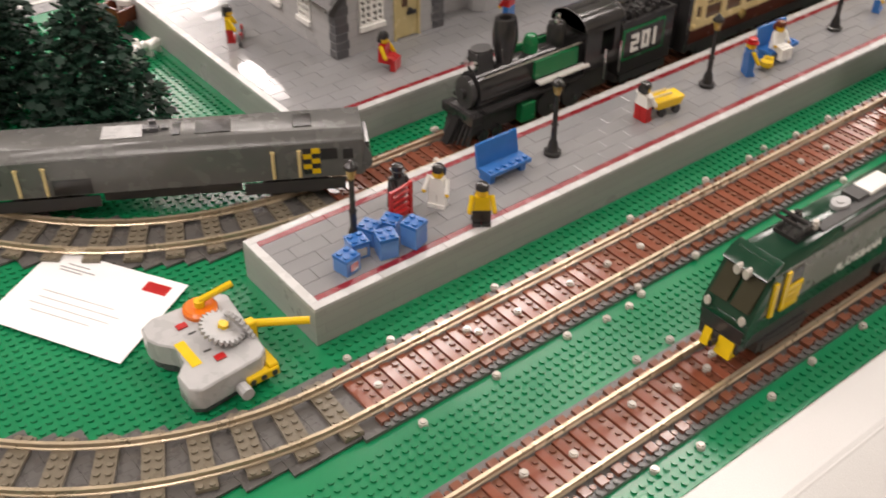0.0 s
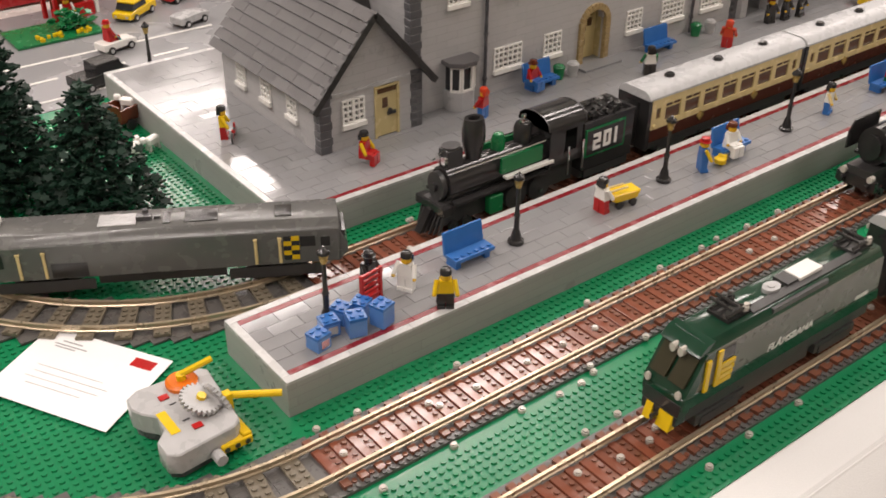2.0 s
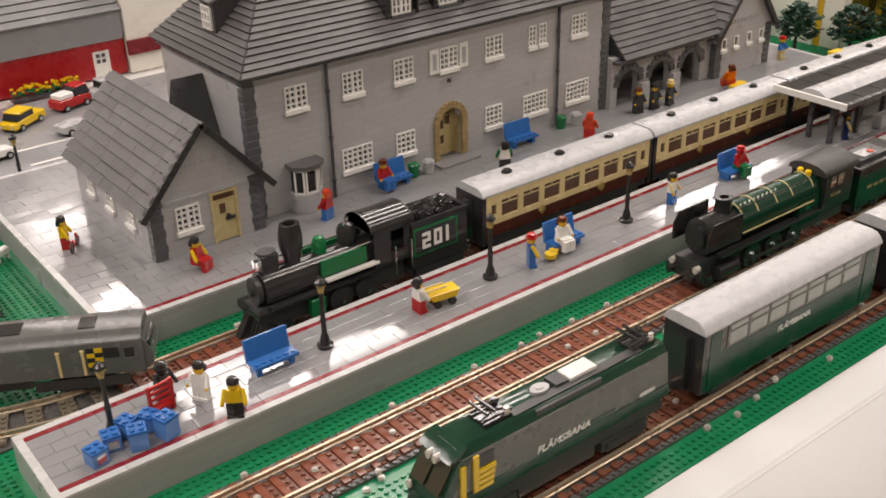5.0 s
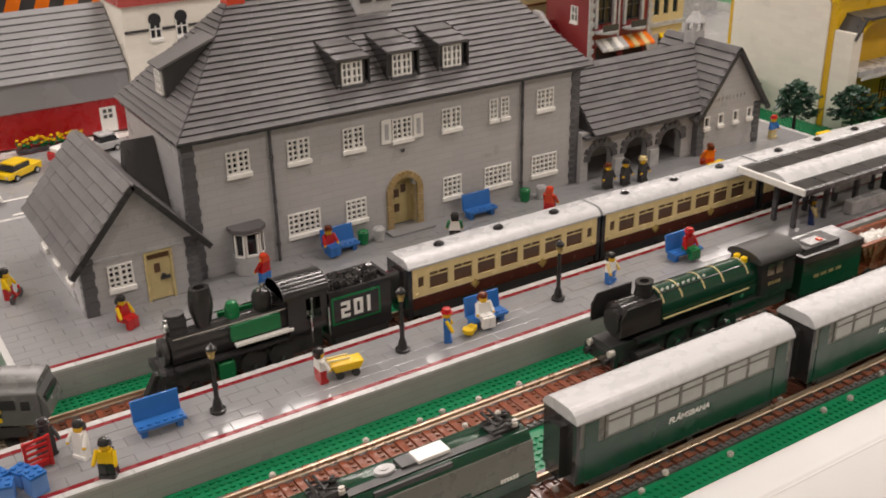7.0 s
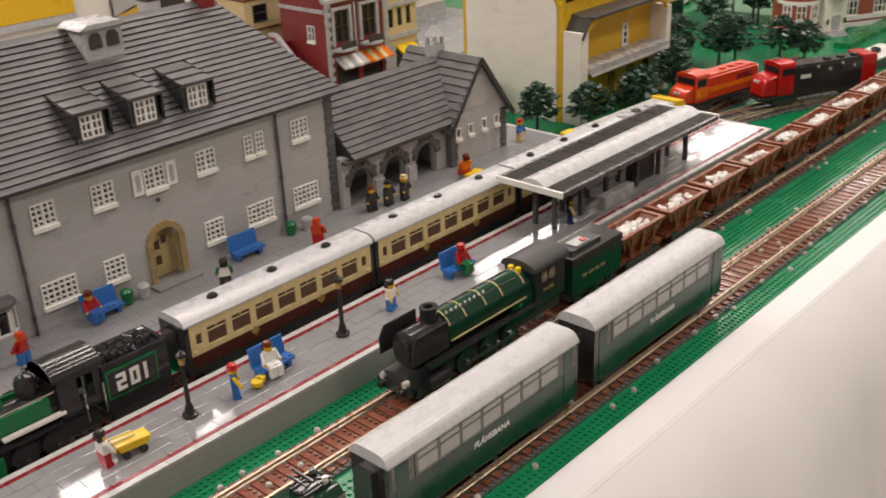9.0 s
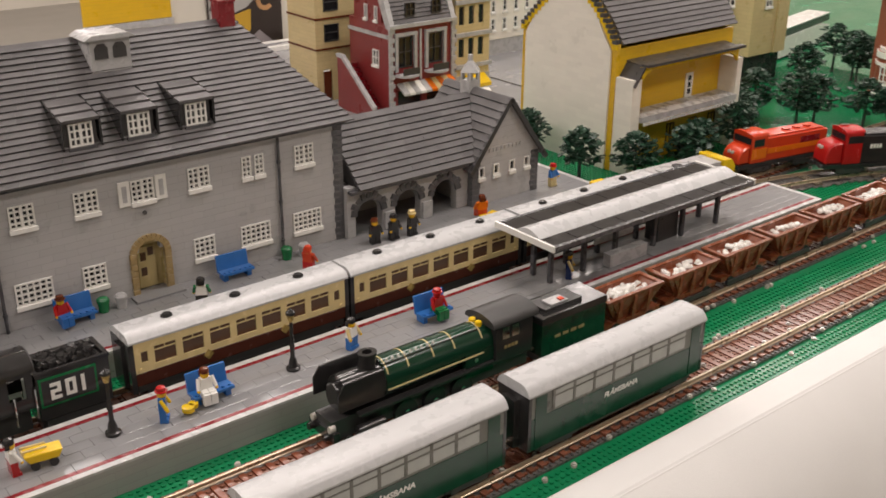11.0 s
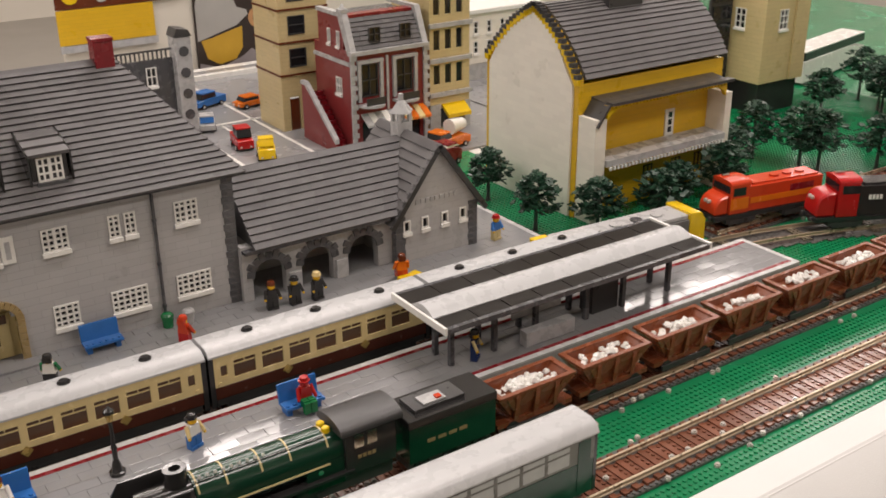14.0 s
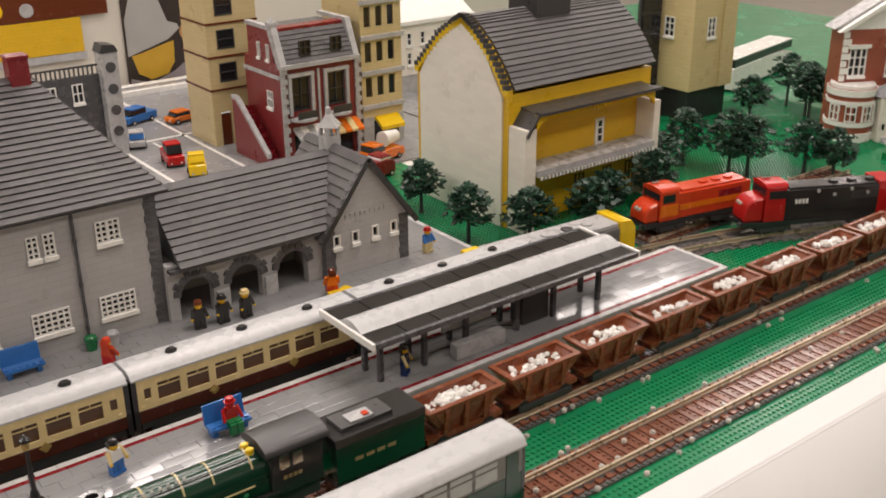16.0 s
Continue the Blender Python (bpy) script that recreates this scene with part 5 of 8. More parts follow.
for s in (-1, 1):
    part("green_panel", Shape().box(0.085, s * 0.0235 - 0.002, 0.049, 0.143, s * 0.0235 + 0.002, 0.067), GREEN2, s2, "bright green boiler panel")
    part("handrail", Shape().cyl((s * 0.0225, 0.0695), "x", 0.022, 0.156, 0.001, 6), CHROME, s2)
    part("footboard", Shape().box(0.088, s * 0.028 - 0.004, 0.0435, 0.156, s * 0.028 + 0.004, 0.0465), WHITE, s2, "white footboard")
    part("running_board", Shape().box(0.02, s * 0.0265 - 0.0055, 0.0335, 0.15, s * 0.0265 + 0.0055, 0.0365), BLACK, s2)
    part("steam_chest", Shape().box(0.066, s * 0.0265 - 0.006, 0.008, 0.084, s * 0.0265 + 0.006, 0.029), GREEN2, s2, "green steam chest", bevel=0.001)
    for x in (0.108, 0.142):
        part("driving_wheel", Shape().cyl((x, 0.015), "y", s * 0.0215 - 0.003, s * 0.0215 + 0.003, 0.015, 18), BLACKM, s2)
        part("crank_pin", Shape().cyl((x, 0.012), "y", s * 0.027 - 0.0025, s * 0.027 + 0.0025, 0.0025, 8), CHROME, s2)
    part("cab_handrail", Shape().cyl((0.178, s * 0.0325), "z", 0.022, 0.057, 0.0012, 6).cyl((0.2, s * 0.0325), "z", 0.024, 0.06, 0.0012, 6), CHROME, s2)
part("frame", Shape().box(0.008, -0.019, 0.008, 0.195, 0.019, 0.0332), BLACKM, s2)
for x in (0.022, 0.04):
    wheelset(s2, x, r=0.0065)
cow = part("cowcatcher", Shape().extrude([(-0.012, 0.002), (0.014, 0.002), (0.014, 0.026), (0.002, 0.026)], "y", -0.006, 0.006), BLACK, s2, "black barred cowcatcher")
for k in range(-4, 5):
    part("cowcatcher_bar", Shape().extrude([(-0.01 + abs(k) * 0.003, 0.001), (-0.0065 + abs(k) * 0.003, 0.001), (0.013, 0.025), (0.0095, 0.027)], "y", k * 0.0055 - 0.0011, k * 0.0055 + 0.0011), BLACKM, cow)
part("buffer_beam", Shape().box(0.004, -0.029, 0.024, 0.018, 0.029, 0.033), BLACK, s2)
cab2 = part("cab", Shape().box(0.158, -0.026, 0.036, 0.162, 0.026, 0.0805), BLACK, s2)
for s in (-1, 1):
    wall(cab2, "y", -0.0285 if s < 0 else 0.0262, 0.0023, 0.152, 0.2, 0.036, 0.0805, [(0.174, 0.05, 0.192, 0.076)], BLACK, "cab_side")
cr2 = part("cab_roof", Shape().extrude(round_section(0.0305, 0.0807, 0.083, 0.0145), "x", 0.147, 0.204), BLACK, cab2)
for x in (0.147, 0.2026):
    part("roof_rib", Shape().extrude(round_section(0.0309, 0.0812, 0.0832, 0.0148), "x", x, x + 0.0014), BLACKM, cr2)
part("boiler_backhead", Shape().box(0.1622, -0.02, 0.036, 0.171, 0.02, 0.07), BLACKM, cab2)
t2 = thing("tender", "black toy tender with white number on green", "tender", 0.714, 0.668, RAILTOP)
t2.scale = (0.97, 0.82, 1.0)
part("body", Shape().box(0, -0.0285, 0.016, 0.083, 0.0285, 0.072), BLACK, t2, bevel=0.0006)
part("top_rim", Shape().box(-0.001, -0.0295, 0.0722, 0.084, -0.0245, 0.0755).box(-0.001, 0.0245, 0.0722, 0.084, 0.0295, 0.0755).box(-0.001, -0.0245, 0.0722, 0.004, 0.0245, 0.0755).box(0.079, -0.0245, 0.0722, 0.084, 0.0245, 0.0755), BLACK, t2)
rc = random.Random(5)
coal = Shape()
for _ in range(130):
    coal.add(Shape().box(-0.0034, -0.0034, -0.0016, 0.0034, 0.0034, 0.0022), Matrix.Translation((rc.uniform(0.008, 0.074), rc.uniform(-0.02, 0.02), 0.0735 + rc.random() * 0.005)) @ Euler((rc.uniform(-0.5, 0.5), rc.uniform(-0.5, 0.5), rc.uniform(0, 3))).to_matrix().to_4x4())
part("coal", coal, BLACK, t2, kind="stuff")
part("number_panel", Shape().box(0.002, -0.0302, 0.033, 0.067, -0.0287, 0.0675), GREEN2, t2, "green number panel")
part("panel_face", Shape().box(0.0045, -0.0308, 0.0355, 0.0645, -0.0303, 0.065), BLACK, t2)
P, H0 = 0.004, 0.0405
two = [(0, 0), (3, 0), (3, 1), (1, 1), (1, 2), (3, 2), (3, 5), (0, 5), (0, 4), (2, 4), (2, 3), (0, 3)]
part("digit", Shape().extrude([(0.0135 + P * u, H0 + P * v) for u, v in two], "y", -0.0318, -0.0309), WHITE, t2, "white block numeral 2")
wall(t2, "y", -0.0318, 0.0009, 0.0305, 0.0305 + 3 * P, H0, H0 + 5 * P, [(0.0305 + P, H0 + P, 0.0305 + 2 * P, H0 + 4 * P)], WHITE, "digit", "white block numeral 0")
part("digit", Shape().box(0.0485, -0.0318, H0, 0.0485 + P, -0.0309, H0 + 5 * P), WHITE, t2, "white block numeral 1")
part("frame", Shape().box(0.002, -0.022, 0.005, 0.081, 0.022, 0.0158), BLACKM, t2)
for x in (0.016, 0.04, 0.066):
    wheelset(t2, x)
part("wheel_cover", Shape().box(0.006, -0.0275, 0.006, 0.078, -0.0255, 0.0152), BLACKM, t2)


def cream_coach(x0, x1):
    L = x1 - x0
    c = thing("cream_coach", "cream and brown toy passenger coach with pale roof", "railway coach", (x0 + x1) / 2, 0.668, RAILTOP, group="cream coaches")
    c.scale = (1.0, 0.8, 0.99)
    W = 0.031
    part("lower_body", Shape().box(-L / 2 + 0.006, -W, 0.021, L / 2 - 0.006, W, 0.037), COACHBROWN, c, bevel=0.0005)
    part("skirt", Shape().box(-L / 2 + 0.008, -W + 0.002, 0.012, L / 2 - 0.008, W - 0.002, 0.0208), BLACKM, c)
    n = 7
    pw = (L - 0.052) / n
    hs = [(-L / 2 + 0.026 + pw * k + 0.0042, 0.0445, -L / 2 + 0.026 + pw * (k + 1) - 0.0042, 0.0665) for k in range(n)]
    hs += [(s * (L / 2 - 0.018) - 0.004, 0.05, s * (L / 2 - 0.018) + 0.004, 0.0635) for s in (-1, 1)]
    wall(c, "y", -W, 0.004, -L / 2 + 0.006, L / 2 - 0.006, 0.0372, 0.076, hs, CREAM, "upper_side")
    wall(c, "y", W - 0.004, 0.004, -L / 2 + 0.006, L / 2 - 0.006, 0.0372, 0.076, [], CREAM, "upper_side")
    for h in hs:
        wd = part("window", Shape().box(h[0], -W + 0.0022, h[1], h[2], -W + 0.0035, h[3]), WARMGLASS, c)
        if h[2] - h[0] > 0.01:
            part("window_bar", Shape().box(h[0], -W + 0.001, h[3] - 0.006, h[2], -W + 0.0022, h[3] - 0.0045).box((h[0] + h[2]) / 2 - 0.0006, -W + 0.001, h[3] - 0.0045, (h[0] + h[2]) / 2 + 0.0006, -W + 0.0022, h[3]), CREAM, wd)
    part("interior", Shape().box(-L / 2 + 0.007, -W + 0.006, 0.0372, L / 2 - 0.007, W - 0.006, 0.0755), BLACKM, c)
    for s in (-1, 1):
        part("end_wall", Shape().box(s * (L / 2 - 0.003) - 0.003, -W, 0.012, s * (L / 2 - 0.003) + 0.003, W, 0.076), BLACK, c)
        part("gangway", Shape().box(s * (L / 2 + 0.0015) - 0.0015, -0.012, 0.014, s * (L / 2 + 0.0015) + 0.0015, 0.012, 0.07), BLACK, c)
        part("door_knob", Shape().cyl((s * (L / 2 - 0.012), 0.041), "y", -W - 0.0025, -W, 0.0028, 10), CREAM, c)
    sec = [(-W - 0.001, 0.0762), (-W - 0.001, 0.0785), (-W + 0.004, 0.0835), (-W + 0.012, 0.0865), (W - 0.012, 0.0865), (W - 0.004, 0.0835), (W + 0.001, 0.0785), (W + 0.001, 0.0762)]
    part("roof", Shape().extrude(sec, "x", -L / 2 + 0.0005, L / 2 - 0.0005), SILVER, c, "pale grey glossy coach roof")
    for k in (-1, 0, 1):
        part("roof_vent", Shape().cyl((k * L * 0.3, 0), "z", 0.0866, 0.0885, 0.0075, 8).cyl((k * L * 0.3, 0), "z", 0.0885, 0.0905, 0.0055, 8), BLACK, c)
    for k in (2, 5):
        part("gold_diamond", Shape().cyl((-L / 2 + 0.026 + pw * k, 0.034), "y", -W - 0.0016, -W, 0.0065, 4), GOLD, c)
    part("sole_bar", Shape().box(-L / 2 + 0.03, -W + 0.002, 0.008, L / 2 - 0.03, -W + 0.006, 0.0118), BLACKM, c)
    for s in (-1, 1):
        bogie(c, s * (L / 2 - 0.05))


cream_coach(0.817, 1.113)
cream_coach(1.116, 1.416)
cream_coach(1.421, 1.715)

# the stone grey locomotive on the bend
gl = thing("diesel_locomotive", "stone grey toy locomotive with yellow black chequers", "locomotive", 0.255, 0.7525, RAILTOP, -29.4)
gl.scale = (1.0, 0.8, 0.84)
L, W = 0.34, 0.031
part("body", Shape().box(-L / 2, -W, 0.0225, L / 2, W, 0.066), LOCOGREY, gl, bevel=0.0008)
part("roof", Shape().extrude([(-W, 0.0662), (-W + 0.009, 0.0775), (W - 0.009, 0.0775), (W, 0.0662)], "x", -L / 2, L / 2), LOCOGREY, gl, bevel=0.0006)
for s in (-1, 1):
    part("cab_front", Shape().extrude([(s * L / 2, 0.024), (s * (L / 2 + 0.008), 0.032), (s * (L / 2 + 0.008), 0.044), (s * L / 2, 0.064)][::s], "y", -W + 0.003, W - 0.003), LOCOGREY, gl)
    part("windscreen", Shape().box(s * (L / 2 + 0.0045) - 0.0015, -0.022, 0.047, s * (L / 2 + 0.0045) + 0.0015, 0.022, 0.058), BLACK, gl)
for x in (-0.128, -0.105, 0.09, 0.113):
    part("yellow_handrail", Shape().cyl((x, -W - 0.002), "z", 0.026, 0.056, 0.0016, 8).mid(x, -W - 0.0015, 0.0565, 0.004, 0.003, 0.002), CREAM, gl)
for x0, x1, z0, z1 in ((-0.158, -0.142, 0.041, 0.058), (-0.1, -0.067, 0.0245, 0.0425), (0.132, 0.147, 0.045, 0.058), (0.152, 0.161, 0.044, 0.056)):
    part("dark_panel", Shape().box(x0, -W - 0.0008, z0, x1, -W, z1), BLACK, gl)
for j in range(5):
    for i in range(2):
        part("chequer", Shape().box(0.1165 + 0.0075 * i, -W - 0.001, 0.0285 + 0.0062 * j, 0.124 + 0.0075 * i, -W - 0.0001, 0.0345 + 0.0062 * j), YELLOW if (i + j) % 2 else BLACK, gl)
part("white_block", Shape().box(-0.162, -0.002, 0.0777, -0.145, 0.014, 0.0845), WHITE, gl, bevel=0.0006)
part("roof_box", Shape().box(-0.172, -0.008, 0.0777, -0.163, 0.012, 0.082), LOCOGREY, gl)
for x0, x1, mm in ((-0.055, -0.02, LTGREY), (0.005, 0.012, BLACK), (0.025, 0.056, BLACK), (0.11, 0.126, BLACK)):
    part("roof_grille", Shape().box(x0, -0.015, 0.0777, x1, 0.012, 0.0788), mm, gl)
part("roof_plant", Shape().box(-0.02, -0.006, 0.0777, -0.006, 0.004, 0.0825).cyl((-0.012, 0.006), "z", 0.0777, 0.086, 0.003, 8).box(-0.004, -0.003, 0.0777, 0.002, 0.003, 0.081), DARK, gl)
part("fuel_tank", Shape().box(-0.06, -0.024, 0.009, 0.06, 0.024, 0.0222), BLACKM, gl)
for x in (-0.108, 0.108):
    bogie(gl, x, 3)
    part("bogie_side", Shape().box(x - 0.045, -0.0295, 0.006, x + 0.045, -0.0275, 0.0195), BLACKM, gl)


def diesel(label, x, y, rz, L, hood, nose, roofm, top, long_nose=0.3):
    d = thing("diesel_locomotive", label, "locomotive", x, y, RAILTOP, rz)
    d.scale = (1.0, 0.88, 1.0)
    W = 0.029
    part("frame", Shape().box(-L / 2, -W, 0.0145, L / 2, W, 0.022), BLACK, d)
    part("hood", Shape().box(-L / 2 + L * long_nose, -W + 0.003, 0.0222, L / 2 - 0.003, W - 0.003, top), hood, d, bevel=0.001)
    part("cab", Shape().box(-L / 2 + L * 0.13, -W, 0.0222, -L / 2 + L * long_nose - 0.0005, W, top + 0.008), nose, d, bevel=0.001)
    part("nose", Shape().extrude([(-L / 2 + 0.002, 0.0222), (-L / 2 + L * 0.129, 0.0222), (-L / 2 + L * 0.129, top - 0.01), (-L / 2 + 0.016, top - 0.013), (-L / 2 + 0.006, top - 0.02), (-L / 2 + 0.002, 0.036)], "y", -W + 0.004, W - 0.004), nose, d, bevel=0.003)
    part("cab_window", Shape().box(-L / 2 + L * 0.15, -W - 0.0006, top - 0.012, -L / 2 + L * 0.26, -W, top + 0.002), GLASS, d)
    part("windscreen", Shape().box(-L / 2 + L * 0.129 - 0.0008, -W + 0.004, top - 0.008, -L / 2 + L * 0.1295, W - 0.004, top + 0.004), GLASS, d)
    part("roof_walk", Shape().box(-L / 2 + L * long_nose + 0.01, -W + 0.009, top + 0.0002, L / 2 - 0.01, W - 0.009, top + 0.003), roofm, d)
    for k in range(3):
        part("roof_fan", Shape().cyl((L * (0.1 + 0.12 * k), 0), "z", top + 0.0032, top + 0.006, 0.0085, 10), roofm, d)
    for k in (-1, 1):
        part("headlamp", Shape().cyl((k * 0.005, top - 0.022), "x", -L / 2 - 0.0005, -L / 2 + 0.004, 0.0032, 8), CLEAR, d)
        bogie(d, k * (L / 2 - 0.055), 3)
    part("cab_roof", Shape().extrude(round_section(W - 0.001, top + 0.0082, top + 0.009, 0.005), "x", -L / 2 + L * 0.125, -L / 2 + L * long_nose + 0.002), nose, d)
    part("horn", Shape().cyl((0.006, top + 0.016), "x", -L / 2 + L * 0.14, -L / 2 + L * 0.2, 0.0022, 8), CHROME, d)
    for s_ in (-1, 1):
        part("hood_grille", Shape().box(L * 0.18, s_ * (W - 0.003) - 0.0006, top - 0.022, L * 0.4, s_ * (W - 0.003) + 0.0006, top - 0.008), BLACKM if hood is BLACK else DKRED, d)
        part("buffer", Shape().cyl((s_ * 0.018, 0.018), "x", -L / 2 - 0.005, -L / 2 - 0.0002, 0.0035, 8), BLACKM, d)
        part("cab_stripe", Shape().box(-L / 2 + L * 0.132, s_ * (W + 0.0004) - 0.0004, 0.03, -L / 2 + L * long_nose - 0.002, s_ * (W + 0.0004) + 0.0004, 0.05), ORANGE if hood is REDORANGE else nose, d)
    part("side_stripe", Shape().box(-L / 2 + L * long_nose + 0.004, -W + 0.0022, 0.036, L / 2 - 0.006, -W + 0.0029, 0.046), ORANGE if hood is REDORANGE else hood, d)
    return d


diesel("glossy red and orange toy diesel locomotive", 2.132, 0.708, -11, 0.225, REDORANGE, REDORANGE, REDORANGE, 0.066)
bd = diesel("black toy diesel locomotive with red nose", 2.284, 0.568, -27, 0.28, BLACK, RED, BLACK, 0.074, 0.26)
part("rear_end", Shape().box(0.1, -0.0275, 0.0224, 0.134, 0.0275, 0.08), RED, bd, "red rear end", bevel=0.001)
bars(bd, "number_bar", -0.05, 0.05, 0.025, 0.008, -0.0262, 4, WHITE)
for k in range(4):
    part("star_mark", Shape().cyl((-0.01 + 0.03 * k, 0.062 if k % 2 else 0.07), "y", -0.0272, -0.0262, 0.0035, 5), LTGREY, bd)
yd = thing("diesel_locomotive", "yellow and grey toy diesel locomotive", "locomotive", 1.832, 0.7, RAILTOP, -4)
part("body", Shape().box(-0.15, -0.028, 0.014, 0.085, 0.028, 0.055), LOCOGREY, yd, bevel=0.0008)
part("nose", Shape().extrude([(0.0855, 0.014), (0.118, 0.014), (0.118, 0.05), (0.108, 0.064), (0.0855, 0.066)], "y", -0.029, 0.029), YELLOW, yd, "yellow cab", bevel=0.001)
part("windscreen", Shape().box(0.1182, -0.02, 0.04, 0.119, 0.02, 0.05), BLACK, yd)
part("rear_nose", Shape().box(-0.178, -0.028, 0.014, -0.1505, 0.028, 0.062), YELLOW, yd, "yellow cab", bevel=0.001)
part("roof", Shape().box(-0.15, -0.024, 0.0552, 0.085, 0.024, 0.062), LTGREY, yd, bevel=0.0008)
for k in range(5):
    part("roof_fan", Shape().cyl((-0.12 + 0.04 * k, 0.0), "z", 0.0622, 0.0645, 0.0095, 10), DARK if k == 3 else LTGREY, yd)
for k in (-1, 1):
    bogie(yd, -0.03 + k * 0.09, 2)
arc_track("track_7", (1.8, -0.542), 1.22, 58, 90, 23)
straight_track("track_8", 0.718, 2.02, 2.6, 9, 9.1, 14)

# ---- street lamps, benches, figures and clutter on the platforms ----
def street_lamp(x, y, z):
    lp = thing("street_lamp", "black toy street lamp with pale yellow lantern", "street lamp", x, y, z, group="street lamps")
    part("base", Shape().lathe((0, 0), [(0.0085, 0), (0.0085, 0.003), (0.006, 0.004), (0.0045, 0.012), (0.003, 0.016)], 12), BLACK, lp)
    part("pole", Shape().lathe((0, 0), [(0.0028, 0.016), (0.0028, 0.03), (0.0036, 0.031), (0.0024, 0.034), (0.002, 0.062)], 10), BLACK, lp)
    lan = part("lantern", Shape().lathe((0, 0), [(0.0028, 0.0622), (0.0048, 0.071), (0.0045, 0.0715)], 8), GOLD, lp, "pale yellow lantern")
    part("lantern_cap", Shape().lathe((0, 0), [(0.006, 0.0717), (0.0055, 0.0745), (0.0025, 0.077), (0.001, 0.079)], 8), BLACK, lan)


for x, y, z in ((0.322, 0.5615, ZP), (0.5445, 0.5635, ZP), (0.7615, 0.564, ZP), (0.981, 0.5645, ZP), (0.467, 1.262, 0.0005)):
    street_lamp(x, y, z)


def bench(x, y, rz=0.0):
    b = thing("bench", "glossy blue toy bench", "bench", x, y, ZP, rz, group="platform benches")
    seat = Shape().box(-0.024, -0.016, 0.009, 0.024, 0.0005, 0.0125)
    studs(seat, [-0.02, -0.012, -0.004, 0.004, 0.012, 0.02], [-0.0115], 0.0125, n=8)
    part("seat", seat, BLUE, b)
    part("backrest", Shape().extrude([(0.0008, 0.009), (0.0045, 0.009), (0.008, 0.033), (0.0055, 0.033)], "x", -0.024, 0.024), BLUE, b, bevel=0.0006)
    for s in (-1, 1):
        part("leg", Shape().box(s * 0.018 - 0.003, -0.012, 0, s * 0.018 + 0.003, 0.003, 0.0088), BLUE, b)


for x, y in ((0.486, 0.571), (1.053, 0.842), (0.828, 0.845), (0.876, 0.571), (1.192, 0.572)):
    bench(x, y)


def figure(label, x, y, z, rz, legs, torso, arms, head, hat, sit=False, hair=True, cape=None, s=1.0):
    """A small toy figure: one mesh of plain blocks in a few colours."""
    sh, mats, idx = Shape(), [], []

    def use(mat):
        if mat not in mats:
            mats.append(mat)
        idx.extend([mats.index(mat)] * (len(sh.f) - len(idx)))

    if sit:
        for q in (-1, 1):
            sh.box(q * 0.0041 - 0.0037, -0.012, -0.001, q * 0.0041 + 0.0037, 0.004, 0.006)
            sh.box(q * 0.0041 - 0.0037, -0.0155, -0.0085, q * 0.0041 + 0.0037, -0.0095, 0.0045)
        use(legs)
        h = 0.006
    else:
        for q in (-1, 1):
            sh.box(q * 0.0041 - 0.0037, -0.0055, 0, q * 0.0041 + 0.0037, 0.0035, 0.0035)
            sh.box(q * 0.0041 - 0.0037, -0.0035, 0.0035, q * 0.0041 + 0.0037, 0.0035, 0.0125)
        sh.box(-0.0078, -0.0037, 0.0125, 0.0078, 0.0037, 0.0158)
        use(legs)
        h = 0.016
    sh.faces([(-0.0078, -0.0038, h), (0.0078, -0.0038, h), (0.0078, 0.0038, h), (-0.0078, 0.0038, h), (-0.0056, -0.0038, h + 0.0128), (0.0056, -0.0038, h + 0.0128), (0.0056, 0.0038, h + 0.0128), (-0.0056, 0.0038, h + 0.0128)],
             [(3, 2, 1, 0), (4, 5, 6, 7), (0, 1, 5, 4), (1, 2, 6, 5), (2, 3, 7, 6), (3, 0, 4, 7)])
    use(torso)
    for q in (-1, 1):
        m = Matrix.Translation((q * 0.0082, 0, h + 0.011)) @ Euler((-0.5, -q * 0.2, 0)).to_matrix().to_4x4()
        sh.add(Shape().cyl((0, 0), "z", -0.0115, 0.0015, 0.0022, 8), m)
    use(arms)
    for q in (-1, 1):
        m = Matrix.Translation((q * 0.0082, 0, h + 0.011)) @ Euler((-0.5, -q * 0.2, 0)).to_matrix().to_4x4()
        sh.add(Shape().ball((0, 0, -0.0125), 0.0022, 6), m)
    sh.lathe((0, 0), [(0.0035, h + 0.0129), (0.005, h + 0.0145), (0.005, h + 0.0205), (0.0037, h + 0.0222)], 10)
    use(head)
    if hair:
        sh.lathe((0, 0.0004), [(0.0056, h + 0.0188), (0.0058, h + 0.0216), (0.0045, h + 0.0242), (0.0015, h + 0.025)], 10)
        sh.box(-0.0052, 0.0012, h + 0.0145, 0.0052, 0.0056, h + 0.0205)
    else:
        sh.lathe((0, 0), [(0.007, h + 0.0196), (0.007, h + 0.0204), (0.0053, h + 0.0206), (0.005, h + 0.0245), (0.002, h + 0.0255)], 10)
    use(hat)
    if cape:
        sh.extrude([(-0.0085, 0.001), (0.0085, 0.001), (0.0062, h + 0.0125), (-0.0062, h + 0.0125)], "y", 0.0042, 0.0056)
        use(cape)
    me = bpy.data.meshes.new("toy_figure")
    me.from_pydata(sh.v, [], sh.f)
    for m_ in mats:
        me.materials.append(m_)
    me.polygons.foreach_set("material_index", idx)
    me.polygons.foreach_set("use_smooth", [True] * len(me.polygons))
    me.set_sharp_from_angle(angle=radians(35))
    ob = new("toy_figure", me)
    ob.matrix_basis = pose(x, y, z, 0, 0, rz)
    ob.scale = (s, s, s)
    tagged(ob, label, "toy figure", "toy figures")


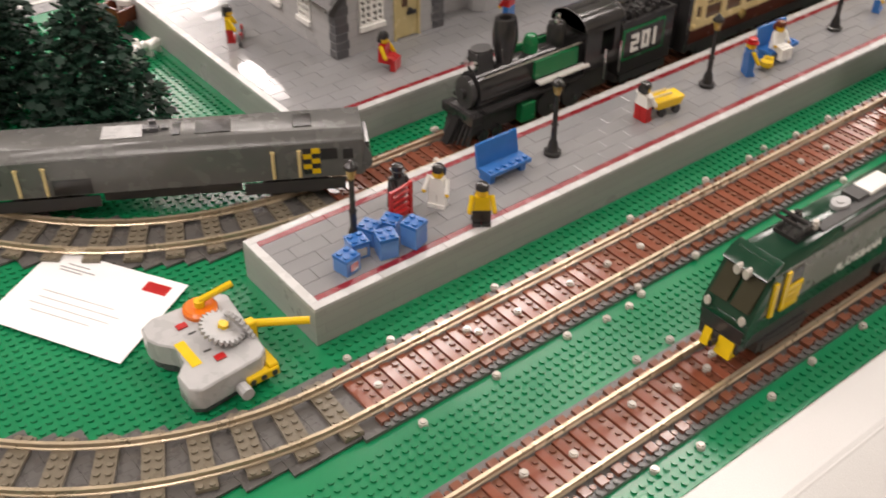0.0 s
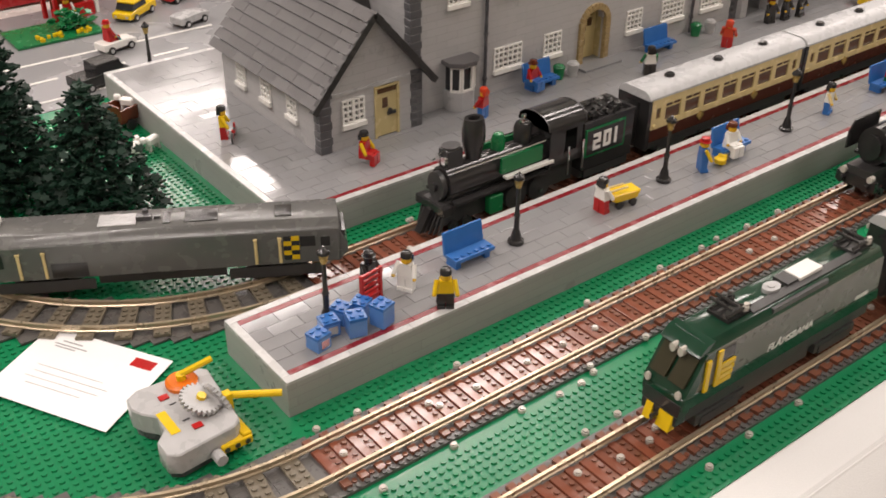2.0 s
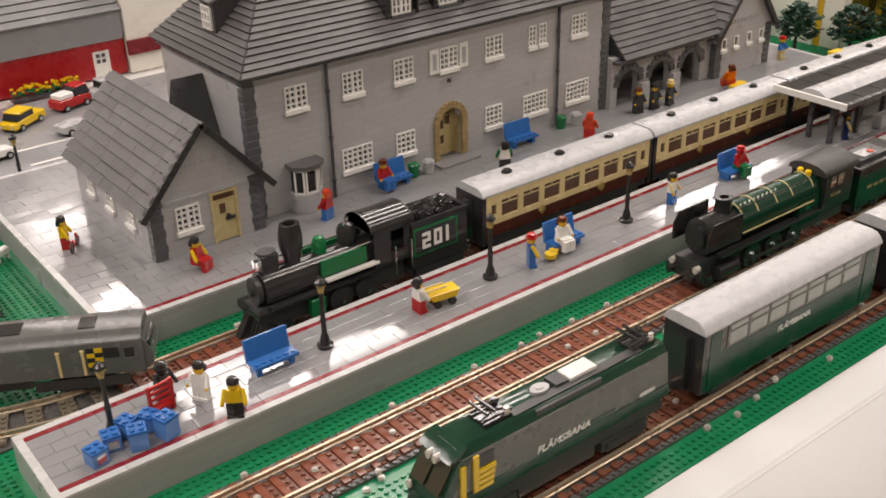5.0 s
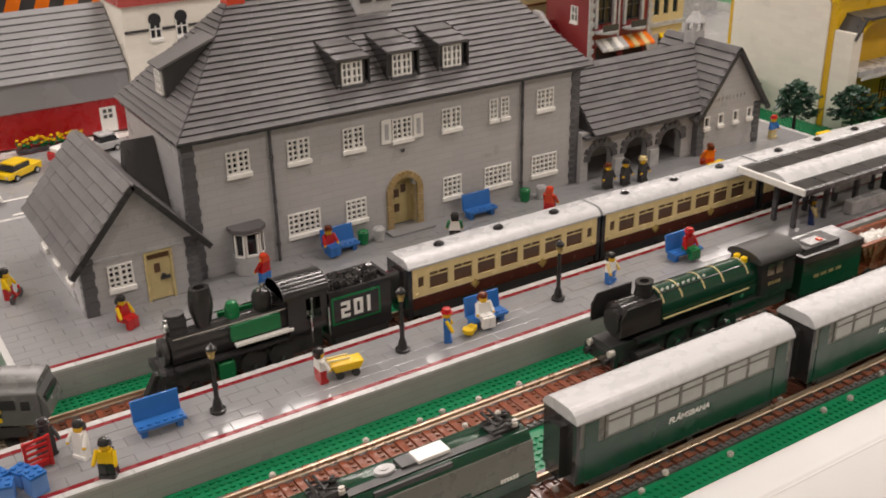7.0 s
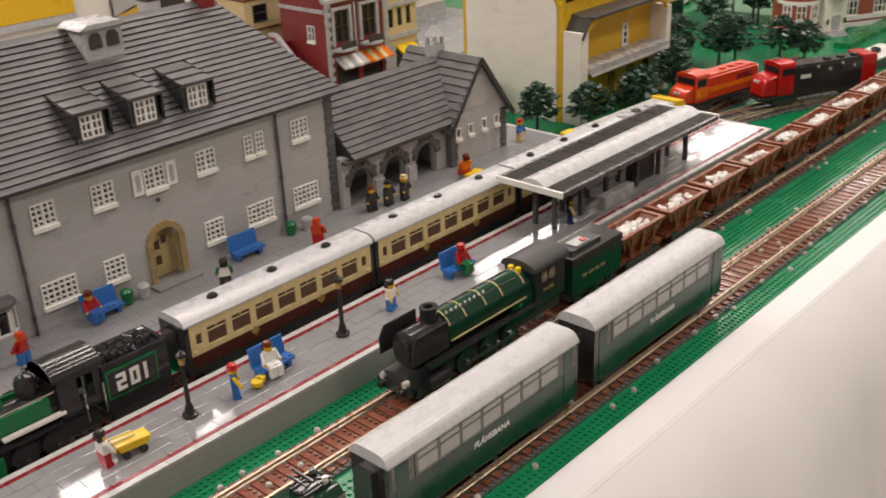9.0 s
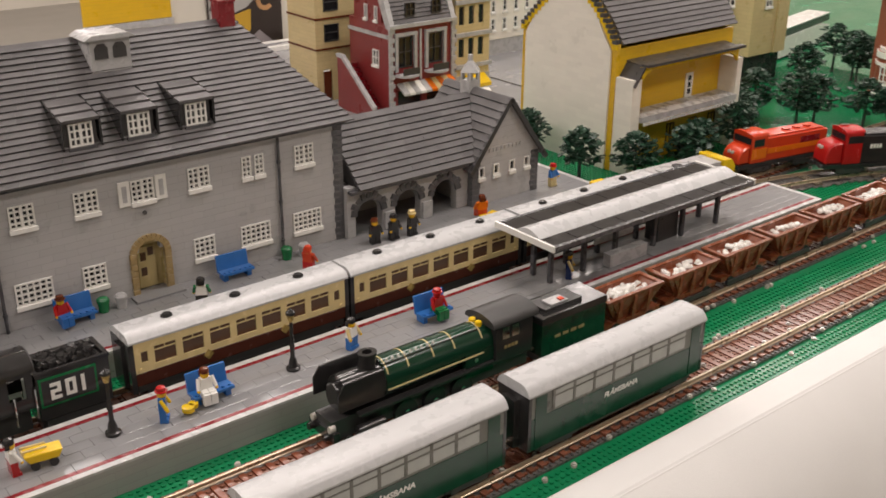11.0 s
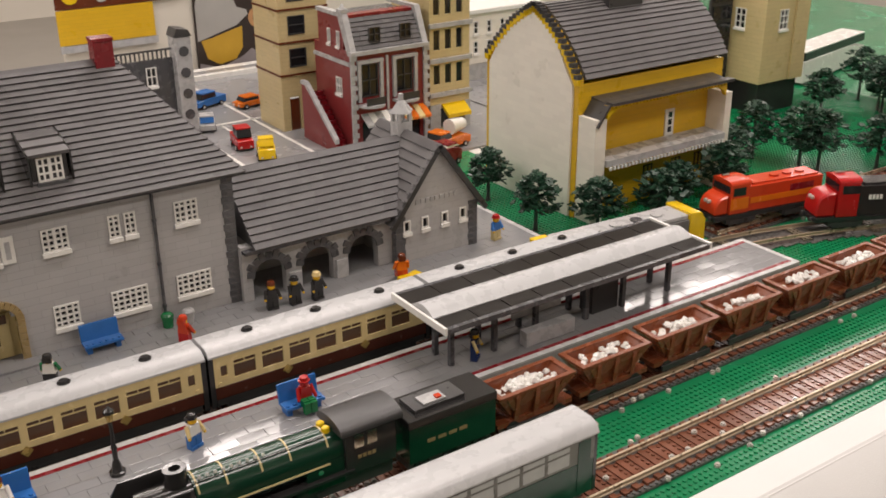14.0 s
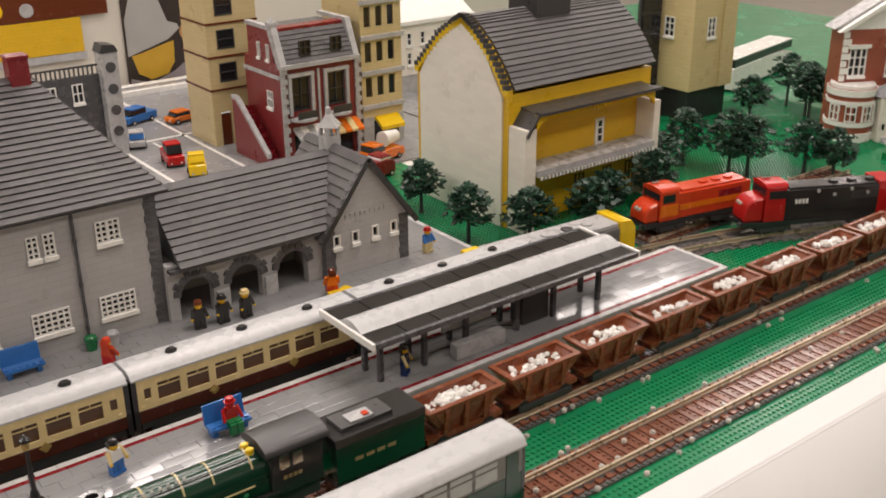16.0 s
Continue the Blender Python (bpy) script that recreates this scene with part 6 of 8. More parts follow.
SEATZ = ZP + 0.0126
figure("toy figure with red legs beside small bicycle", 0.423, 0.95, ZP, 60, RED, YELLOW, YELLOW, SKIN, BLACK)
figure("sitting toy figure in red with black hair", 0.521, 0.797, ZP + 0.009, 30, RED, RED, YELLOW, SKIN, BLACK, sit=True)
figure("toy figure in red with blue legs", 0.705, 0.81, ZP, 200, BLUE, RED, RED, SKIN, REDORANGE)
figure("toy figure in red sitting on bench", 0.809, 0.836, SEATZ, 10, BLUE, RED, RED, SKIN, BROWN, sit=True, hair=False)
figure("toy figure in black and white with camera", 0.975, 0.784, ZP, 150, BLACK, WHITE, GREEN2, SKIN, BLACK)
figure("toy figure in orange and red", 1.142, 0.788, ZP, 120, RED, REDORANGE, REDORANGE, SKIN, REDORANGE)
figure("toy officer figure in black with brown hair", 1.276, 0.816, ZP, -10, BLACK, BLACK, BLACK, SKIN, BROWN)
figure("toy officer figure in black with yellow badge", 1.308, 0.812, ZP, 5, BLACK, BLACK, BLACK, SKIN, BLACK, hair=False)
figure("toy officer figure in black with cream hat", 1.34, 0.808, ZP, 10, BLACK, BLACK, BLACK, SKIN, CREAM, hair=False)
figure("sitting toy figure in orange", 1.466, 0.79, ZP + 0.012, 160, REDORANGE, ORANGE, ORANGE, SKIN, BROWN, sit=True)
figure("toy figure in blue with red cap", 1.668, 0.837, ZP, 10, TAN, BLUE, BLUE, SKIN, RED, hair=False)
figure("toy figure in white with red legs", 0.657, 0.557, ZP, 90, RED, WHITE, WHITE, SKIN, BLACK)
figure("toy figure in blue overalls with red cap", 0.815, 0.556, ZP, 60, BLUE, BLUE, YELLOW, SKIN, RED, hair=False)
figure("toy figure in white sitting on bench", 0.868, 0.561, SEATZ, -5, WHITE, WHITE, WHITE, SKIN, BROWN, sit=True)
figure("toy figure in white with blue legs", 1.064, 0.565, ZP, 20, BLUE, WHITE, CREAM, SKIN, BLACK)
figure("toy figure in red helmet sitting on bench", 1.194, 0.562, SEATZ, 0, GREEN2, RED, RED, RED, RED, sit=True, hair=False)
figure("black caped toy figure behind red handcart", 0.382, 0.583, ZP, 20, BLACK, BLACK, BLACK, BLACK, BLACK, hair=False, cape=BLACK)
figure("toy figure in white with black hair", 0.409, 0.562, ZP, 300, WHITE, WHITE, WHITE, SKIN, BLACK)
figure("toy figure in yellow with long black hair", 0.421, 0.5185, ZP, -35, BLACK, YELLOW, YELLOW, SKIN, BLACK, cape=BLACK)
figure("toy figure in dark blue under the canopy", 1.418, 0.548, ZP, 40, DKBLUE, DKBLUE, TAN, SKIN, BLACK)

# things beside the figures
for k, (x, y, w_, h_, rz) in enumerate(((0.297, 0.535, 0.0155, 0.0125, 12), (0.315, 0.547, 0.0155, 0.0125, -8), (0.333, 0.556, 0.0155, 0.0135, 25), (0.334, 0.533, 0.016, 0.017, -16), (0.352, 0.552, 0.015, 0.0135, 30), (0.36, 0.531, 0.016, 0.019, 18))):
    bx = thing("blue_box", "pale blue toy luggage box" if k else "pale blue toy luggage box with silver label", "box", x, y, ZP, rz, group="luggage boxes")
    part("body", Shape().mid(0, 0, 0, w_, w_, h_), material("pale_blue_box_plastic_%d" % k, (0.1, 0.24, 0.55), 0.2), bx, bevel=0.0005)
    part("lid", studs(Shape().mid(0, 0, h_ + 0.0001, w_ + 0.0004, w_ + 0.0004, 0.0028), [-0.004, 0.004], [-0.004, 0.004], h_ + 0.0029), BLUE, bx)
    if k in (0, 1):
        part("label_plate", Shape().box(-0.004, -w_ / 2 - 0.0007, 0.003, 0.005, -w_ / 2 - 0.0001, 0.011), CHROME, bx)
hc = thing("handcart", "red toy handcart with ladder frame", "cart", 0.37, 0.566, ZP, 10)
part("bed", Shape().box(-0.012, -0.003, 0.002, 0.012, 0.004, 0.006), RED, hc)
for s in (-1, 1):
    part("side_rail", Shape().box(s * 0.0115 - 0.0015, -0.0045, 0.001, s * 0.0115 + 0.0015, -0.0015, 0.034), RED, hc)
for k in range(5):
    part("rung", Shape().box(-0.01, -0.0042, 0.006 + 0.0062 * k, 0.01, -0.0018, 0.0085 + 0.0062 * k), RED, hc)
pc = thing("push_cart", "yellow toy push cart with black wheels", "cart", 0.686, 0.556, ZP, -8)
part("tray", Shape().extrude([(-0.014, 0.008), (0.014, 0.008), (0.019, 0.017), (-0.019, 0.017)], "y", -0.009, 0.009), YELLOW, pc, bevel=0.0008)
part("handle", Shape().cyl((-0.004, 0.021), "x", -0.02, 0.004, 0.0012, 6).cyl((0.004, 0.021), "x", -0.02, 0.004, 0.0012, 6).cyl((-0.019, 0.019), "y", -0.006, 0.006, 0.0012, 6), CREAM, pc)
for x in (-0.009, 0.009):
    for s in (-1, 1):
        part("wheel", Shape().cyl((x, 0.0045), "y", s * 0.008 - 0.002, s * 0.008 + 0.002, 0.0045, 12), BLACK, pc)
gt = thing("guitar", "yellow toy guitar shape", "guitar", 0.841, 0.551, ZP, 25)
part("body", Shape().cyl((0, 0.0), "z", 0.004, 0.009, 0.007, 12).cyl((0.009, 0.0), "z", 0.004, 0.009, 0.0055, 12), YELLOW, gt)
part("stand", Shape().mid(0.004, 0, 0, 0.006, 0.006, 0.0038), YELLOW, gt)
by = thing("bicycle", "small red toy bicycle", "bicycle", 0.43, 0.938, ZP, 55)
for x in (-0.011, 0.011):
    part("wheel", Shape().cyl((x, 0.0065), "y", -0.001, 0.001, 0.0065, 14), BLACKM, by)
part("frame", Shape().box(-0.011, -0.0012, 0.006, 0.011, 0.0012, 0.0085).box(0.008, -0.0012, 0.0086, 0.0105, 0.0012, 0.017).box(-0.006, -0.0012, 0.0086, -0.0035, 0.0012, 0.014), RED, by)
ys = thing("yellow_scooter", "yellow toy scooter on the platform", "scooter", 1.471, 0.778, ZP, 15)
part("body", Shape().extrude([(-0.018, 0.004), (0.018, 0.004), (0.02, 0.012), (0.004, 0.011), (-0.018, 0.014)], "y", -0.008, 0.008), YELLOW, ys, bevel=0.001)
for x in (-0.011, 0.012):
    part("wheel", Shape().cyl((x, 0.004), "y", -0.006, 0.006, 0.004, 10), BLACK, ys)
for x, y, mm, lab in ((0.866, 0.846, GREEN2, "bright green toy waste bin"), (0.889, 0.843, LTGREY, "grey toy waste bin"), (1.141, 0.846, GREEN2, "bright green toy waste bin"), (1.168, 0.842, LTGREY, "grey toy waste bin")):
    wb = thing("waste_bin", lab, "bin", x, y, ZP, group="waste bins")
    part("body", Shape().lathe((0, 0), [(0.0065, 0), (0.008, 0.014), (0.0085, 0.0145), (0.0085, 0.017)], 12), mm, wb)
    part("lid", Shape().lathe((0, 0), [(0.0078, 0.0172), (0.006, 0.0195), (0.002, 0.0205)], 12), mm, wb)

# ---- controller, paper, figures on the grass at the platform's end ----
paper = thing("paper_sheet", "white printed sheet of paper lying on the studs", "paper", 0.1295, 0.664, 0.0036, 0)
cs_ = [(0.137, 0.748), (0.056, 0.695), (0.12, 0.58), (0.204, 0.633)]
pv = [(a - 0.1295, b - 0.664) for a, b in cs_]
part("sheet", Shape().extrude(pv, "z", 0.0, 0.0004), PAPER, paper)
ux, uy = Vector((pv[3][0] - pv[2][0], pv[3][1] - pv[2][1])), Vector((pv[0][0] - pv[3][0], pv[0][1] - pv[3][1]))


def ink(u0, v0, u1, v1, mat):
    """A bar on the sheet, in shares of its two edges."""
    q = [Vector(pv[2]) + ux * u + uy * v for u, v in ((u0, v0), (u1, v0), (u1, v1), (u0, v1))]
    part("printed_bar", Shape().extrude([tuple(p) for p in q], "z", 0.0005, 0.0006), mat, paper)


# the heading and the lines of text run along the sheet's long edge
for a, v0, v1 in ((0.87, 0.66, 0.82), (0.82, 0.6, 0.86), (0.785, 0.68, 0.84)):
    ink(a - 0.014, v0, a, v1, INK)
for k, (v0, v1) in enumerate(((0.3, 0.82), (0.22, 0.8), (0.25, 0.83), (0.35, 0.78))):
    ink(0.5 - 0.08 * k, v0, 0.508 - 0.08 * k, v1, LTGREY)
ink(0.8, 0.08, 0.92, 0.25, RED)

ct = thing("speed_controller", "grey toy train controller with yellow cranks", "controller", 0.172, 0.54, 0.0018, 0)
body = [(0.141, 0.58), (0.152, 0.586), (0.206, 0.583), (0.212, 0.577), (0.204, 0.505), (0.197, 0.499), (0.147, 0.494), (0.139, 0.5), (0.139, 0.517), (0.15, 0.528), (0.152, 0.545), (0.143, 0.556), (0.139, 0.566)]
bp_ = [(x - 0.172, y - 0.54) for x, y in body]
part("body", Shape().extrude(bp_, "z", 0.006, 0.026), LTGREY, ct, "pale grey waisted housing", bevel=0.0012)
part("foot", Shape().extrude([(x * 0.93, y * 0.93) for x, y in bp_], "z", 0.0, 0.0058), DARK, ct)
dial = part("dial", Shape().lathe((0.014, 0.031), [(0.0135, 0.0262), (0.0135, 0.0295), (0.011, 0.0315)], 20), ORANGE, ct, "orange turning knob")
part("dial_lever", Shape().cyl((0.014, 0.031), "z", 0.0316, 0.0365, 0.0042, 10).add(Shape().cyl((0, 0.0), "x", 0, 0.028, 0.0028, 8), Matrix.Translation((0.014, 0.031, 0.036)) @ Euler((0, -0.2, -0.1)).to_matrix().to_4x4()), YELLOW, dial)
tooth = [(q * math.cos(2 * math.pi * (k + d) / 24), q * math.sin(2 * math.pi * (k + d) / 24)) for k in range(24) for q, d in ((0.0148, -0.34), (0.0174, -0.16), (0.0174, 0.16), (0.0148, 0.34))]
wheelg = Shape().extrude(tooth, "z", -0.0018, 0.0018)
g1 = Shape().add(wheelg, Matrix.Translation((0.014, -0.005, 0.034)) @ Euler((0.2, 0.25, 0)).to_matrix().to_4x4())
gear = part("gear_wheel", g1, LTGREY, ct, "pale grey gear wheel")
part("gear_hub", Shape().add(Shape().cyl((0, 0), "z", 0.0018, 0.005, 0.004, 8), Matrix.Translation((0.014, -0.005, 0.034)) @ Euler((0.2, 0.25, 0)).to_matrix().to_4x4()), YELLOW, gear)
part("gear_post", Shape().cyl((0.014, -0.005), "z", 0.0262, 0.033, 0.004, 8), DARK, ct)
g2 = Shape().add(wheelg, Matrix.Translation((0.028, -0.006, 0.026)) @ Euler((0.2, 1.3, 0.4)).to_matrix().to_4x4())
part("gear_wheel", g2, LTGREY, ct, "pale grey gear wheel")
crank = part("crank_beam", Shape().box(0.03, -0.016, 0.01, 0.037, -0.008, 0.036).box(0.01, -0.046, 0.006, 0.0365, -0.038, 0.0135).add(Shape().box(-0.004, -0.018, -0.004, 0.004, 0.018, 0.004), Matrix.Translation((0.033, -0.026, 0.012))), YELLOW, ct, "yellow studded liftarm crank", bevel=0.0008)
for q in range(3):
    part("pin_hole", Shape().cyl((0.014 + 0.009 * q, 0.0098), "y", -0.0466, -0.0461, 0.0024, 10), BLACKM, crank)
part("crank_handle", Shape().add(Shape().cyl((0, 0), "x", 0, 0.042, 0.0032, 10), Matrix.Translation((0.036, -0.012, 0.032)) @ Euler((0, 0.02, -0.55)).to_matrix().to_4x4()), YELLOW, ct, "yellow round handle")
part("warning_label", Shape().box(-0.02, -0.022, 0.0262, -0.012, 0.008, 0.0265), YELLOW, ct, "yellow sticker")
for x, y in ((-0.006, 0.023), (0.001, -0.024)):
    part("red_button", Shape().mid(x, y, 0.0262, 0.008, 0.006, 0.0012), RED, ct)
for x, y in ((-0.003, 0.012), (-0.003, -0.012)):
    part("dark_mark", Shape().mid(x, y, 0.0262, 0.006, 0.0015, 0.0004), BLACKM, ct)
part("cable_plug", Shape().cyl((0.005, 0.01), "y", -0.055, -0.045, 0.005, 10), LTGREY, ct)


# ---- trees ----
def leaf_clump(sh, c, r, rnd):
    n = 6
    a0 = rnd.uniform(0, 1)
    m = Matrix.Translation(c) @ Euler((rnd.uniform(-0.6, 0.6), rnd.uniform(-0.6, 0.6), a0)).to_matrix().to_4x4()
    vs = []
    for k in range(2 * n):
        q = r * (1.0 if k % 2 else 0.55) * rnd.uniform(0.8, 1.15)
        vs.append((q * math.cos(math.pi * k / n), q * math.sin(math.pi * k / n)))
    sh.add(Shape().extrude(vs, "z", -0.0009, 0.0011), m)


def round_tree(x, y, h, r, seed, label="dark green toy tree with round leafy crown"):
    rnd = random.Random(seed)
    t = thing("tree", label, "tree", x, y, 0.0, group="round trees")
    tr = Shape().lathe((0, 0), [(0.0055, 0), (0.0035, 0.006), (0.0028, h * 0.4), (0.0022, h * 0.7)], 8)
    for k in range(5):
        a = rnd.uniform(0, 6.28)
        tr.add(Shape().cyl((0, 0), "z", 0, r * 0.8, 0.0014, 5, 0.0008), Matrix.Translation((0, 0, h * (0.4 + 0.07 * k))) @ Euler((0, 0.95, a)).to_matrix().to_4x4())
    part("trunk", tr, BLACKM, t)
    cr = Shape()
    for k in range(190):
        u = rnd.random()
        a = rnd.uniform(0, 6.283)
        zz = h * (0.36 + 0.62 * u)
        prof = math.sin(math.pi * min(1, 0.18 + 0.82 * u)) ** 0.6
        q = r * prof * rnd.uniform(0.45, 1.05) * (1 + 0.18 * math.sin(3 * a + seed))
        leaf_clump(cr, (q * math.cos(a), q * math.sin(a), zz), rnd.uniform(0.006, 0.0095), rnd)
    part("crown", cr, LEAF2, t)


def conifer(x, y, h, r, seed):
    rnd = random.Random(seed)
    t = thing("conifer", "dark green toy spruce tree with dense branches", "tree", x, y, 0.0, group="spruce trees")
    part("trunk", Shape().lathe((0, 0), [(0.01, 0), (0.008, h * 0.3), (0.003, h * 0.95)], 8), BLACKM, t)
    cr = Shape()
    tiers = int(h / 0.0105)
    for k in range(tiers):
        u = k / (tiers - 1)
        rr = r * (1 - u) ** 0.75 * (1.0 if k % 2 else 0.86) + 0.008
        zz = 0.012 + (h - 0.012) * u
        n = max(8, int(rr * 520))
        for i in range(n):
            a = 2 * math.pi * (i + rnd.random() * 0.6) / n
            for f in (1.0, 0.72, 0.42):
                if f < 0.9 and rnd.random() < 0.3:
                    continue
                q = rr * f * rnd.uniform(0.88, 1.08)
                leaf_clump(cr, (q * math.cos(a), q * math.sin(a), zz - 0.1 * q * f + rnd.uniform(-0.004, 0.004)), rnd.uniform(0.005, 0.0085), rnd)
    part("crown", cr, LEAF, t)


conifer(0.258, 0.93, 0.147, 0.066, 3)
conifer(0.192, 1.02, 0.215, 0.055, 4)
for k, (x, y, h, r) in enumerate(((1.82, 1.06, 0.1, 0.036), (1.797, 0.896, 0.105, 0.038), (1.875, 0.83, 0.098, 0.04), (1.985, 0.8, 0.1, 0.04), (2.168, 0.82, 0.11, 0.042), (2.06, 0.83, 0.09, 0.036), (2.255, 0.89, 0.11, 0.045), (2.395, 0.945, 0.12, 0.045), (2.419, 0.85, 0.135, 0.05), (2.438, 0.82, 0.125, 0.05), (2.538, 0.76, 0.112, 0.046), (2.562, 0.711, 0.1, 0.044), (2.952, 1.096, 0.13, 0.045), (2.91, 1.014, 0.13, 0.045), (2.88, 0.985, 0.13, 0.04), (2.76, 1.06, 0.11, 0.04))):
    round_tree(x, y, h, r, 60 + k)


# ---- toy vehicles and animals ----
def toy_car(label, x, y, rz, body, L=0.062, W=0.026, H=0.012, cab=(0.35, 0.8), cabh=0.011, cabm=None, extra=None, z=0.0005):
    c = thing("toy_car", label, "toy car", x, y, z, rz, group="toy vehicles")
    part("chassis", Shape().box(-L / 2 + 0.003, -W / 2 + 0.003, 0.003, L / 2 - 0.003, W / 2 - 0.003, 0.0058), BLACKM, c)
    part("body", Shape().extrude([(-L / 2, 0.006), (L / 2, 0.006), (L / 2, 0.006 + H * 0.75), (L * 0.2, 0.006 + H), (-L / 2, 0.006 + H)], "y", -W / 2, W / 2), body, c, bevel=0.001)
    x0, x1 = -L / 2 + L * cab[0], -L / 2 + L * cab[1]
    if cabh:
        part("cabin_glass", Shape().extrude([(x0 - 0.001, 0.0062 + H), (x1 + 0.006, 0.0062 + H), (x1, 0.006 + H + cabh), (x0, 0.006 + H + cabh)], "y", -W / 2 + 0.002, W / 2 - 0.002), GLASS if cabm is None else cabm, c)
        part("roof", Shape().box(x0, -W / 2 + 0.0015, 0.0062 + H + cabh, x1, W / 2 - 0.0015, 0.0095 + H + cabh), body, c, bevel=0.0006)
    for wx in (-L * 0.3, L * 0.3):
        for s in (-1, 1):
            w_ = part("wheel", Shape().cyl((wx, 0.006), "y", s * (W / 2 - 0.0005) - 0.0025, s * (W / 2 - 0.0005) + 0.0025, 0.006, 14), BLACK, c)
            part("rim", Shape().cyl((wx, 0.006), "y", s * (W / 2 + 0.0021) - 0.0005, s * (W / 2 + 0.0021) + 0.0005, 0.0032, 10), LTGREY, w_)
    for s in (-1, 1):
        part("headlight", Shape().mid(L / 2, s * W * 0.3, 0.0085, 0.0022, 0.004, 0.0032), CLEAR, c)
    return c


toy_car("black toy car parked on the road", 0.397, 1.275, 12, BLACK, 0.085, 0.034, 0.014)
cv = toy_car("white toy convertible with teal windscreen", 0.466, 1.385, 15, WHITE, 0.058, 0.026, 0.011, cabh=0)
part("windscreen", Shape().extrude([(0.002, 0.0172), (0.004, 0.0172), (-0.004, 0.028), (-0.006, 0.028)], "y", -0.011, 0.011), TEAL, cv)
figure("toy driver figure in red", 0.455, 1.382, 0.019, 105, RED, RED, RED, SKIN, RED, sit=True, hair=False)
toy_car("yellow toy sports car with grey stripes", 0.55, 1.51, 215, YELLOW, 0.078, 0.034, 0.012, cabh=0.009)
toy_car("white toy car trailer", 0.606, 1.425, 20, LTGREY, 0.06, 0.028, 0.012, cabh=0)
tk = toy_car("red toy tractor truck with white load", 0.645, 1.545, 20, RED, 0.07, 0.03, 0.015, cab=(0.55, 0.9), cabh=0.014)
part("load", Shape().box(-0.03, -0.012, 0.0213, 0.0, 0.012, 0.03), WHITE, tk, bevel=0.001)
toy_car("grey toy car parked behind", 0.71, 1.56, 10, LTGREY, 0.065, 0.03, 0.013)
toy_car("metallic blue toy car on road", 1.655, 1.96, 200, BLUE, 0.09, 0.036, 0.017)
toy_car("orange toy sports car", 1.74, 1.9, 190, ORANGE, 0.08, 0.034, 0.012, cabh=0.007)
toy_car("blue and silver toy car", 1.58, 1.78, 250, LTGREY, 0.07, 0.034, 0.015, cabm=BLUE)
toy_car("red toy truck with yellow green cab", 1.588, 1.612, 260, RED, 0.07, 0.034, 0.022, cabh=0.016)
toy_car("yellow toy van on road", 1.596, 1.512, 250, YELLOW, 0.05, 0.034, 0.026, cabh=0.012, cabm=YELLOW)
ml = toy_car("orange toy lorry with white drum", 1.94, 1.36, 15, ORANGE, 0.1, 0.04, 0.02, cab=(0.05, 0.35), cabh=0.012)
part("drum", Shape().cyl((0, 0.043), "x", 0.002, 0.045, 0.017, 14, 0.012), WHITE, ml)
toy_car("red and white toy kiosk wagon", 1.875, 1.28, 10, DKRED, 0.06, 0.04, 0.03, cabh=0.004, cabm=WHITE)
toy_car("long white toy bus on road", 3.12, 1.33, 12, WHITE, 0.36, 0.07, 0.055, cabh=0.02, cab=(0.02, 0.98))
toy_car("yellow and red toy truck far back", 3.42, 1.72, 10, YELLOW, 0.1, 0.04, 0.02)
toy_car("blue toy car far back", 3.25, 1.75, 10, BLUE, 0.14, 0.05, 0.02)

wgn = thing("farm_wagon", "brown toy farm wagon carrying white sheep", "wagon", 0.388, 1.135, 0.0, 20)
WG = 0.034
part("bed", Shape().box(-0.038, -0.017, 0.012, 0.038, 0.017, 0.016), BROWN, wgn)
for s in (-1, 1):
    part("side_board", Shape().box(-0.038, s * 0.0165 - 0.0015, 0.0162, 0.038, s * 0.0165 + 0.0015, 0.03), BROWN, wgn)
    part("end_board", Shape().box(s * 0.0365 - 0.0015, -0.0148, 0.0162, s * 0.0365 + 0.0015, 0.0148, 0.034), BROWN, wgn)
    for x in (-0.024, 0.024):
        part("wheel", Shape().cyl((x, 0.0075), "y", s * 0.0185 - 0.002, s * 0.0185 + 0.002, 0.0075, 14), BLACK, wgn)
part("reflector", Shape().box(-0.0392, -0.003, 0.02, -0.0382, 0.003, 0.0245), YELLOW, wgn)
part("axle", Shape().cyl((-0.024, 0.0075), "y", -0.017, 0.017, 0.002, 6).cyl((0.024, 0.0075), "y", -0.017, 0.017, 0.002, 6), BLACKM, wgn)


def sheep(x, y, z, rz, mat, label):
    s_ = thing("toy_sheep", label, "toy sheep", x, y, z, rz, group="toy sheep")
    part("body", Shape().box(-0.011, -0.005, 0.006, 0.009, 0.005, 0.017), mat, s_, bevel=0.0022)
    part("head", Shape().box(0.0092, -0.0034, 0.012, 0.0175, 0.0034, 0.02), mat, s_, bevel=0.0014)
    for qx in (-0.008, 0.006):
        for qy in (-0.003, 0.003):
            part("leg", Shape().mid(qx, qy, 0, 0.003, 0.0028, 0.0062), mat, s_)


sheep(0.368, 1.04, 0.0018, 200, WHITE, "white toy sheep grazing on the baseplate")
sheep(0.345, 1.034, 0.0018, 60, WHITE, "white toy lamb standing on the baseplate")
sheep(0.38, 1.136, 0.0162, 130, WHITE, "white toy sheep in the wagon")
sheep(0.398, 1.142, 0.0162, 30, WHITE, "white toy sheep in the wagon")

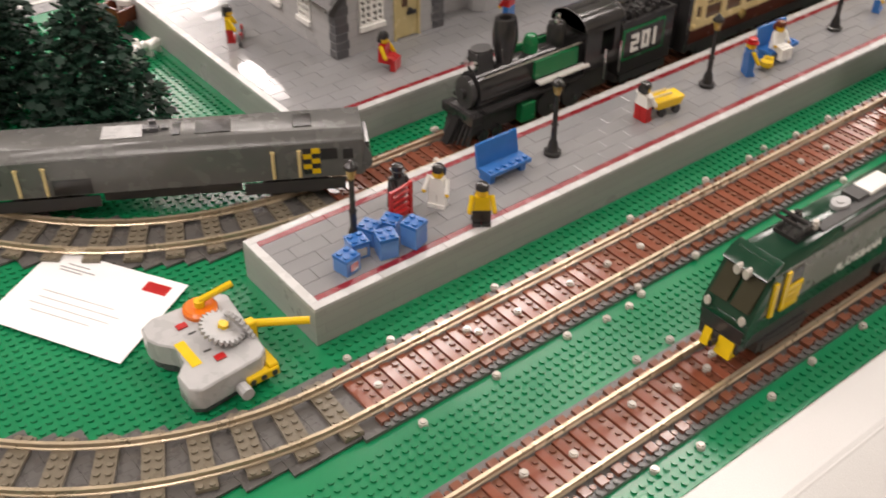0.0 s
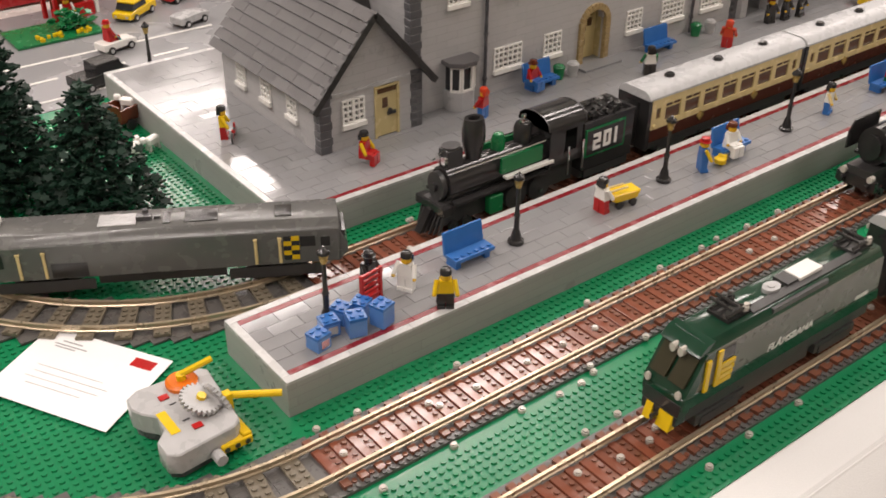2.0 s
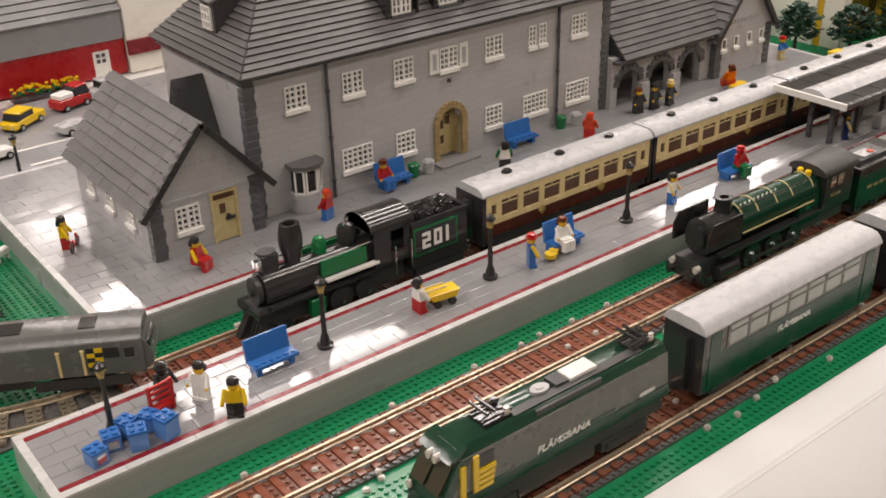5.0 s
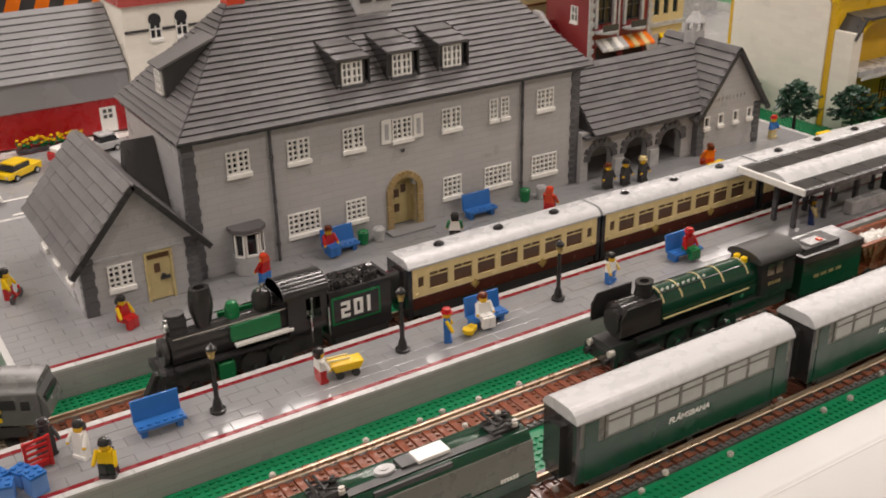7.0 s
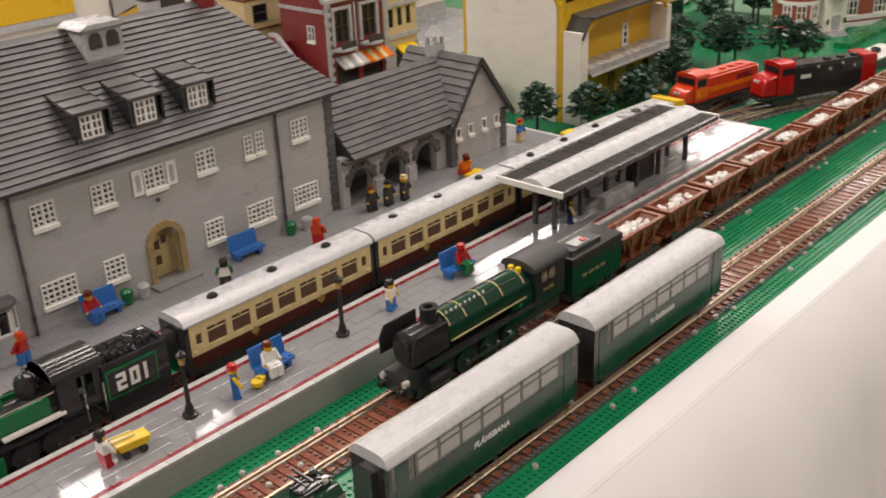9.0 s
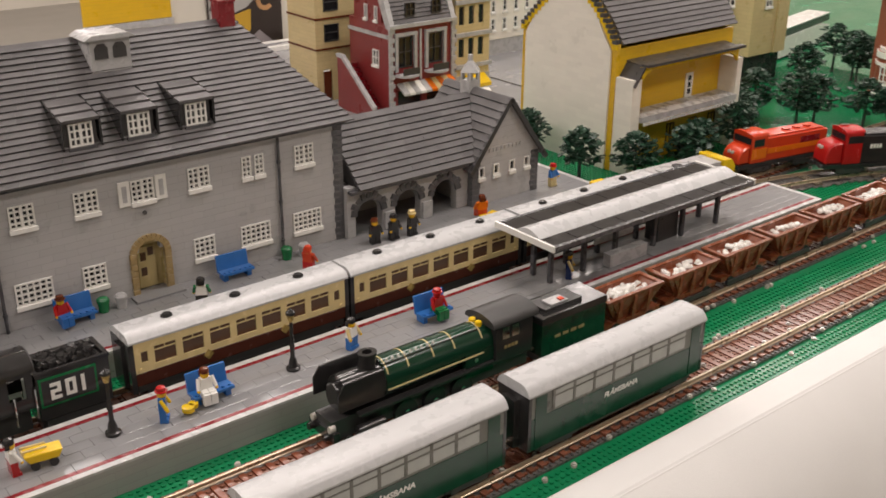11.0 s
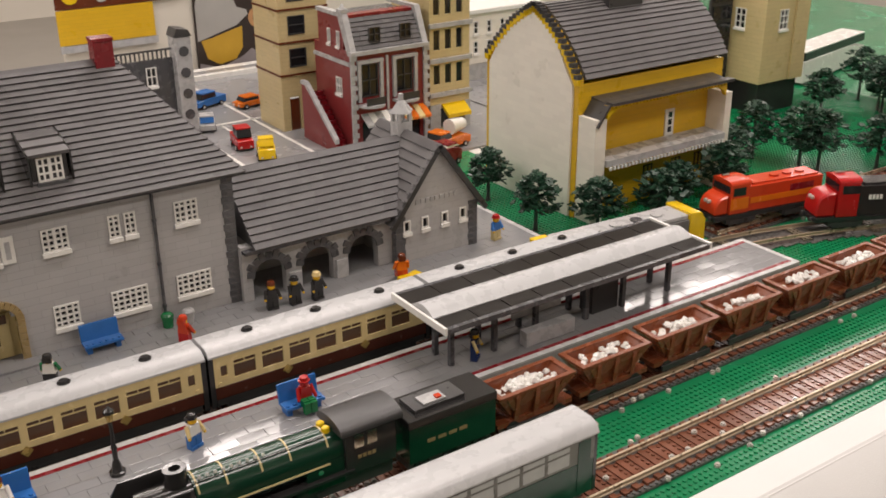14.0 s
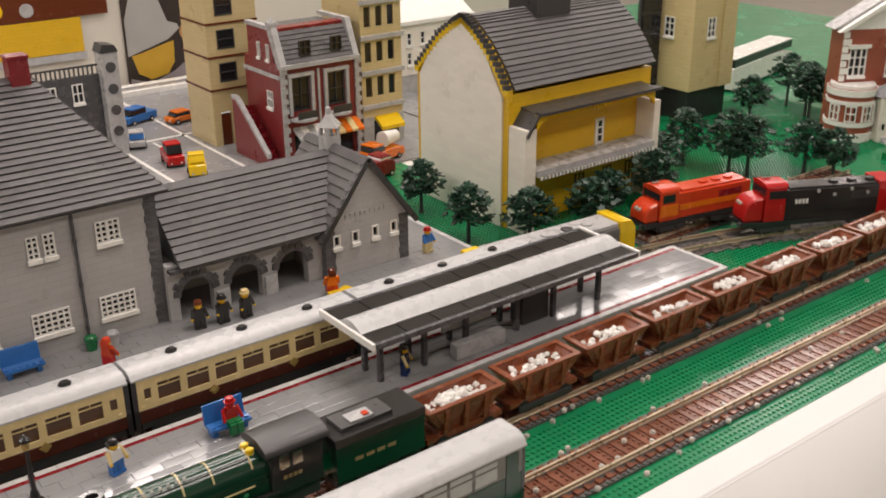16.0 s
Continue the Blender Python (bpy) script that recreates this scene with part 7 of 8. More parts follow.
# ---- left background: stall, garden plot, flowers, barn, white house ----
gp = thing("garden_plot", "green toy garden plot with bushes", "garden", 0.435, 1.508, 0.0013)
part("plate", Shape().box(-0.09, -0.045, 0, 0.045, 0.04, 0.0032), GREEN2, gp)
rg = random.Random(9)
bs = Shape()
for _ in range(70):
    leaf_clump(bs, (rg.gauss(0.01, 0.013), rg.gauss(0, 0.01), rg.uniform(0.006, 0.03)), 0.007, rg)
part("bush", bs, GREEN2, gp, "bright green bush")
fl = Shape()
for _ in range(18):
    fl.cyl((rg.uniform(-0.06, 0.03), rg.uniform(-0.04, -0.02)), "z", 0.0033, 0.008, 0.003, 6)
part("flowers", fl, YELLOW, gp, kind="stuff")
figure("toy gardener figure in red and white", 0.45, 1.535, 0.005, 0, WHITE, RED, WHITE, SKIN, RED, hair=False)
st = thing("market_stall", "red toy stall with white canopy", "stall", 0.468, 1.572, 0.0005, 12)
for sx in (-1, 1):
    for sy in (-1, 1):
        part("post", Shape().mid(sx * 0.036, sy * 0.018, 0, 0.006, 0.006, 0.075), WHITE if sx > 0 else RED, st)
part("counter", Shape().box(-0.042, -0.022, 0.0, 0.03, -0.012, 0.022), RED, st)
part("roof", Shape().box(-0.048, -0.026, 0.0752, 0.046, 0.026, 0.081), WHITE, st, bevel=0.0008)
part("back_panel", Shape().box(-0.03, 0.006, 0.0, 0.03, 0.009, 0.075), BROWN, st)
rcar = toy_car("red toy racing car on the stall roof", 0.468, 1.572, 32, RED, 0.075, 0.034, 0.013, cabh=0.008, z=0.0817)
part("rear_wing", Shape().box(0.03, -0.016, 0.0195, 0.037, 0.016, 0.0245), WHITE, rcar)
bed = thing("flower_bed", "row of yellow toy flowers on green", "flowers", 0.632, 1.638, 0.0005)
part("planter", Shape().box(-0.06, -0.01, 0, 0.062, 0.01, 0.0062), DARK, bed)
stem, fl = Shape(), Shape()
for _ in range(46):
    px_, py_, pz_ = rg.uniform(-0.058, 0.06), rg.uniform(-0.009, 0.009), rg.uniform(0.012, 0.024)
    leaf_clump(stem, (px_, py_, pz_ * 0.7), 0.005, rg)
    fl.cyl((px_, py_), "z", pz_, pz_ + 0.003, 0.0034, 6)
part("foliage", stem, GREEN2, bed, kind="stuff")
part("blossoms", fl, YELLOW, bed, kind="stuff")
barn = thing("red_barn", "long red toy barn with grey slatted roof", "building")
BX0, BX1, BY0, BY1, BZ = -0.1, 0.802, 1.67, 1.9, 0.066
wall(barn, "y", BY0, 0.008, BX0, BX1, 0.0, BZ, [(0.739, 0.0, 0.771, 0.05)], material("red_brick_plastic", (0.36, 0.012, 0.014), 0.28, vary=0.1))
wall(barn, "x", BX1 - 0.008, 0.008, BY0 + 0.008, BY1, 0.0, BZ, [], RED)
bdoor = part("door", Shape().box(0.739, BY0 + 0.001, 0.0, 0.771, BY0 + 0.005, 0.05), WHITE, barn, "white door with small panes")
for i in range(2):
    for j in range(2):
        part("pane", Shape().mid(0.749 + 0.0105 * i, BY0 + 0.0006, 0.027 + 0.0105 * j, 0.007, 0.0008, 0.007), DARK, bdoor)
part("upper_wall", Shape().box(BX0, BY0 - 0.003, BZ + 0.0002, BX1, BY0 + 0.006, 0.118), ROADGREY, barn)
broof = part("roof_core", Shape().extrude([(BY0 - 0.004, 0.1182), (BY1, 0.1182), ((BY0 + BY1) / 2, 0.225)], "x", BX0, BX1), BLACKM, barn)
slope(broof, (BX0, BY0 - 0.008, 0.12), (BX1, BY0 - 0.008, 0.12), (BX1, 1.785, 0.228), (BX0, 1.785, 0.228), 10, ROADGREY)
wh = thing("white_house", "white toy house with red trim and arched windows", "building")
wall(wh, "y", 1.66, 0.008, 0.805, 1.0, 0.0, 0.235, [(0.853, 0.168, 0.877, 0.205), (0.905, 0.168, 0.929, 0.205)], WHITEB)
wall(wh, "x", 0.805, 0.008, 1.6685, 1.8, 0.0, 0.235, [], WHITEB)
for x in (0.865, 0.917):
    window(wh, x, 1.6596, 0.168, 0.0236, 0.037, 2, 2)
    part("window_arch", Shape().cyl((x, 0.205), "y", 1.6575, 1.6595, 0.0125, 12), GLASS, wh)
part("red_band", Shape().box(0.803, 1.654, 0.035, 1.002, 1.6595, 0.062), DKRED, wh)
part("red_cornice", Shape().box(0.8, 1.652, 0.2353, 1.005, 1.8, 0.262), material("coral_roof_plastic", (0.4, 0.07, 0.06), 0.3), wh)
part("roof_deck", Shape().box(0.815, 1.668, 0.2622, 0.995, 1.79, 0.266), DKRED, wh)
for k in range(6):
    part("roof_merlon", Shape().box(0.802 + 0.035 * k, 1.653, 0.2623, 0.82 + 0.035 * k, 1.665, 0.27), WHITEB, wh)
for xa, xb in ((0.805, 0.8515), (0.8785, 0.9035), (0.9305, 0.975)):
    part("black_band", Shape().box(xa, 1.6565, 0.184, xb, 1.6595, 0.189), BLACKM, wh)
hz_ = thing("hazard_board", "black display board with orange stripes", "board", 0.62, 2.05, -0.0045)
part("board", Shape().box(-0.5, 0, 0, 0.4, 0.02, 0.34), BLACKM, hz_)
for k in range(14):
    part("stripe", Shape().extrude([(-0.48 + 0.062 * k, 0.24), (-0.45 + 0.062 * k, 0.24), (-0.43 + 0.062 * k, 0.29), (-0.46 + 0.062 * k, 0.29)], "y", -0.002, -0.0002), ORANGE, hz_)
    part("stripe", Shape().extrude([(-0.46 + 0.062 * k, 0.16), (-0.43 + 0.062 * k, 0.16), (-0.41 + 0.062 * k, 0.21), (-0.44 + 0.062 * k, 0.21)], "y", -0.002, -0.0002), ORANGE, hz_)

# ---- right background ----
yh = thing("yellow_house", "tall yellow toy house with white gable wall", "building")
YX0, YX1, YF, YB = 1.886, 2.234, 0.905, 1.158
prof = [(YF, 0.0), (YF, 0.242), (0.93, 0.277), (0.963, 0.312), (0.998, 0.337), (1.023, 0.351), (1.05, 0.337), (1.088, 0.312), (1.124, 0.277), (YB, 0.242), (YB, 0.0)]
part("gable_wall", Shape().extrude([(y if 0.93 < y < 1.14 else (y + (0.012 if y < 1 else -0.012)), z - (0.012 if z > 0.1 else 0)) for y, z in prof], "x", YX0 - 0.002, YX0 + 0.002), WHITEB, yh, "flat white gable wall")
part("yellow_edge", Shape().extrude(prof, "x", YX0 + 0.0022, YX0 + 0.012), YELLOWB, yh)
for (y0, z0), (y1, z1) in zip(prof[1:9], prof[2:10]):
    steps = 4
    for k in range(steps):
        yy, zz = y0 + (y1 - y0) * (k + 0.5) / steps, z0 + (z1 - z0) * (k + 0.5) / steps
        part("stepped_trim", Shape().mid(YX0 - 0.0005, yy, zz - 0.013, 0.006, 0.0105, 0.0105), YELLOW, yh)
        part("black_trim", Shape().mid(YX0 + 0.0015, yy, zz - 0.0025, 0.0105, 0.0115, 0.0075), BLACKM, yh)
wall(yh, "y", YF, 0.008, YX0 + 0.0125, YX1, 0.0, 0.235, [], YELLOWB)
wall(yh, "x", YX1 - 0.008, 0.008, YF + 0.008, YB, 0.0, 0.235, [], YELLOWB)
for a_, b_ in zip(prof[1:5], prof[2:6]):
    slope(yh, (YX0 + 0.0125, a_[0] - 0.004, a_[1]), (YX1 + 0.004, a_[0] - 0.004, a_[1]), (YX1 + 0.004, b_[0] - 0.004, b_[1]), (YX0 + 0.0125, b_[0] - 0.004, b_[1]), 4, ROOF)
part("roof_core", Shape().extrude(prof[1:10], "x", YX0 + 0.0125, YX1), BLACKM, yh)
part("back_wall", Shape().box(YX0 + 0.0125, YB - 0.008, 0, YX1 - 0.0085, YB, 0.235), YELLOWB, yh)
# porch with balcony
PX0, PX1, PY = 1.912, 2.205, 0.862
for x, w_ in ((PX0 - 0.022, 0.024), (PX1 - 0.004, 0.016)):
    part("porch_pier", Shape().box(x, PY, 0.0, x + w_, YF - 0.0003, 0.183), WHITEB, yh)
part("balcony", Shape().box(PX0 + 0.0022, PY - 0.006, 0.1, PX1 - 0.0045, YF - 0.0003, 0.111), LTGREY, yh, "pale grey balcony slab")
for k in range(33):
    part("dentil", Shape().mid(PX0 + 0.01 + 0.0085 * k, PY - 0.007, 0.094, 0.004, 0.0035, 0.0055), WHITE, yh)
arch = [(PX0 + 0.0022, 0.178), (PX0 + 0.012, 0.189), (PX0 + 0.03, 0.197), (PX1 - 0.03, 0.197), (PX1 - 0.012, 0.189), (PX1 - 0.0045, 0.178)]
part("porch_arch", Shape().extrude(arch + [(PX1 - 0.0045, 0.205), (PX0 + 0.0022, 0.205)], "y", PY, PY + 0.008), YELLOW, yh)
for k in range(36):
    part("porch_tooth", Shape().mid(PX0 + 0.006 + 0.0079 * k, PY - 0.0015, 0.198, 0.005, 0.0028, 0.0065), YELLOW, yh)
part("porch_roof", Shape().extrude([(PY - 0.008, 0.2055), (YF - 0.0003, 0.2055), (YF - 0.0003, 0.2115)], "x", PX0 + 0.004, PX1 + 0.002), BLACKM, yh)
part("porch_roof_edge", Shape().box(PX0 + 0.0035, PY - 0.0115, 0.2056, PX1 + 0.0025, PY + 0.006, 0.2105), BLACKM, yh)
slab(yh, "porch_roof_end", (PX0 - 0.022, PY - 0.004, 0.172), (PX0 - 0.022, YF - 0.0005, 0.172), (PX0 + 0.004, YF - 0.0005, 0.207), (PX0 + 0.004, PY - 0.004, 0.207), 0.004, BLACKM)
wdr = part("balcony_door", Shape().box(2.094, YF - 0.003, 0.1113, 2.115, YF - 0.0002, 0.16), WHITE, yh, "narrow white door")
for j in range(3):
    part("pane", Shape().mid(2.1045, YF - 0.0036, 0.118 + 0.0135 * j, 0.008, 0.0008, 0.01), GLASS, wdr)
for x in (2.06, 2.13, 2.19):
    window(yh, x, YF - 0.0006, 0.02, 0.022, 0.045, 2, 2, mat=WARMGLASS, sill=False)
part("roof_box", Shape().box(2.02, 0.985, 0.325, 2.1, 1.06, 0.37), BLACKM, yh)

rh = thing("red_house", "dark red toy corner house with stair and awnings", "building")
HX0, HX1, HY0, HY1, HT = 1.764, 1.94, 1.446, 1.6, 0.2
hh = [(1.785, 0.112, 1.825, 0.18), (1.868, 0.112, 1.908, 0.18), (1.785, 0.005, 1.85, 0.06), (1.866, 0.005, 1.926, 0.06)]
wall(rh, "y", HY0, 0.008, HX0, HX1, 0.0, HT, hh, REDBRICK)
wall(rh, "x", HX0, 0.008, HY0 + 0.008, HY1, 0.0, HT + 0.008, [(1.486, 0.113, 1.51, 0.148)], REDBRICK)
wall(rh, "x", HX0, 0.008, HY0 + 0.03, HY1 - 0.02, HT + 0.0082, 0.272, [(1.489, 0.212, 1.501, 0.243), (1.527, 0.212, 1.539, 0.243)], REDBRICK, "attic_gable")
for x in (HX0 - 0.003, HX1 - 0.008):
    part("gable_coping", Shape().extrude([(HY0 - 0.008, HT), (HY0 + 0.01, HT), (HY0 + 0.042, 0.268), (HY0 + 0.042, 0.28), (HY0 + 0.026, 0.28)], "x", x, x + 0.013), LTGREY, rh)
    part("gable_coping", Shape().box(x, HY0 + 0.0425, 0.2722, x + 0.013, HY1 - 0.018, 0.28), LTGREY, rh)
part("gable_finial", Shape().mid(HX0 + 0.003, HY0 + 0.034, 0.2803, 0.018, 0.018, 0.008).cyl((HX0 + 0.003, HY0 + 0.034), "z", 0.2883, 0.298, 0.007, 8, 0.002), LTGREY, rh)
part("string_course", Shape().box(HX0 - 0.004, HY0 + 0.004, 0.178, HX0 - 0.0004, HY1, 0.186), LTGREY, rh)
part("ridge_band", Shape().box(HX0 + 0.011, HY0 + 0.034, 0.2682, HX1 - 0.009, HY0 + 0.06, 0.274), DKRED, rh)
wall(rh, "x", HX1 - 0.008, 0.008, HY0 + 0.008, HY1, 0.0, HT, [], REDBRICK)
for x in (1.805, 1.888):
    window(rh, x, HY0 - 0.0004, 0.112, 0.039, 0.067, 2, 2, mat=BLACKM, sill=False)
    for s in (-1, 1):
        part("window_pillar", Shape().box(x + s * 0.026 - 0.0035, HY0 - 0.007, 0.104, x + s * 0.026 + 0.0035, HY0 - 0.0004, 0.182), LTGREY, rh)
    part("window_head", Shape().box(x - 0.03, HY0 - 0.008, 0.1822, x + 0.03, HY0 - 0.0004, 0.189), LTGREY, rh)
    part("balcony", Shape().cyl((x, HY0 - 0.004), "z", 0.094, 0.099, 0.03, 16), LTGREY, rh)
    part("window_rail", Shape().box(x - 0.022, HY0 - 0.026, 0.0993, x + 0.022, HY0 - 0.0235, 0.114), BLACKM, rh)
for y, z in ((1.498, 0.113),):
    window(rh, HX0 - 0.0004, y, z, 0.0236, 0.035, 2, 2, rz=-90)
for y in (1.495, 1.533):
    window(rh, HX0 - 0.0004, y, 0.212, 0.0116, 0.031, 1, 1, rz=-90)
part("shop_glass", Shape().box(1.785, HY0 + 0.004, 0.005, 1.85, HY0 + 0.006, 0.06).box(1.866, HY0 + 0.004, 0.005, 1.926, HY0 + 0.006, 0.06), GLASS, rh)
part("pilaster", Shape().box(1.844, HY0 - 0.004, 0.08, 1.849, HY0 - 0.0004, 0.192), LTGREY, rh)
for x in (HX0 - 0.004, HX1 - 0.006):
    k = 0
    while 0.01 * k < HT - 0.005:
        part("corner_stone", Shape().box(x, HY0 - 0.004 - (0.002 if k % 2 else 0), 0.01 * k, x + 0.01 + (0.004 if k % 2 else 0), HY0 - 0.0005, 0.01 * k + 0.0096), LTGREY, rh)
        k += 1
part("cornice", Shape().box(HX0 - 0.005, HY0 - 0.01, HT, HX1 + 0.005, HY0 + 0.004, HT + 0.008), LTGREY, rh)
slope(rh, (HX0 + 0.008, HY0, HT + 0.008), (HX1 - 0.008, HY0, HT + 0.008), (HX1 - 0.008, HY0 + 0.034, 0.268), (HX0 + 0.008, HY0 + 0.034, 0.268), 7, ROOF, seg=0.02)
part("attic", Shape().box(HX0 + 0.008, HY0 + 0.033, HT, HX1 - 0.008, HY1 - 0.021, 0.268), DARK, rh)
for x in (1.822, 1.895):
    window(rh, x, HY0 + 0.003, 0.221, 0.026, 0.03, 2, 2, mat=BLACKM, sill=False)
for k in range(10):
    x = 1.782 + 0.0155 * k
    mm = WHITE if (k % 2 and k < 5) else (LTGREY if k < 5 else (ORANGE if k % 2 else CREAM))
    part("awning_strip", Shape().extrude([(HY0 - 0.03, 0.06), (HY0 - 0.0005, 0.078), (HY0 - 0.0005, 0.074), (HY0 - 0.03, 0.055)], "x", x, x + 0.0148), mm, rh)
for k in range(12):
    part("stair_step", Shape().box(HX0 - 0.03, 1.47 + 0.009 * k, 0.0, HX0 - 0.001, 1.479 + 0.009 * k, 0.011 + 0.0085 * k), DKRED, rh)
part("stair_wall", Shape().extrude([(1.46, 0.0), (1.6, 0.0), (1.6, 0.118), (1.58, 0.118), (1.46, 0.02)], "x", HX0 - 0.036, HX0 - 0.0305), REDBRICK, rh)
part("stair_rail", Shape().extrude([(1.458, 0.02), (1.582, 0.118), (1.602, 0.118), (1.602, 0.126), (1.58, 0.126), (1.458, 0.03)], "x", HX0 - 0.038, HX0 - 0.0285), LTGREY, rh)

tt = thing("tan_tower", "tall tan toy tower house with dark bands", "building")
TX0, TX1, TY0, TY1 = 1.71, 1.828, 1.66, 1.78
wall(tt, "y", TY0, 0.008, TX0, TX1, 0.0, 0.34, [(1.733, 0.14, 1.773, 0.18), (1.733, 0.21, 1.773, 0.25), (1.733, 0.28, 1.773, 0.32), (1.728, 0.0, 1.753, 0.075)], TANB)
wall(tt, "x", TX0, 0.008, TY0 + 0.008, TY1, 0.0, 0.34, [], TANB)
wall(tt, "x", TX1 - 0.008, 0.008, TY0 + 0.008, TY1, 0.0, 0.34, [], TANB)
part("roof", Shape().box(TX0 + 0.001, TY0 + 0.009, 0.33, TX1 - 0.009, TY1, 0.338), DARK, tt)
for z in (0.14, 0.21, 0.28):
    window(tt, 1.753, TY0 - 0.0004, z, 0.0396, 0.04, 1, 2, mat=BLACKM, sill=False)
    for band in (Shape().box(TX0 - 0.002, TY0 - 0.003, z - 0.018, TX1 + 0.002, TY0 - 0.0003, z - 0.014), Shape().box(TX0 - 0.003, TY0, z - 0.018, TX0 - 0.0003, TY1, z - 0.014)):
        part("dark_band", band, BROWN, tt)
part("door", Shape().box(1.73, TY0 + 0.002, 0.0, 1.751, TY0 + 0.005, 0.07), BROWN, tt)
tb = Shape()
for _ in range(40):
    leaf_clump(tb, (rg.gauss(0, 0.009), rg.gauss(0, 0.009), rg.uniform(0.006, 0.035)), 0.008, rg)
solid("bush", tb, GREEN2, "bright green toy bush by the tower", "bush", 1.79, 1.635, 0.0)

t2h = thing("tan_house", "tan toy shop house with arched windows", "building")
SX0, SX1, SY0, SY1 = 1.968, 2.072, 1.47, 1.62
wins = [(SX0 + 0.01 + 0.0295 * i, 0.104 + 0.0745 * j) for i in range(3) for j in range(3)]
wall(t2h, "y", SY0, 0.008, SX0, SX1, 0.0, 0.34, [(x, z, x + 0.016, z + 0.042) for x, z in wins] + [(1.995, 0.005, 2.058, 0.05)], TANB)
wall(t2h, "x", SX1 - 0.008, 0.008, SY0 + 0.008, SY1, 0.0, 0.34, [], TANB)
wall(t2h, "x", SX0, 0.008, SY0 + 0.008, SY1, 0.0, 0.34, [], TANB)
for x, z in wins:
    part("window", Shape().box(x, SY0 + 0.004, z, x + 0.016, SY0 + 0.006, z + 0.042), GLASS, t2h)
for z in (0.078, 0.152, 0.227, 0.301):
    part("cornice", Shape().box(SX0 - 0.003, SY0 - 0.007, z, SX1 + 0.003, SY0 - 0.0003, z + 0.009), LTGREY, t2h)
for xa, xb in ((SX0 - 0.001, 1.994), (2.0585, SX1 + 0.001)):
    part("shop_pier", Shape().box(xa, SY0 - 0.0028, 0.0, xb, SY0 - 0.0003, 0.06), LTGREY, t2h)
part("shop_glass", Shape().box(1.995, SY0 + 0.004, 0.005, 2.058, SY0 + 0.006, 0.05), GLASS, t2h)
part("awning", Shape().extrude([(SY0 - 0.028, 0.042), (SY0 - 0.0005, 0.06), (SY0 - 0.0005, 0.054), (SY0 - 0.028, 0.034)], "x", 1.998, 2.058), YELLOW, t2h, "yellow awning")

wt = thing("white_town_house", "white toy town house with small windows", "building", 0, 0, 0.0043)
wx = [(2.265 + 0.042 * i, z) for i in range(6) for z in (0.068, 0.118)]
wall(wt, "y", 1.78, 0.008, 2.2, 2.52, 0.042, 0.17, [(x, z, x + 0.015, z + 0.032) for x, z in wx], WHITEB)
for x, z in wx:
    window(wt, x + 0.0075, 1.7796, z, 0.0148, 0.032, 1, 2)
wall(wt, "x", 2.2, 0.008, 1.7885, 1.95, 0.0, 0.17, [], WHITEB)
part("ground_storey", Shape().box(2.2085, 1.782, 0.0, 2.52, 1.95, 0.0418), LTGREY, wt)
part("cornice", Shape().box(2.194, 1.772, 0.1702, 2.526, 1.955, 0.18), WHITE, wt, bevel=0.0006)
part("roof", Shape().extrude([(1.776, 0.1803), (1.953, 0.1803), (1.93, 0.235), (1.87, 0.235)], "x", 2.2, 2.52), WHITE, wt, "pale smooth roof")

ch_ = thing("tan_church_tower", "tan toy tower block on black base", "building", 2.712, 1.232, 0.0, 0)
part("base", Shape().box(-0.062, -0.078, 0.0, 0.07, 0.06, 0.072), BLACK, ch_)
for ax, d0, d1, at in (("y", -0.068, 0.076, -0.084), ("x", -0.076, 0.06, -0.068)):
    wall(ch_, ax, at, 0.008, d0 + (0.0 if ax == "y" else 0.0003), d1, 0.0722, 0.36, [(-0.02, 0.19, 0.008, 0.235)] if ax == "y" else [(-0.03, 0.19, 0.0, 0.235)], TANB)
part("corner_pier", Shape().box(0.03, -0.09, 0.0723, 0.0755, -0.0843, 0.36), TANB, ch_)
part("core", Shape().box(-0.058, -0.074, 0.0722, 0.074, 0.06, 0.355), TAN, ch_)
window(ch_, -0.006, -0.0843, 0.19, 0.0276, 0.045, 2, 3)
window(ch_, -0.0683, -0.015, 0.19, 0.0296, 0.045, 2, 3, rz=-90)
wall(ch_, "y", 0.01, 0.008, -0.14, -0.0705, 0.0, 0.32, [], BLACKM)
for k in range(7):
    part("glass_strip", Shape().box(-0.135, 0.006, 0.05 + 0.04 * k, -0.075, 0.0097, 0.08 + 0.04 * k), GLASS, ch_)

vl = thing("brick_villa", "red brick and white toy villa with bow bay and porch", "building", 2.842, 0.85, 0.0, -30)
BRICKRED = brickwork("red_brown_brick_plastic", (0.3, 0.08, 0.045))
wall(vl, "y", 0.0, 0.01, -0.045, 0.36, 0.0, 0.235, [(-0.03 + 0.085 * k, 0.135, 0.01 + 0.085 * k, 0.195) for k in range(4)] + [(0.13, 0.03, 0.17, 0.085), (0.22, 0.03, 0.26, 0.085)], BRICKRED)
wall(vl, "x", -0.045, 0.01, 0.0105, 0.06, 0.0, 0.235, [], BRICKRED)
for k in range(4):
    window(vl, -0.01 + 0.085 * k, -0.0005, 0.135, 0.0395, 0.06, 3, 3)
    part("window_head", Shape().box(-0.036 + 0.085 * k, -0.005, 0.1955, 0.016 + 0.085 * k, -0.0004, 0.203), WHITE, vl)
for x in (0.15, 0.24):
    window(vl, x, -0.0005, 0.03, 0.0395, 0.055, 3, 3)
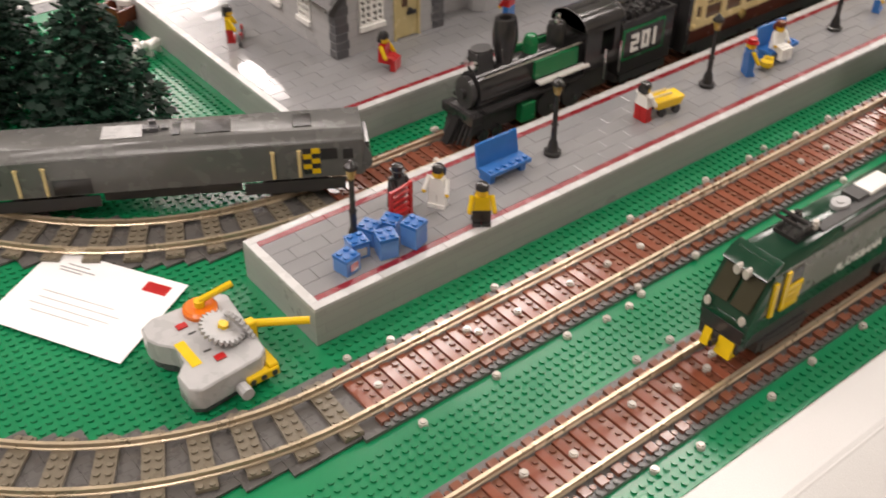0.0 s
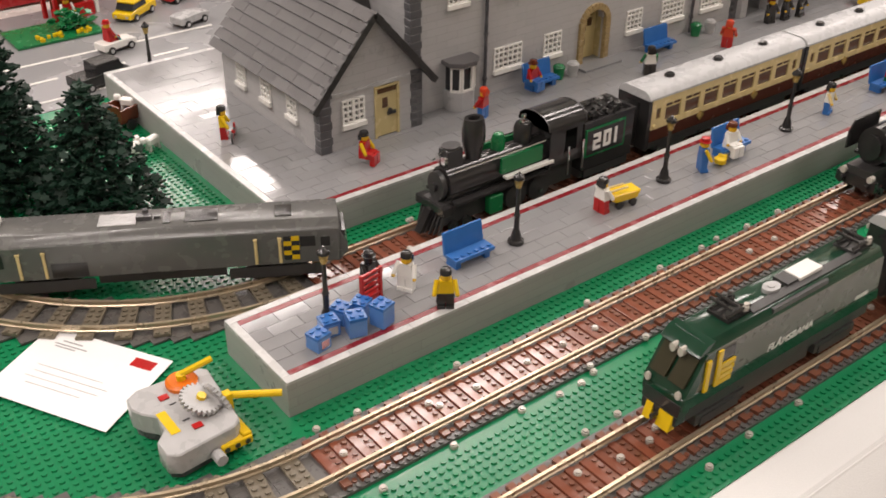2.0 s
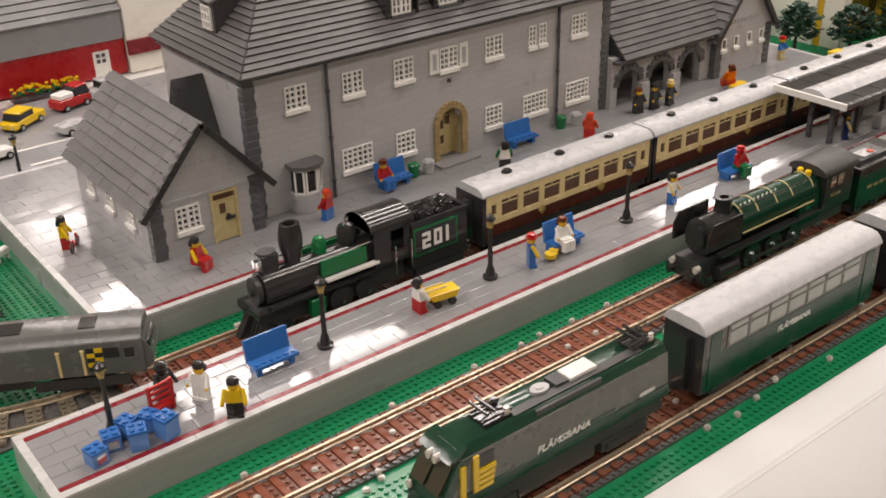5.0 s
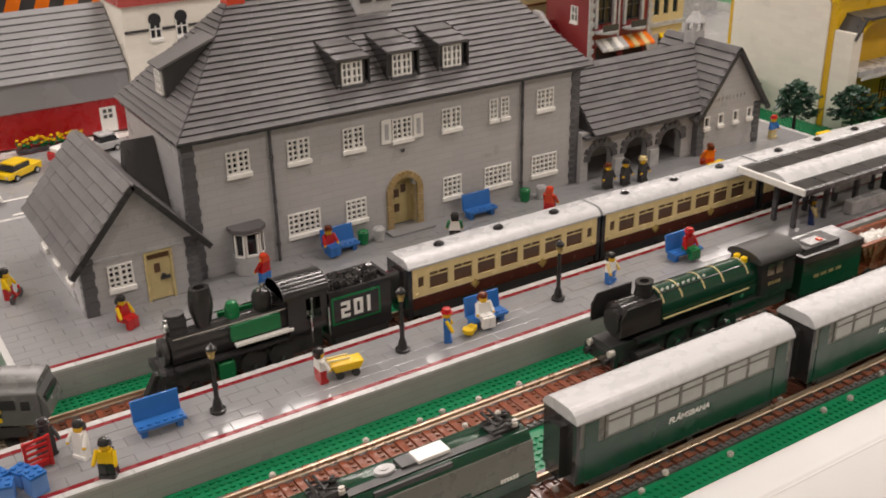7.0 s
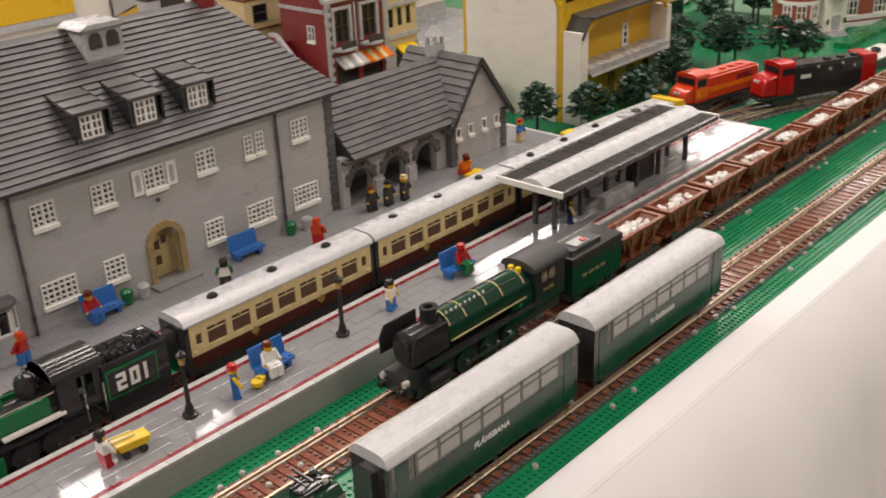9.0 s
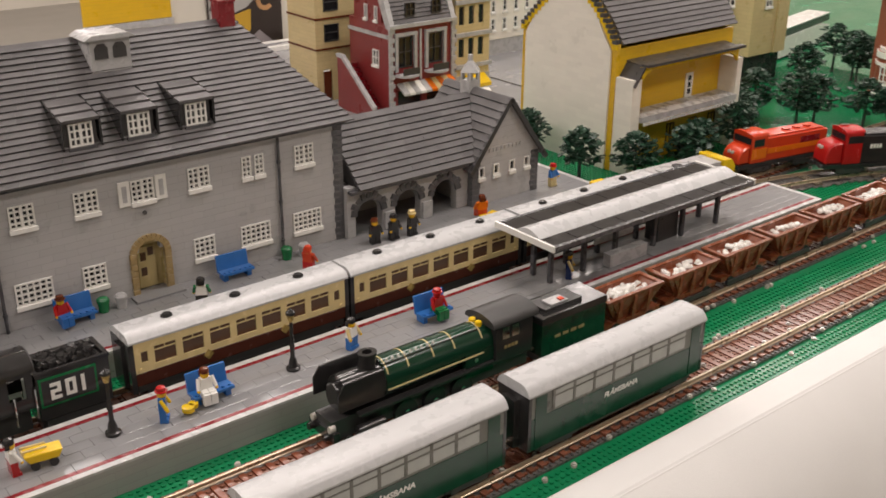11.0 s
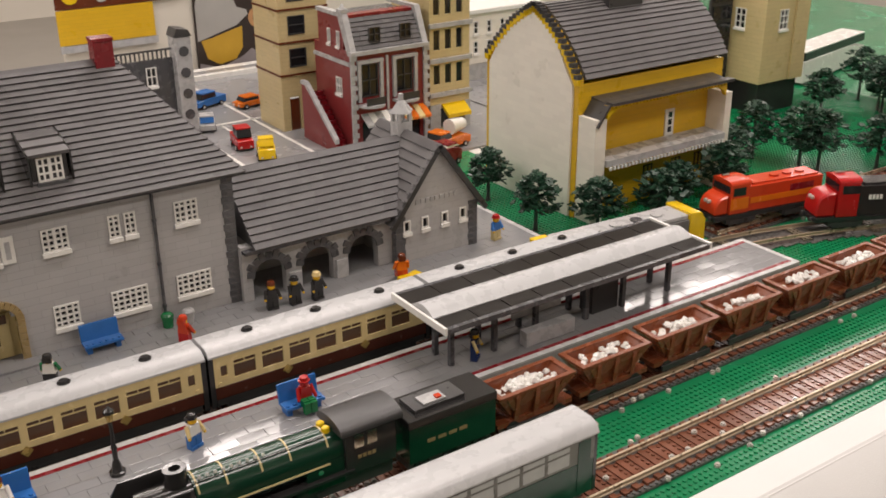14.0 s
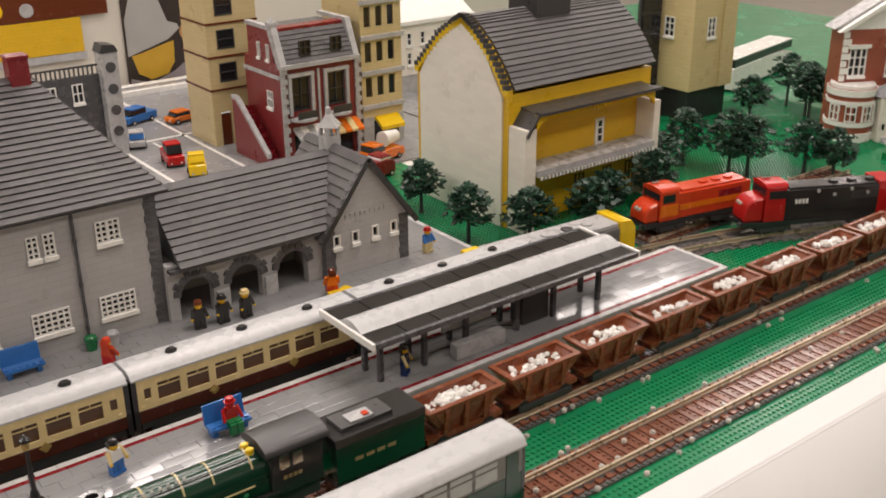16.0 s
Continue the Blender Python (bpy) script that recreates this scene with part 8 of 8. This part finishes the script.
for z, m_ in ((0.0, WHITE), (0.018, WHITE), (0.1, WHITE), (0.222, WHITE)):
    part("white_band", Shape().box(0.045, -0.004, z, 0.36, -0.0004, z + 0.012), m_, vl)
for k in range(7):
    part("corner_stone", Shape().box(-0.048, -0.004, 0.125 + 0.0155 * k, -0.036 + (0.006 if k % 2 else 0), -0.0004, 0.138 + 0.0155 * k), WHITE, vl)
bay = part("bow_bay", Shape().cyl((-0.012, 0.0), "z", 0.0, 0.1145, 0.05, 18), BRICKRED, vl, "round bow bay of brick and white bands")
for z, h_ in ((0.0, 0.02), (0.034, 0.01), (0.082, 0.008), (0.1, 0.014)):
    part("white_course", Shape().cyl((-0.012, 0.0), "z", z + 0.0002, z + h_, 0.053, 18), WHITE, bay)
for a in (205, 245, 285, 325):
    u, v = math.cos(radians(a)), math.sin(radians(a))
    window(bay, -0.012 + 0.0512 * u, 0.0512 * v, 0.046, 0.023, 0.035, 2, 2, rz=a + 90, sill=False)
part("bay_cap", Shape().cyl((-0.012, 0.0), "z", 0.1148, 0.122, 0.047, 18), WHITE, vl)
part("porch", Shape().box(0.03, -0.055, 0.0, 0.096, -0.0045, 0.098), WHITEB, vl, "white porch with grey pyramid roof", bevel=0.001)
part("porch_roof", Shape().cyl((0.063, -0.03), "z", 0.0983, 0.128, 0.056, 4, 0.012), DARK, vl)
for x in (0.054, 0.073):
    window(vl, x, -0.0558, 0.058, 0.013, 0.022, 2, 2, sill=False)
part("porch_door", Shape().box(0.052, -0.0575, 0.012, 0.075, -0.0553, 0.05), LTGREY, vl)
for k in range(3):
    part("porch_step", Shape().box(0.038, -0.064 - 0.008 * k, 0.0, 0.088, -0.0556 - 0.008 * k - (0.0005 if k else 0), 0.012 - 0.004 * k), LTGREY, vl)
for x in (0.038, 0.089):
    part("lamp", Shape().cyl((x, -0.059), "z", 0.03, 0.042, 0.0028, 8), BLACK, vl)
part("gable", Shape().extrude([(-0.045, 0.2353), (0.36, 0.2353), (0.15, 0.35)], "y", 0.0, 0.01), WHITE, vl)
part("roof", Shape().extrude([(-0.065, 0.2352), (0.385, 0.2352), (0.15, 0.365)], "y", 0.0105, 0.06), LTGREY, vl)
part("verge_board", Shape().extrude([(-0.065, 0.232), (-0.05, 0.232), (0.15, 0.352), (0.15, 0.366)], "y", -0.012, 0.0), WHITE, vl)
part("verge_board", Shape().extrude([(0.385, 0.232), (0.15, 0.366), (0.15, 0.352), (0.37, 0.232)], "y", -0.012, 0.0), WHITE, vl)
hg = thing("hedge", "low green toy hedge on the lawn", "hedge", 3.0, 0.7, 0.0)
part("body", Shape().box(-0.25, -0.02, 0, 0.25, 0.02, 0.012), GREEN2, hg)
bt = thing("white_barge", "white toy barge with black dome", "toy boat", 2.62, 0.585, 0.0, -5)
part("hull", Shape().box(-0.08, -0.03, 0.0, 0.11, 0.03, 0.022), BLACKM, bt)
part("deck", Shape().box(-0.082, -0.032, 0.0222, 0.112, 0.032, 0.028), WHITE, bt, bevel=0.001)
part("dome", Shape().ball((0.03, 0, 0.033), 0.012, 10, 0.6), BLACK, bt)
part("cap", Shape().cyl((-0.04, 0), "z", 0.0282, 0.04, 0.014, 12), CREAM, bt)
gc = thing("grey_ruin_front", "grey toy castle front with railing and windows", "building", 0.01, 0, 0.019)
wall(gc, "y", 1.76, 0.008, 1.36, 1.5, -0.0185, 0.155, [(1.385, 0.1, 1.408, 0.14), (1.44, 0.1, 1.463, 0.14)], DARK)
for x in (1.3965, 1.4515):
    window(gc, x, 1.7596, 0.1, 0.0226, 0.04, 2, 2)
for k in range(14):
    part("baluster", Shape().mid(1.365 + 0.0095 * k, 1.764, 0.1553, 0.003, 0.003, 0.016), BLACKM, gc)
part("railing", Shape().box(1.36, 1.762, 0.1715, 1.5, 1.767, 0.175), BLACKM, gc)
tw_ = Shape().box(1.5, 1.735, -0.0185, 1.535, 1.775, 0.2)
part("tower", tw_, LTGREY, gc, "pale grey tower with arches", bevel=0.001)
for k in range(4):
    part("tower_arch", Shape().cyl((1.5175, 0.035 + 0.045 * k), "y", 1.7335, 1.7348, 0.011, 10), DARK, gc)
part("tower_cap", Shape().extrude([(1.498, 0.2003), (1.537, 0.2003), (1.53, 0.214), (1.505, 0.218)], "y", 1.733, 1.777), BLACKM, gc)

# display panels behind the table
pn = thing("room_divider", "cream room divider of joined boards", "partition", 1.9, 2.42, FL)
for k in range(4):
    part("panel_board", Shape().box(-0.44 + 0.502 * k, 0, 0, 0.06 + 0.502 * k, 0.02, 1.6), WALLPAINT, pn)
ps = thing("poster", "large printed poster of grey hat and yellow ball", "poster", 1.92, 2.412, 0.055)
part("sheet", Shape().box(-0.105, 0, -0.11, 0.14, 0.002, 0.3), material("poster_print_brown", (0.035, 0.024, 0.02), 0.4, vary=0.3, scale=9), ps)
part("grey_shape", Shape().extrude([(-0.1, 0.0), (-0.06, 0.012), (0.02, 0.035), (0.055, 0.062), (0.05, 0.075), (0.022, 0.085), (0.0, 0.15), (-0.04, 0.165), (-0.08, 0.16), (-0.1, 0.1)], "y", -0.0012, -0.0002), POSTERGREY, ps)
part("yellow_shape", Shape().extrude([(-0.09, 0.001), (-0.075, -0.05), (-0.04, -0.07), (0.01, -0.06), (0.032, -0.03), (0.035, 0.03), (0.0, 0.022), (-0.06, 0.006)], "y", -0.0008, -0.0001), material("poster_print_yellow", (0.55, 0.33, 0.03), 0.4, vary=0.2, scale=12), ps)
part("coat_shape", Shape().extrude([(-0.1, -0.108), (0.115, -0.108), (0.1, -0.07), (0.06, -0.035), (0.03, -0.055), (-0.04, -0.08), (-0.1, -0.06)], "y", -0.0016, -0.0009), material("poster_print_lilac", (0.3, 0.27, 0.28), 0.4, vary=0.3, scale=14), ps)
ring = [(0.085 + q * math.cos(a), 0.05 + q * math.sin(a)) for q, sgn in ((0.03, 1), (0.016, -1)) for a in [sgn * (radians(40) + radians(280) * i / 14) if sgn > 0 else radians(320) - radians(280) * i / 14 for i in range(15)]]
part("claw_shape", Shape().extrude(ring, "y", -0.0009, -0.0002), material("poster_print_peach", (0.5, 0.27, 0.12), 0.4, vary=0.15, scale=12), ps)
yb = thing("yellow_banner", "yellow banner with brown edge and pale bar", "banner", 1.588, 2.408, 0.05)
part("sheet", Shape().box(-0.14, 0, 0.04, 0.115, 0.003, 0.13), YELLOWB, yb)
part("brown_edge", Shape().box(-0.14, -0.001, 0.132, 0.19, 0.003, 0.2), BROWN, yb)
part("yellow_mark", Shape().cyl((-0.1, 0.165), "y", -0.003, -0.0012, 0.022, 12), YELLOW, yb)
part("grey_mark", Shape().cyl((-0.02, 0.16), "y", -0.003, -0.0012, 0.018, 12), LTGREY, yb)
part("pale_bar", Shape().box(-0.14, -0.0012, 0.02, 0.12, 0.0025, 0.0385), LTGREY, yb)
cb = thing("white_kerb_strip", "long white edge strip behind the road", "strip", 1.8, 2.2, 0.0006)
part("strip", Shape().box(-0.3, 0, 0, 0.3, 0.02, 0.012), WHITE, cb)
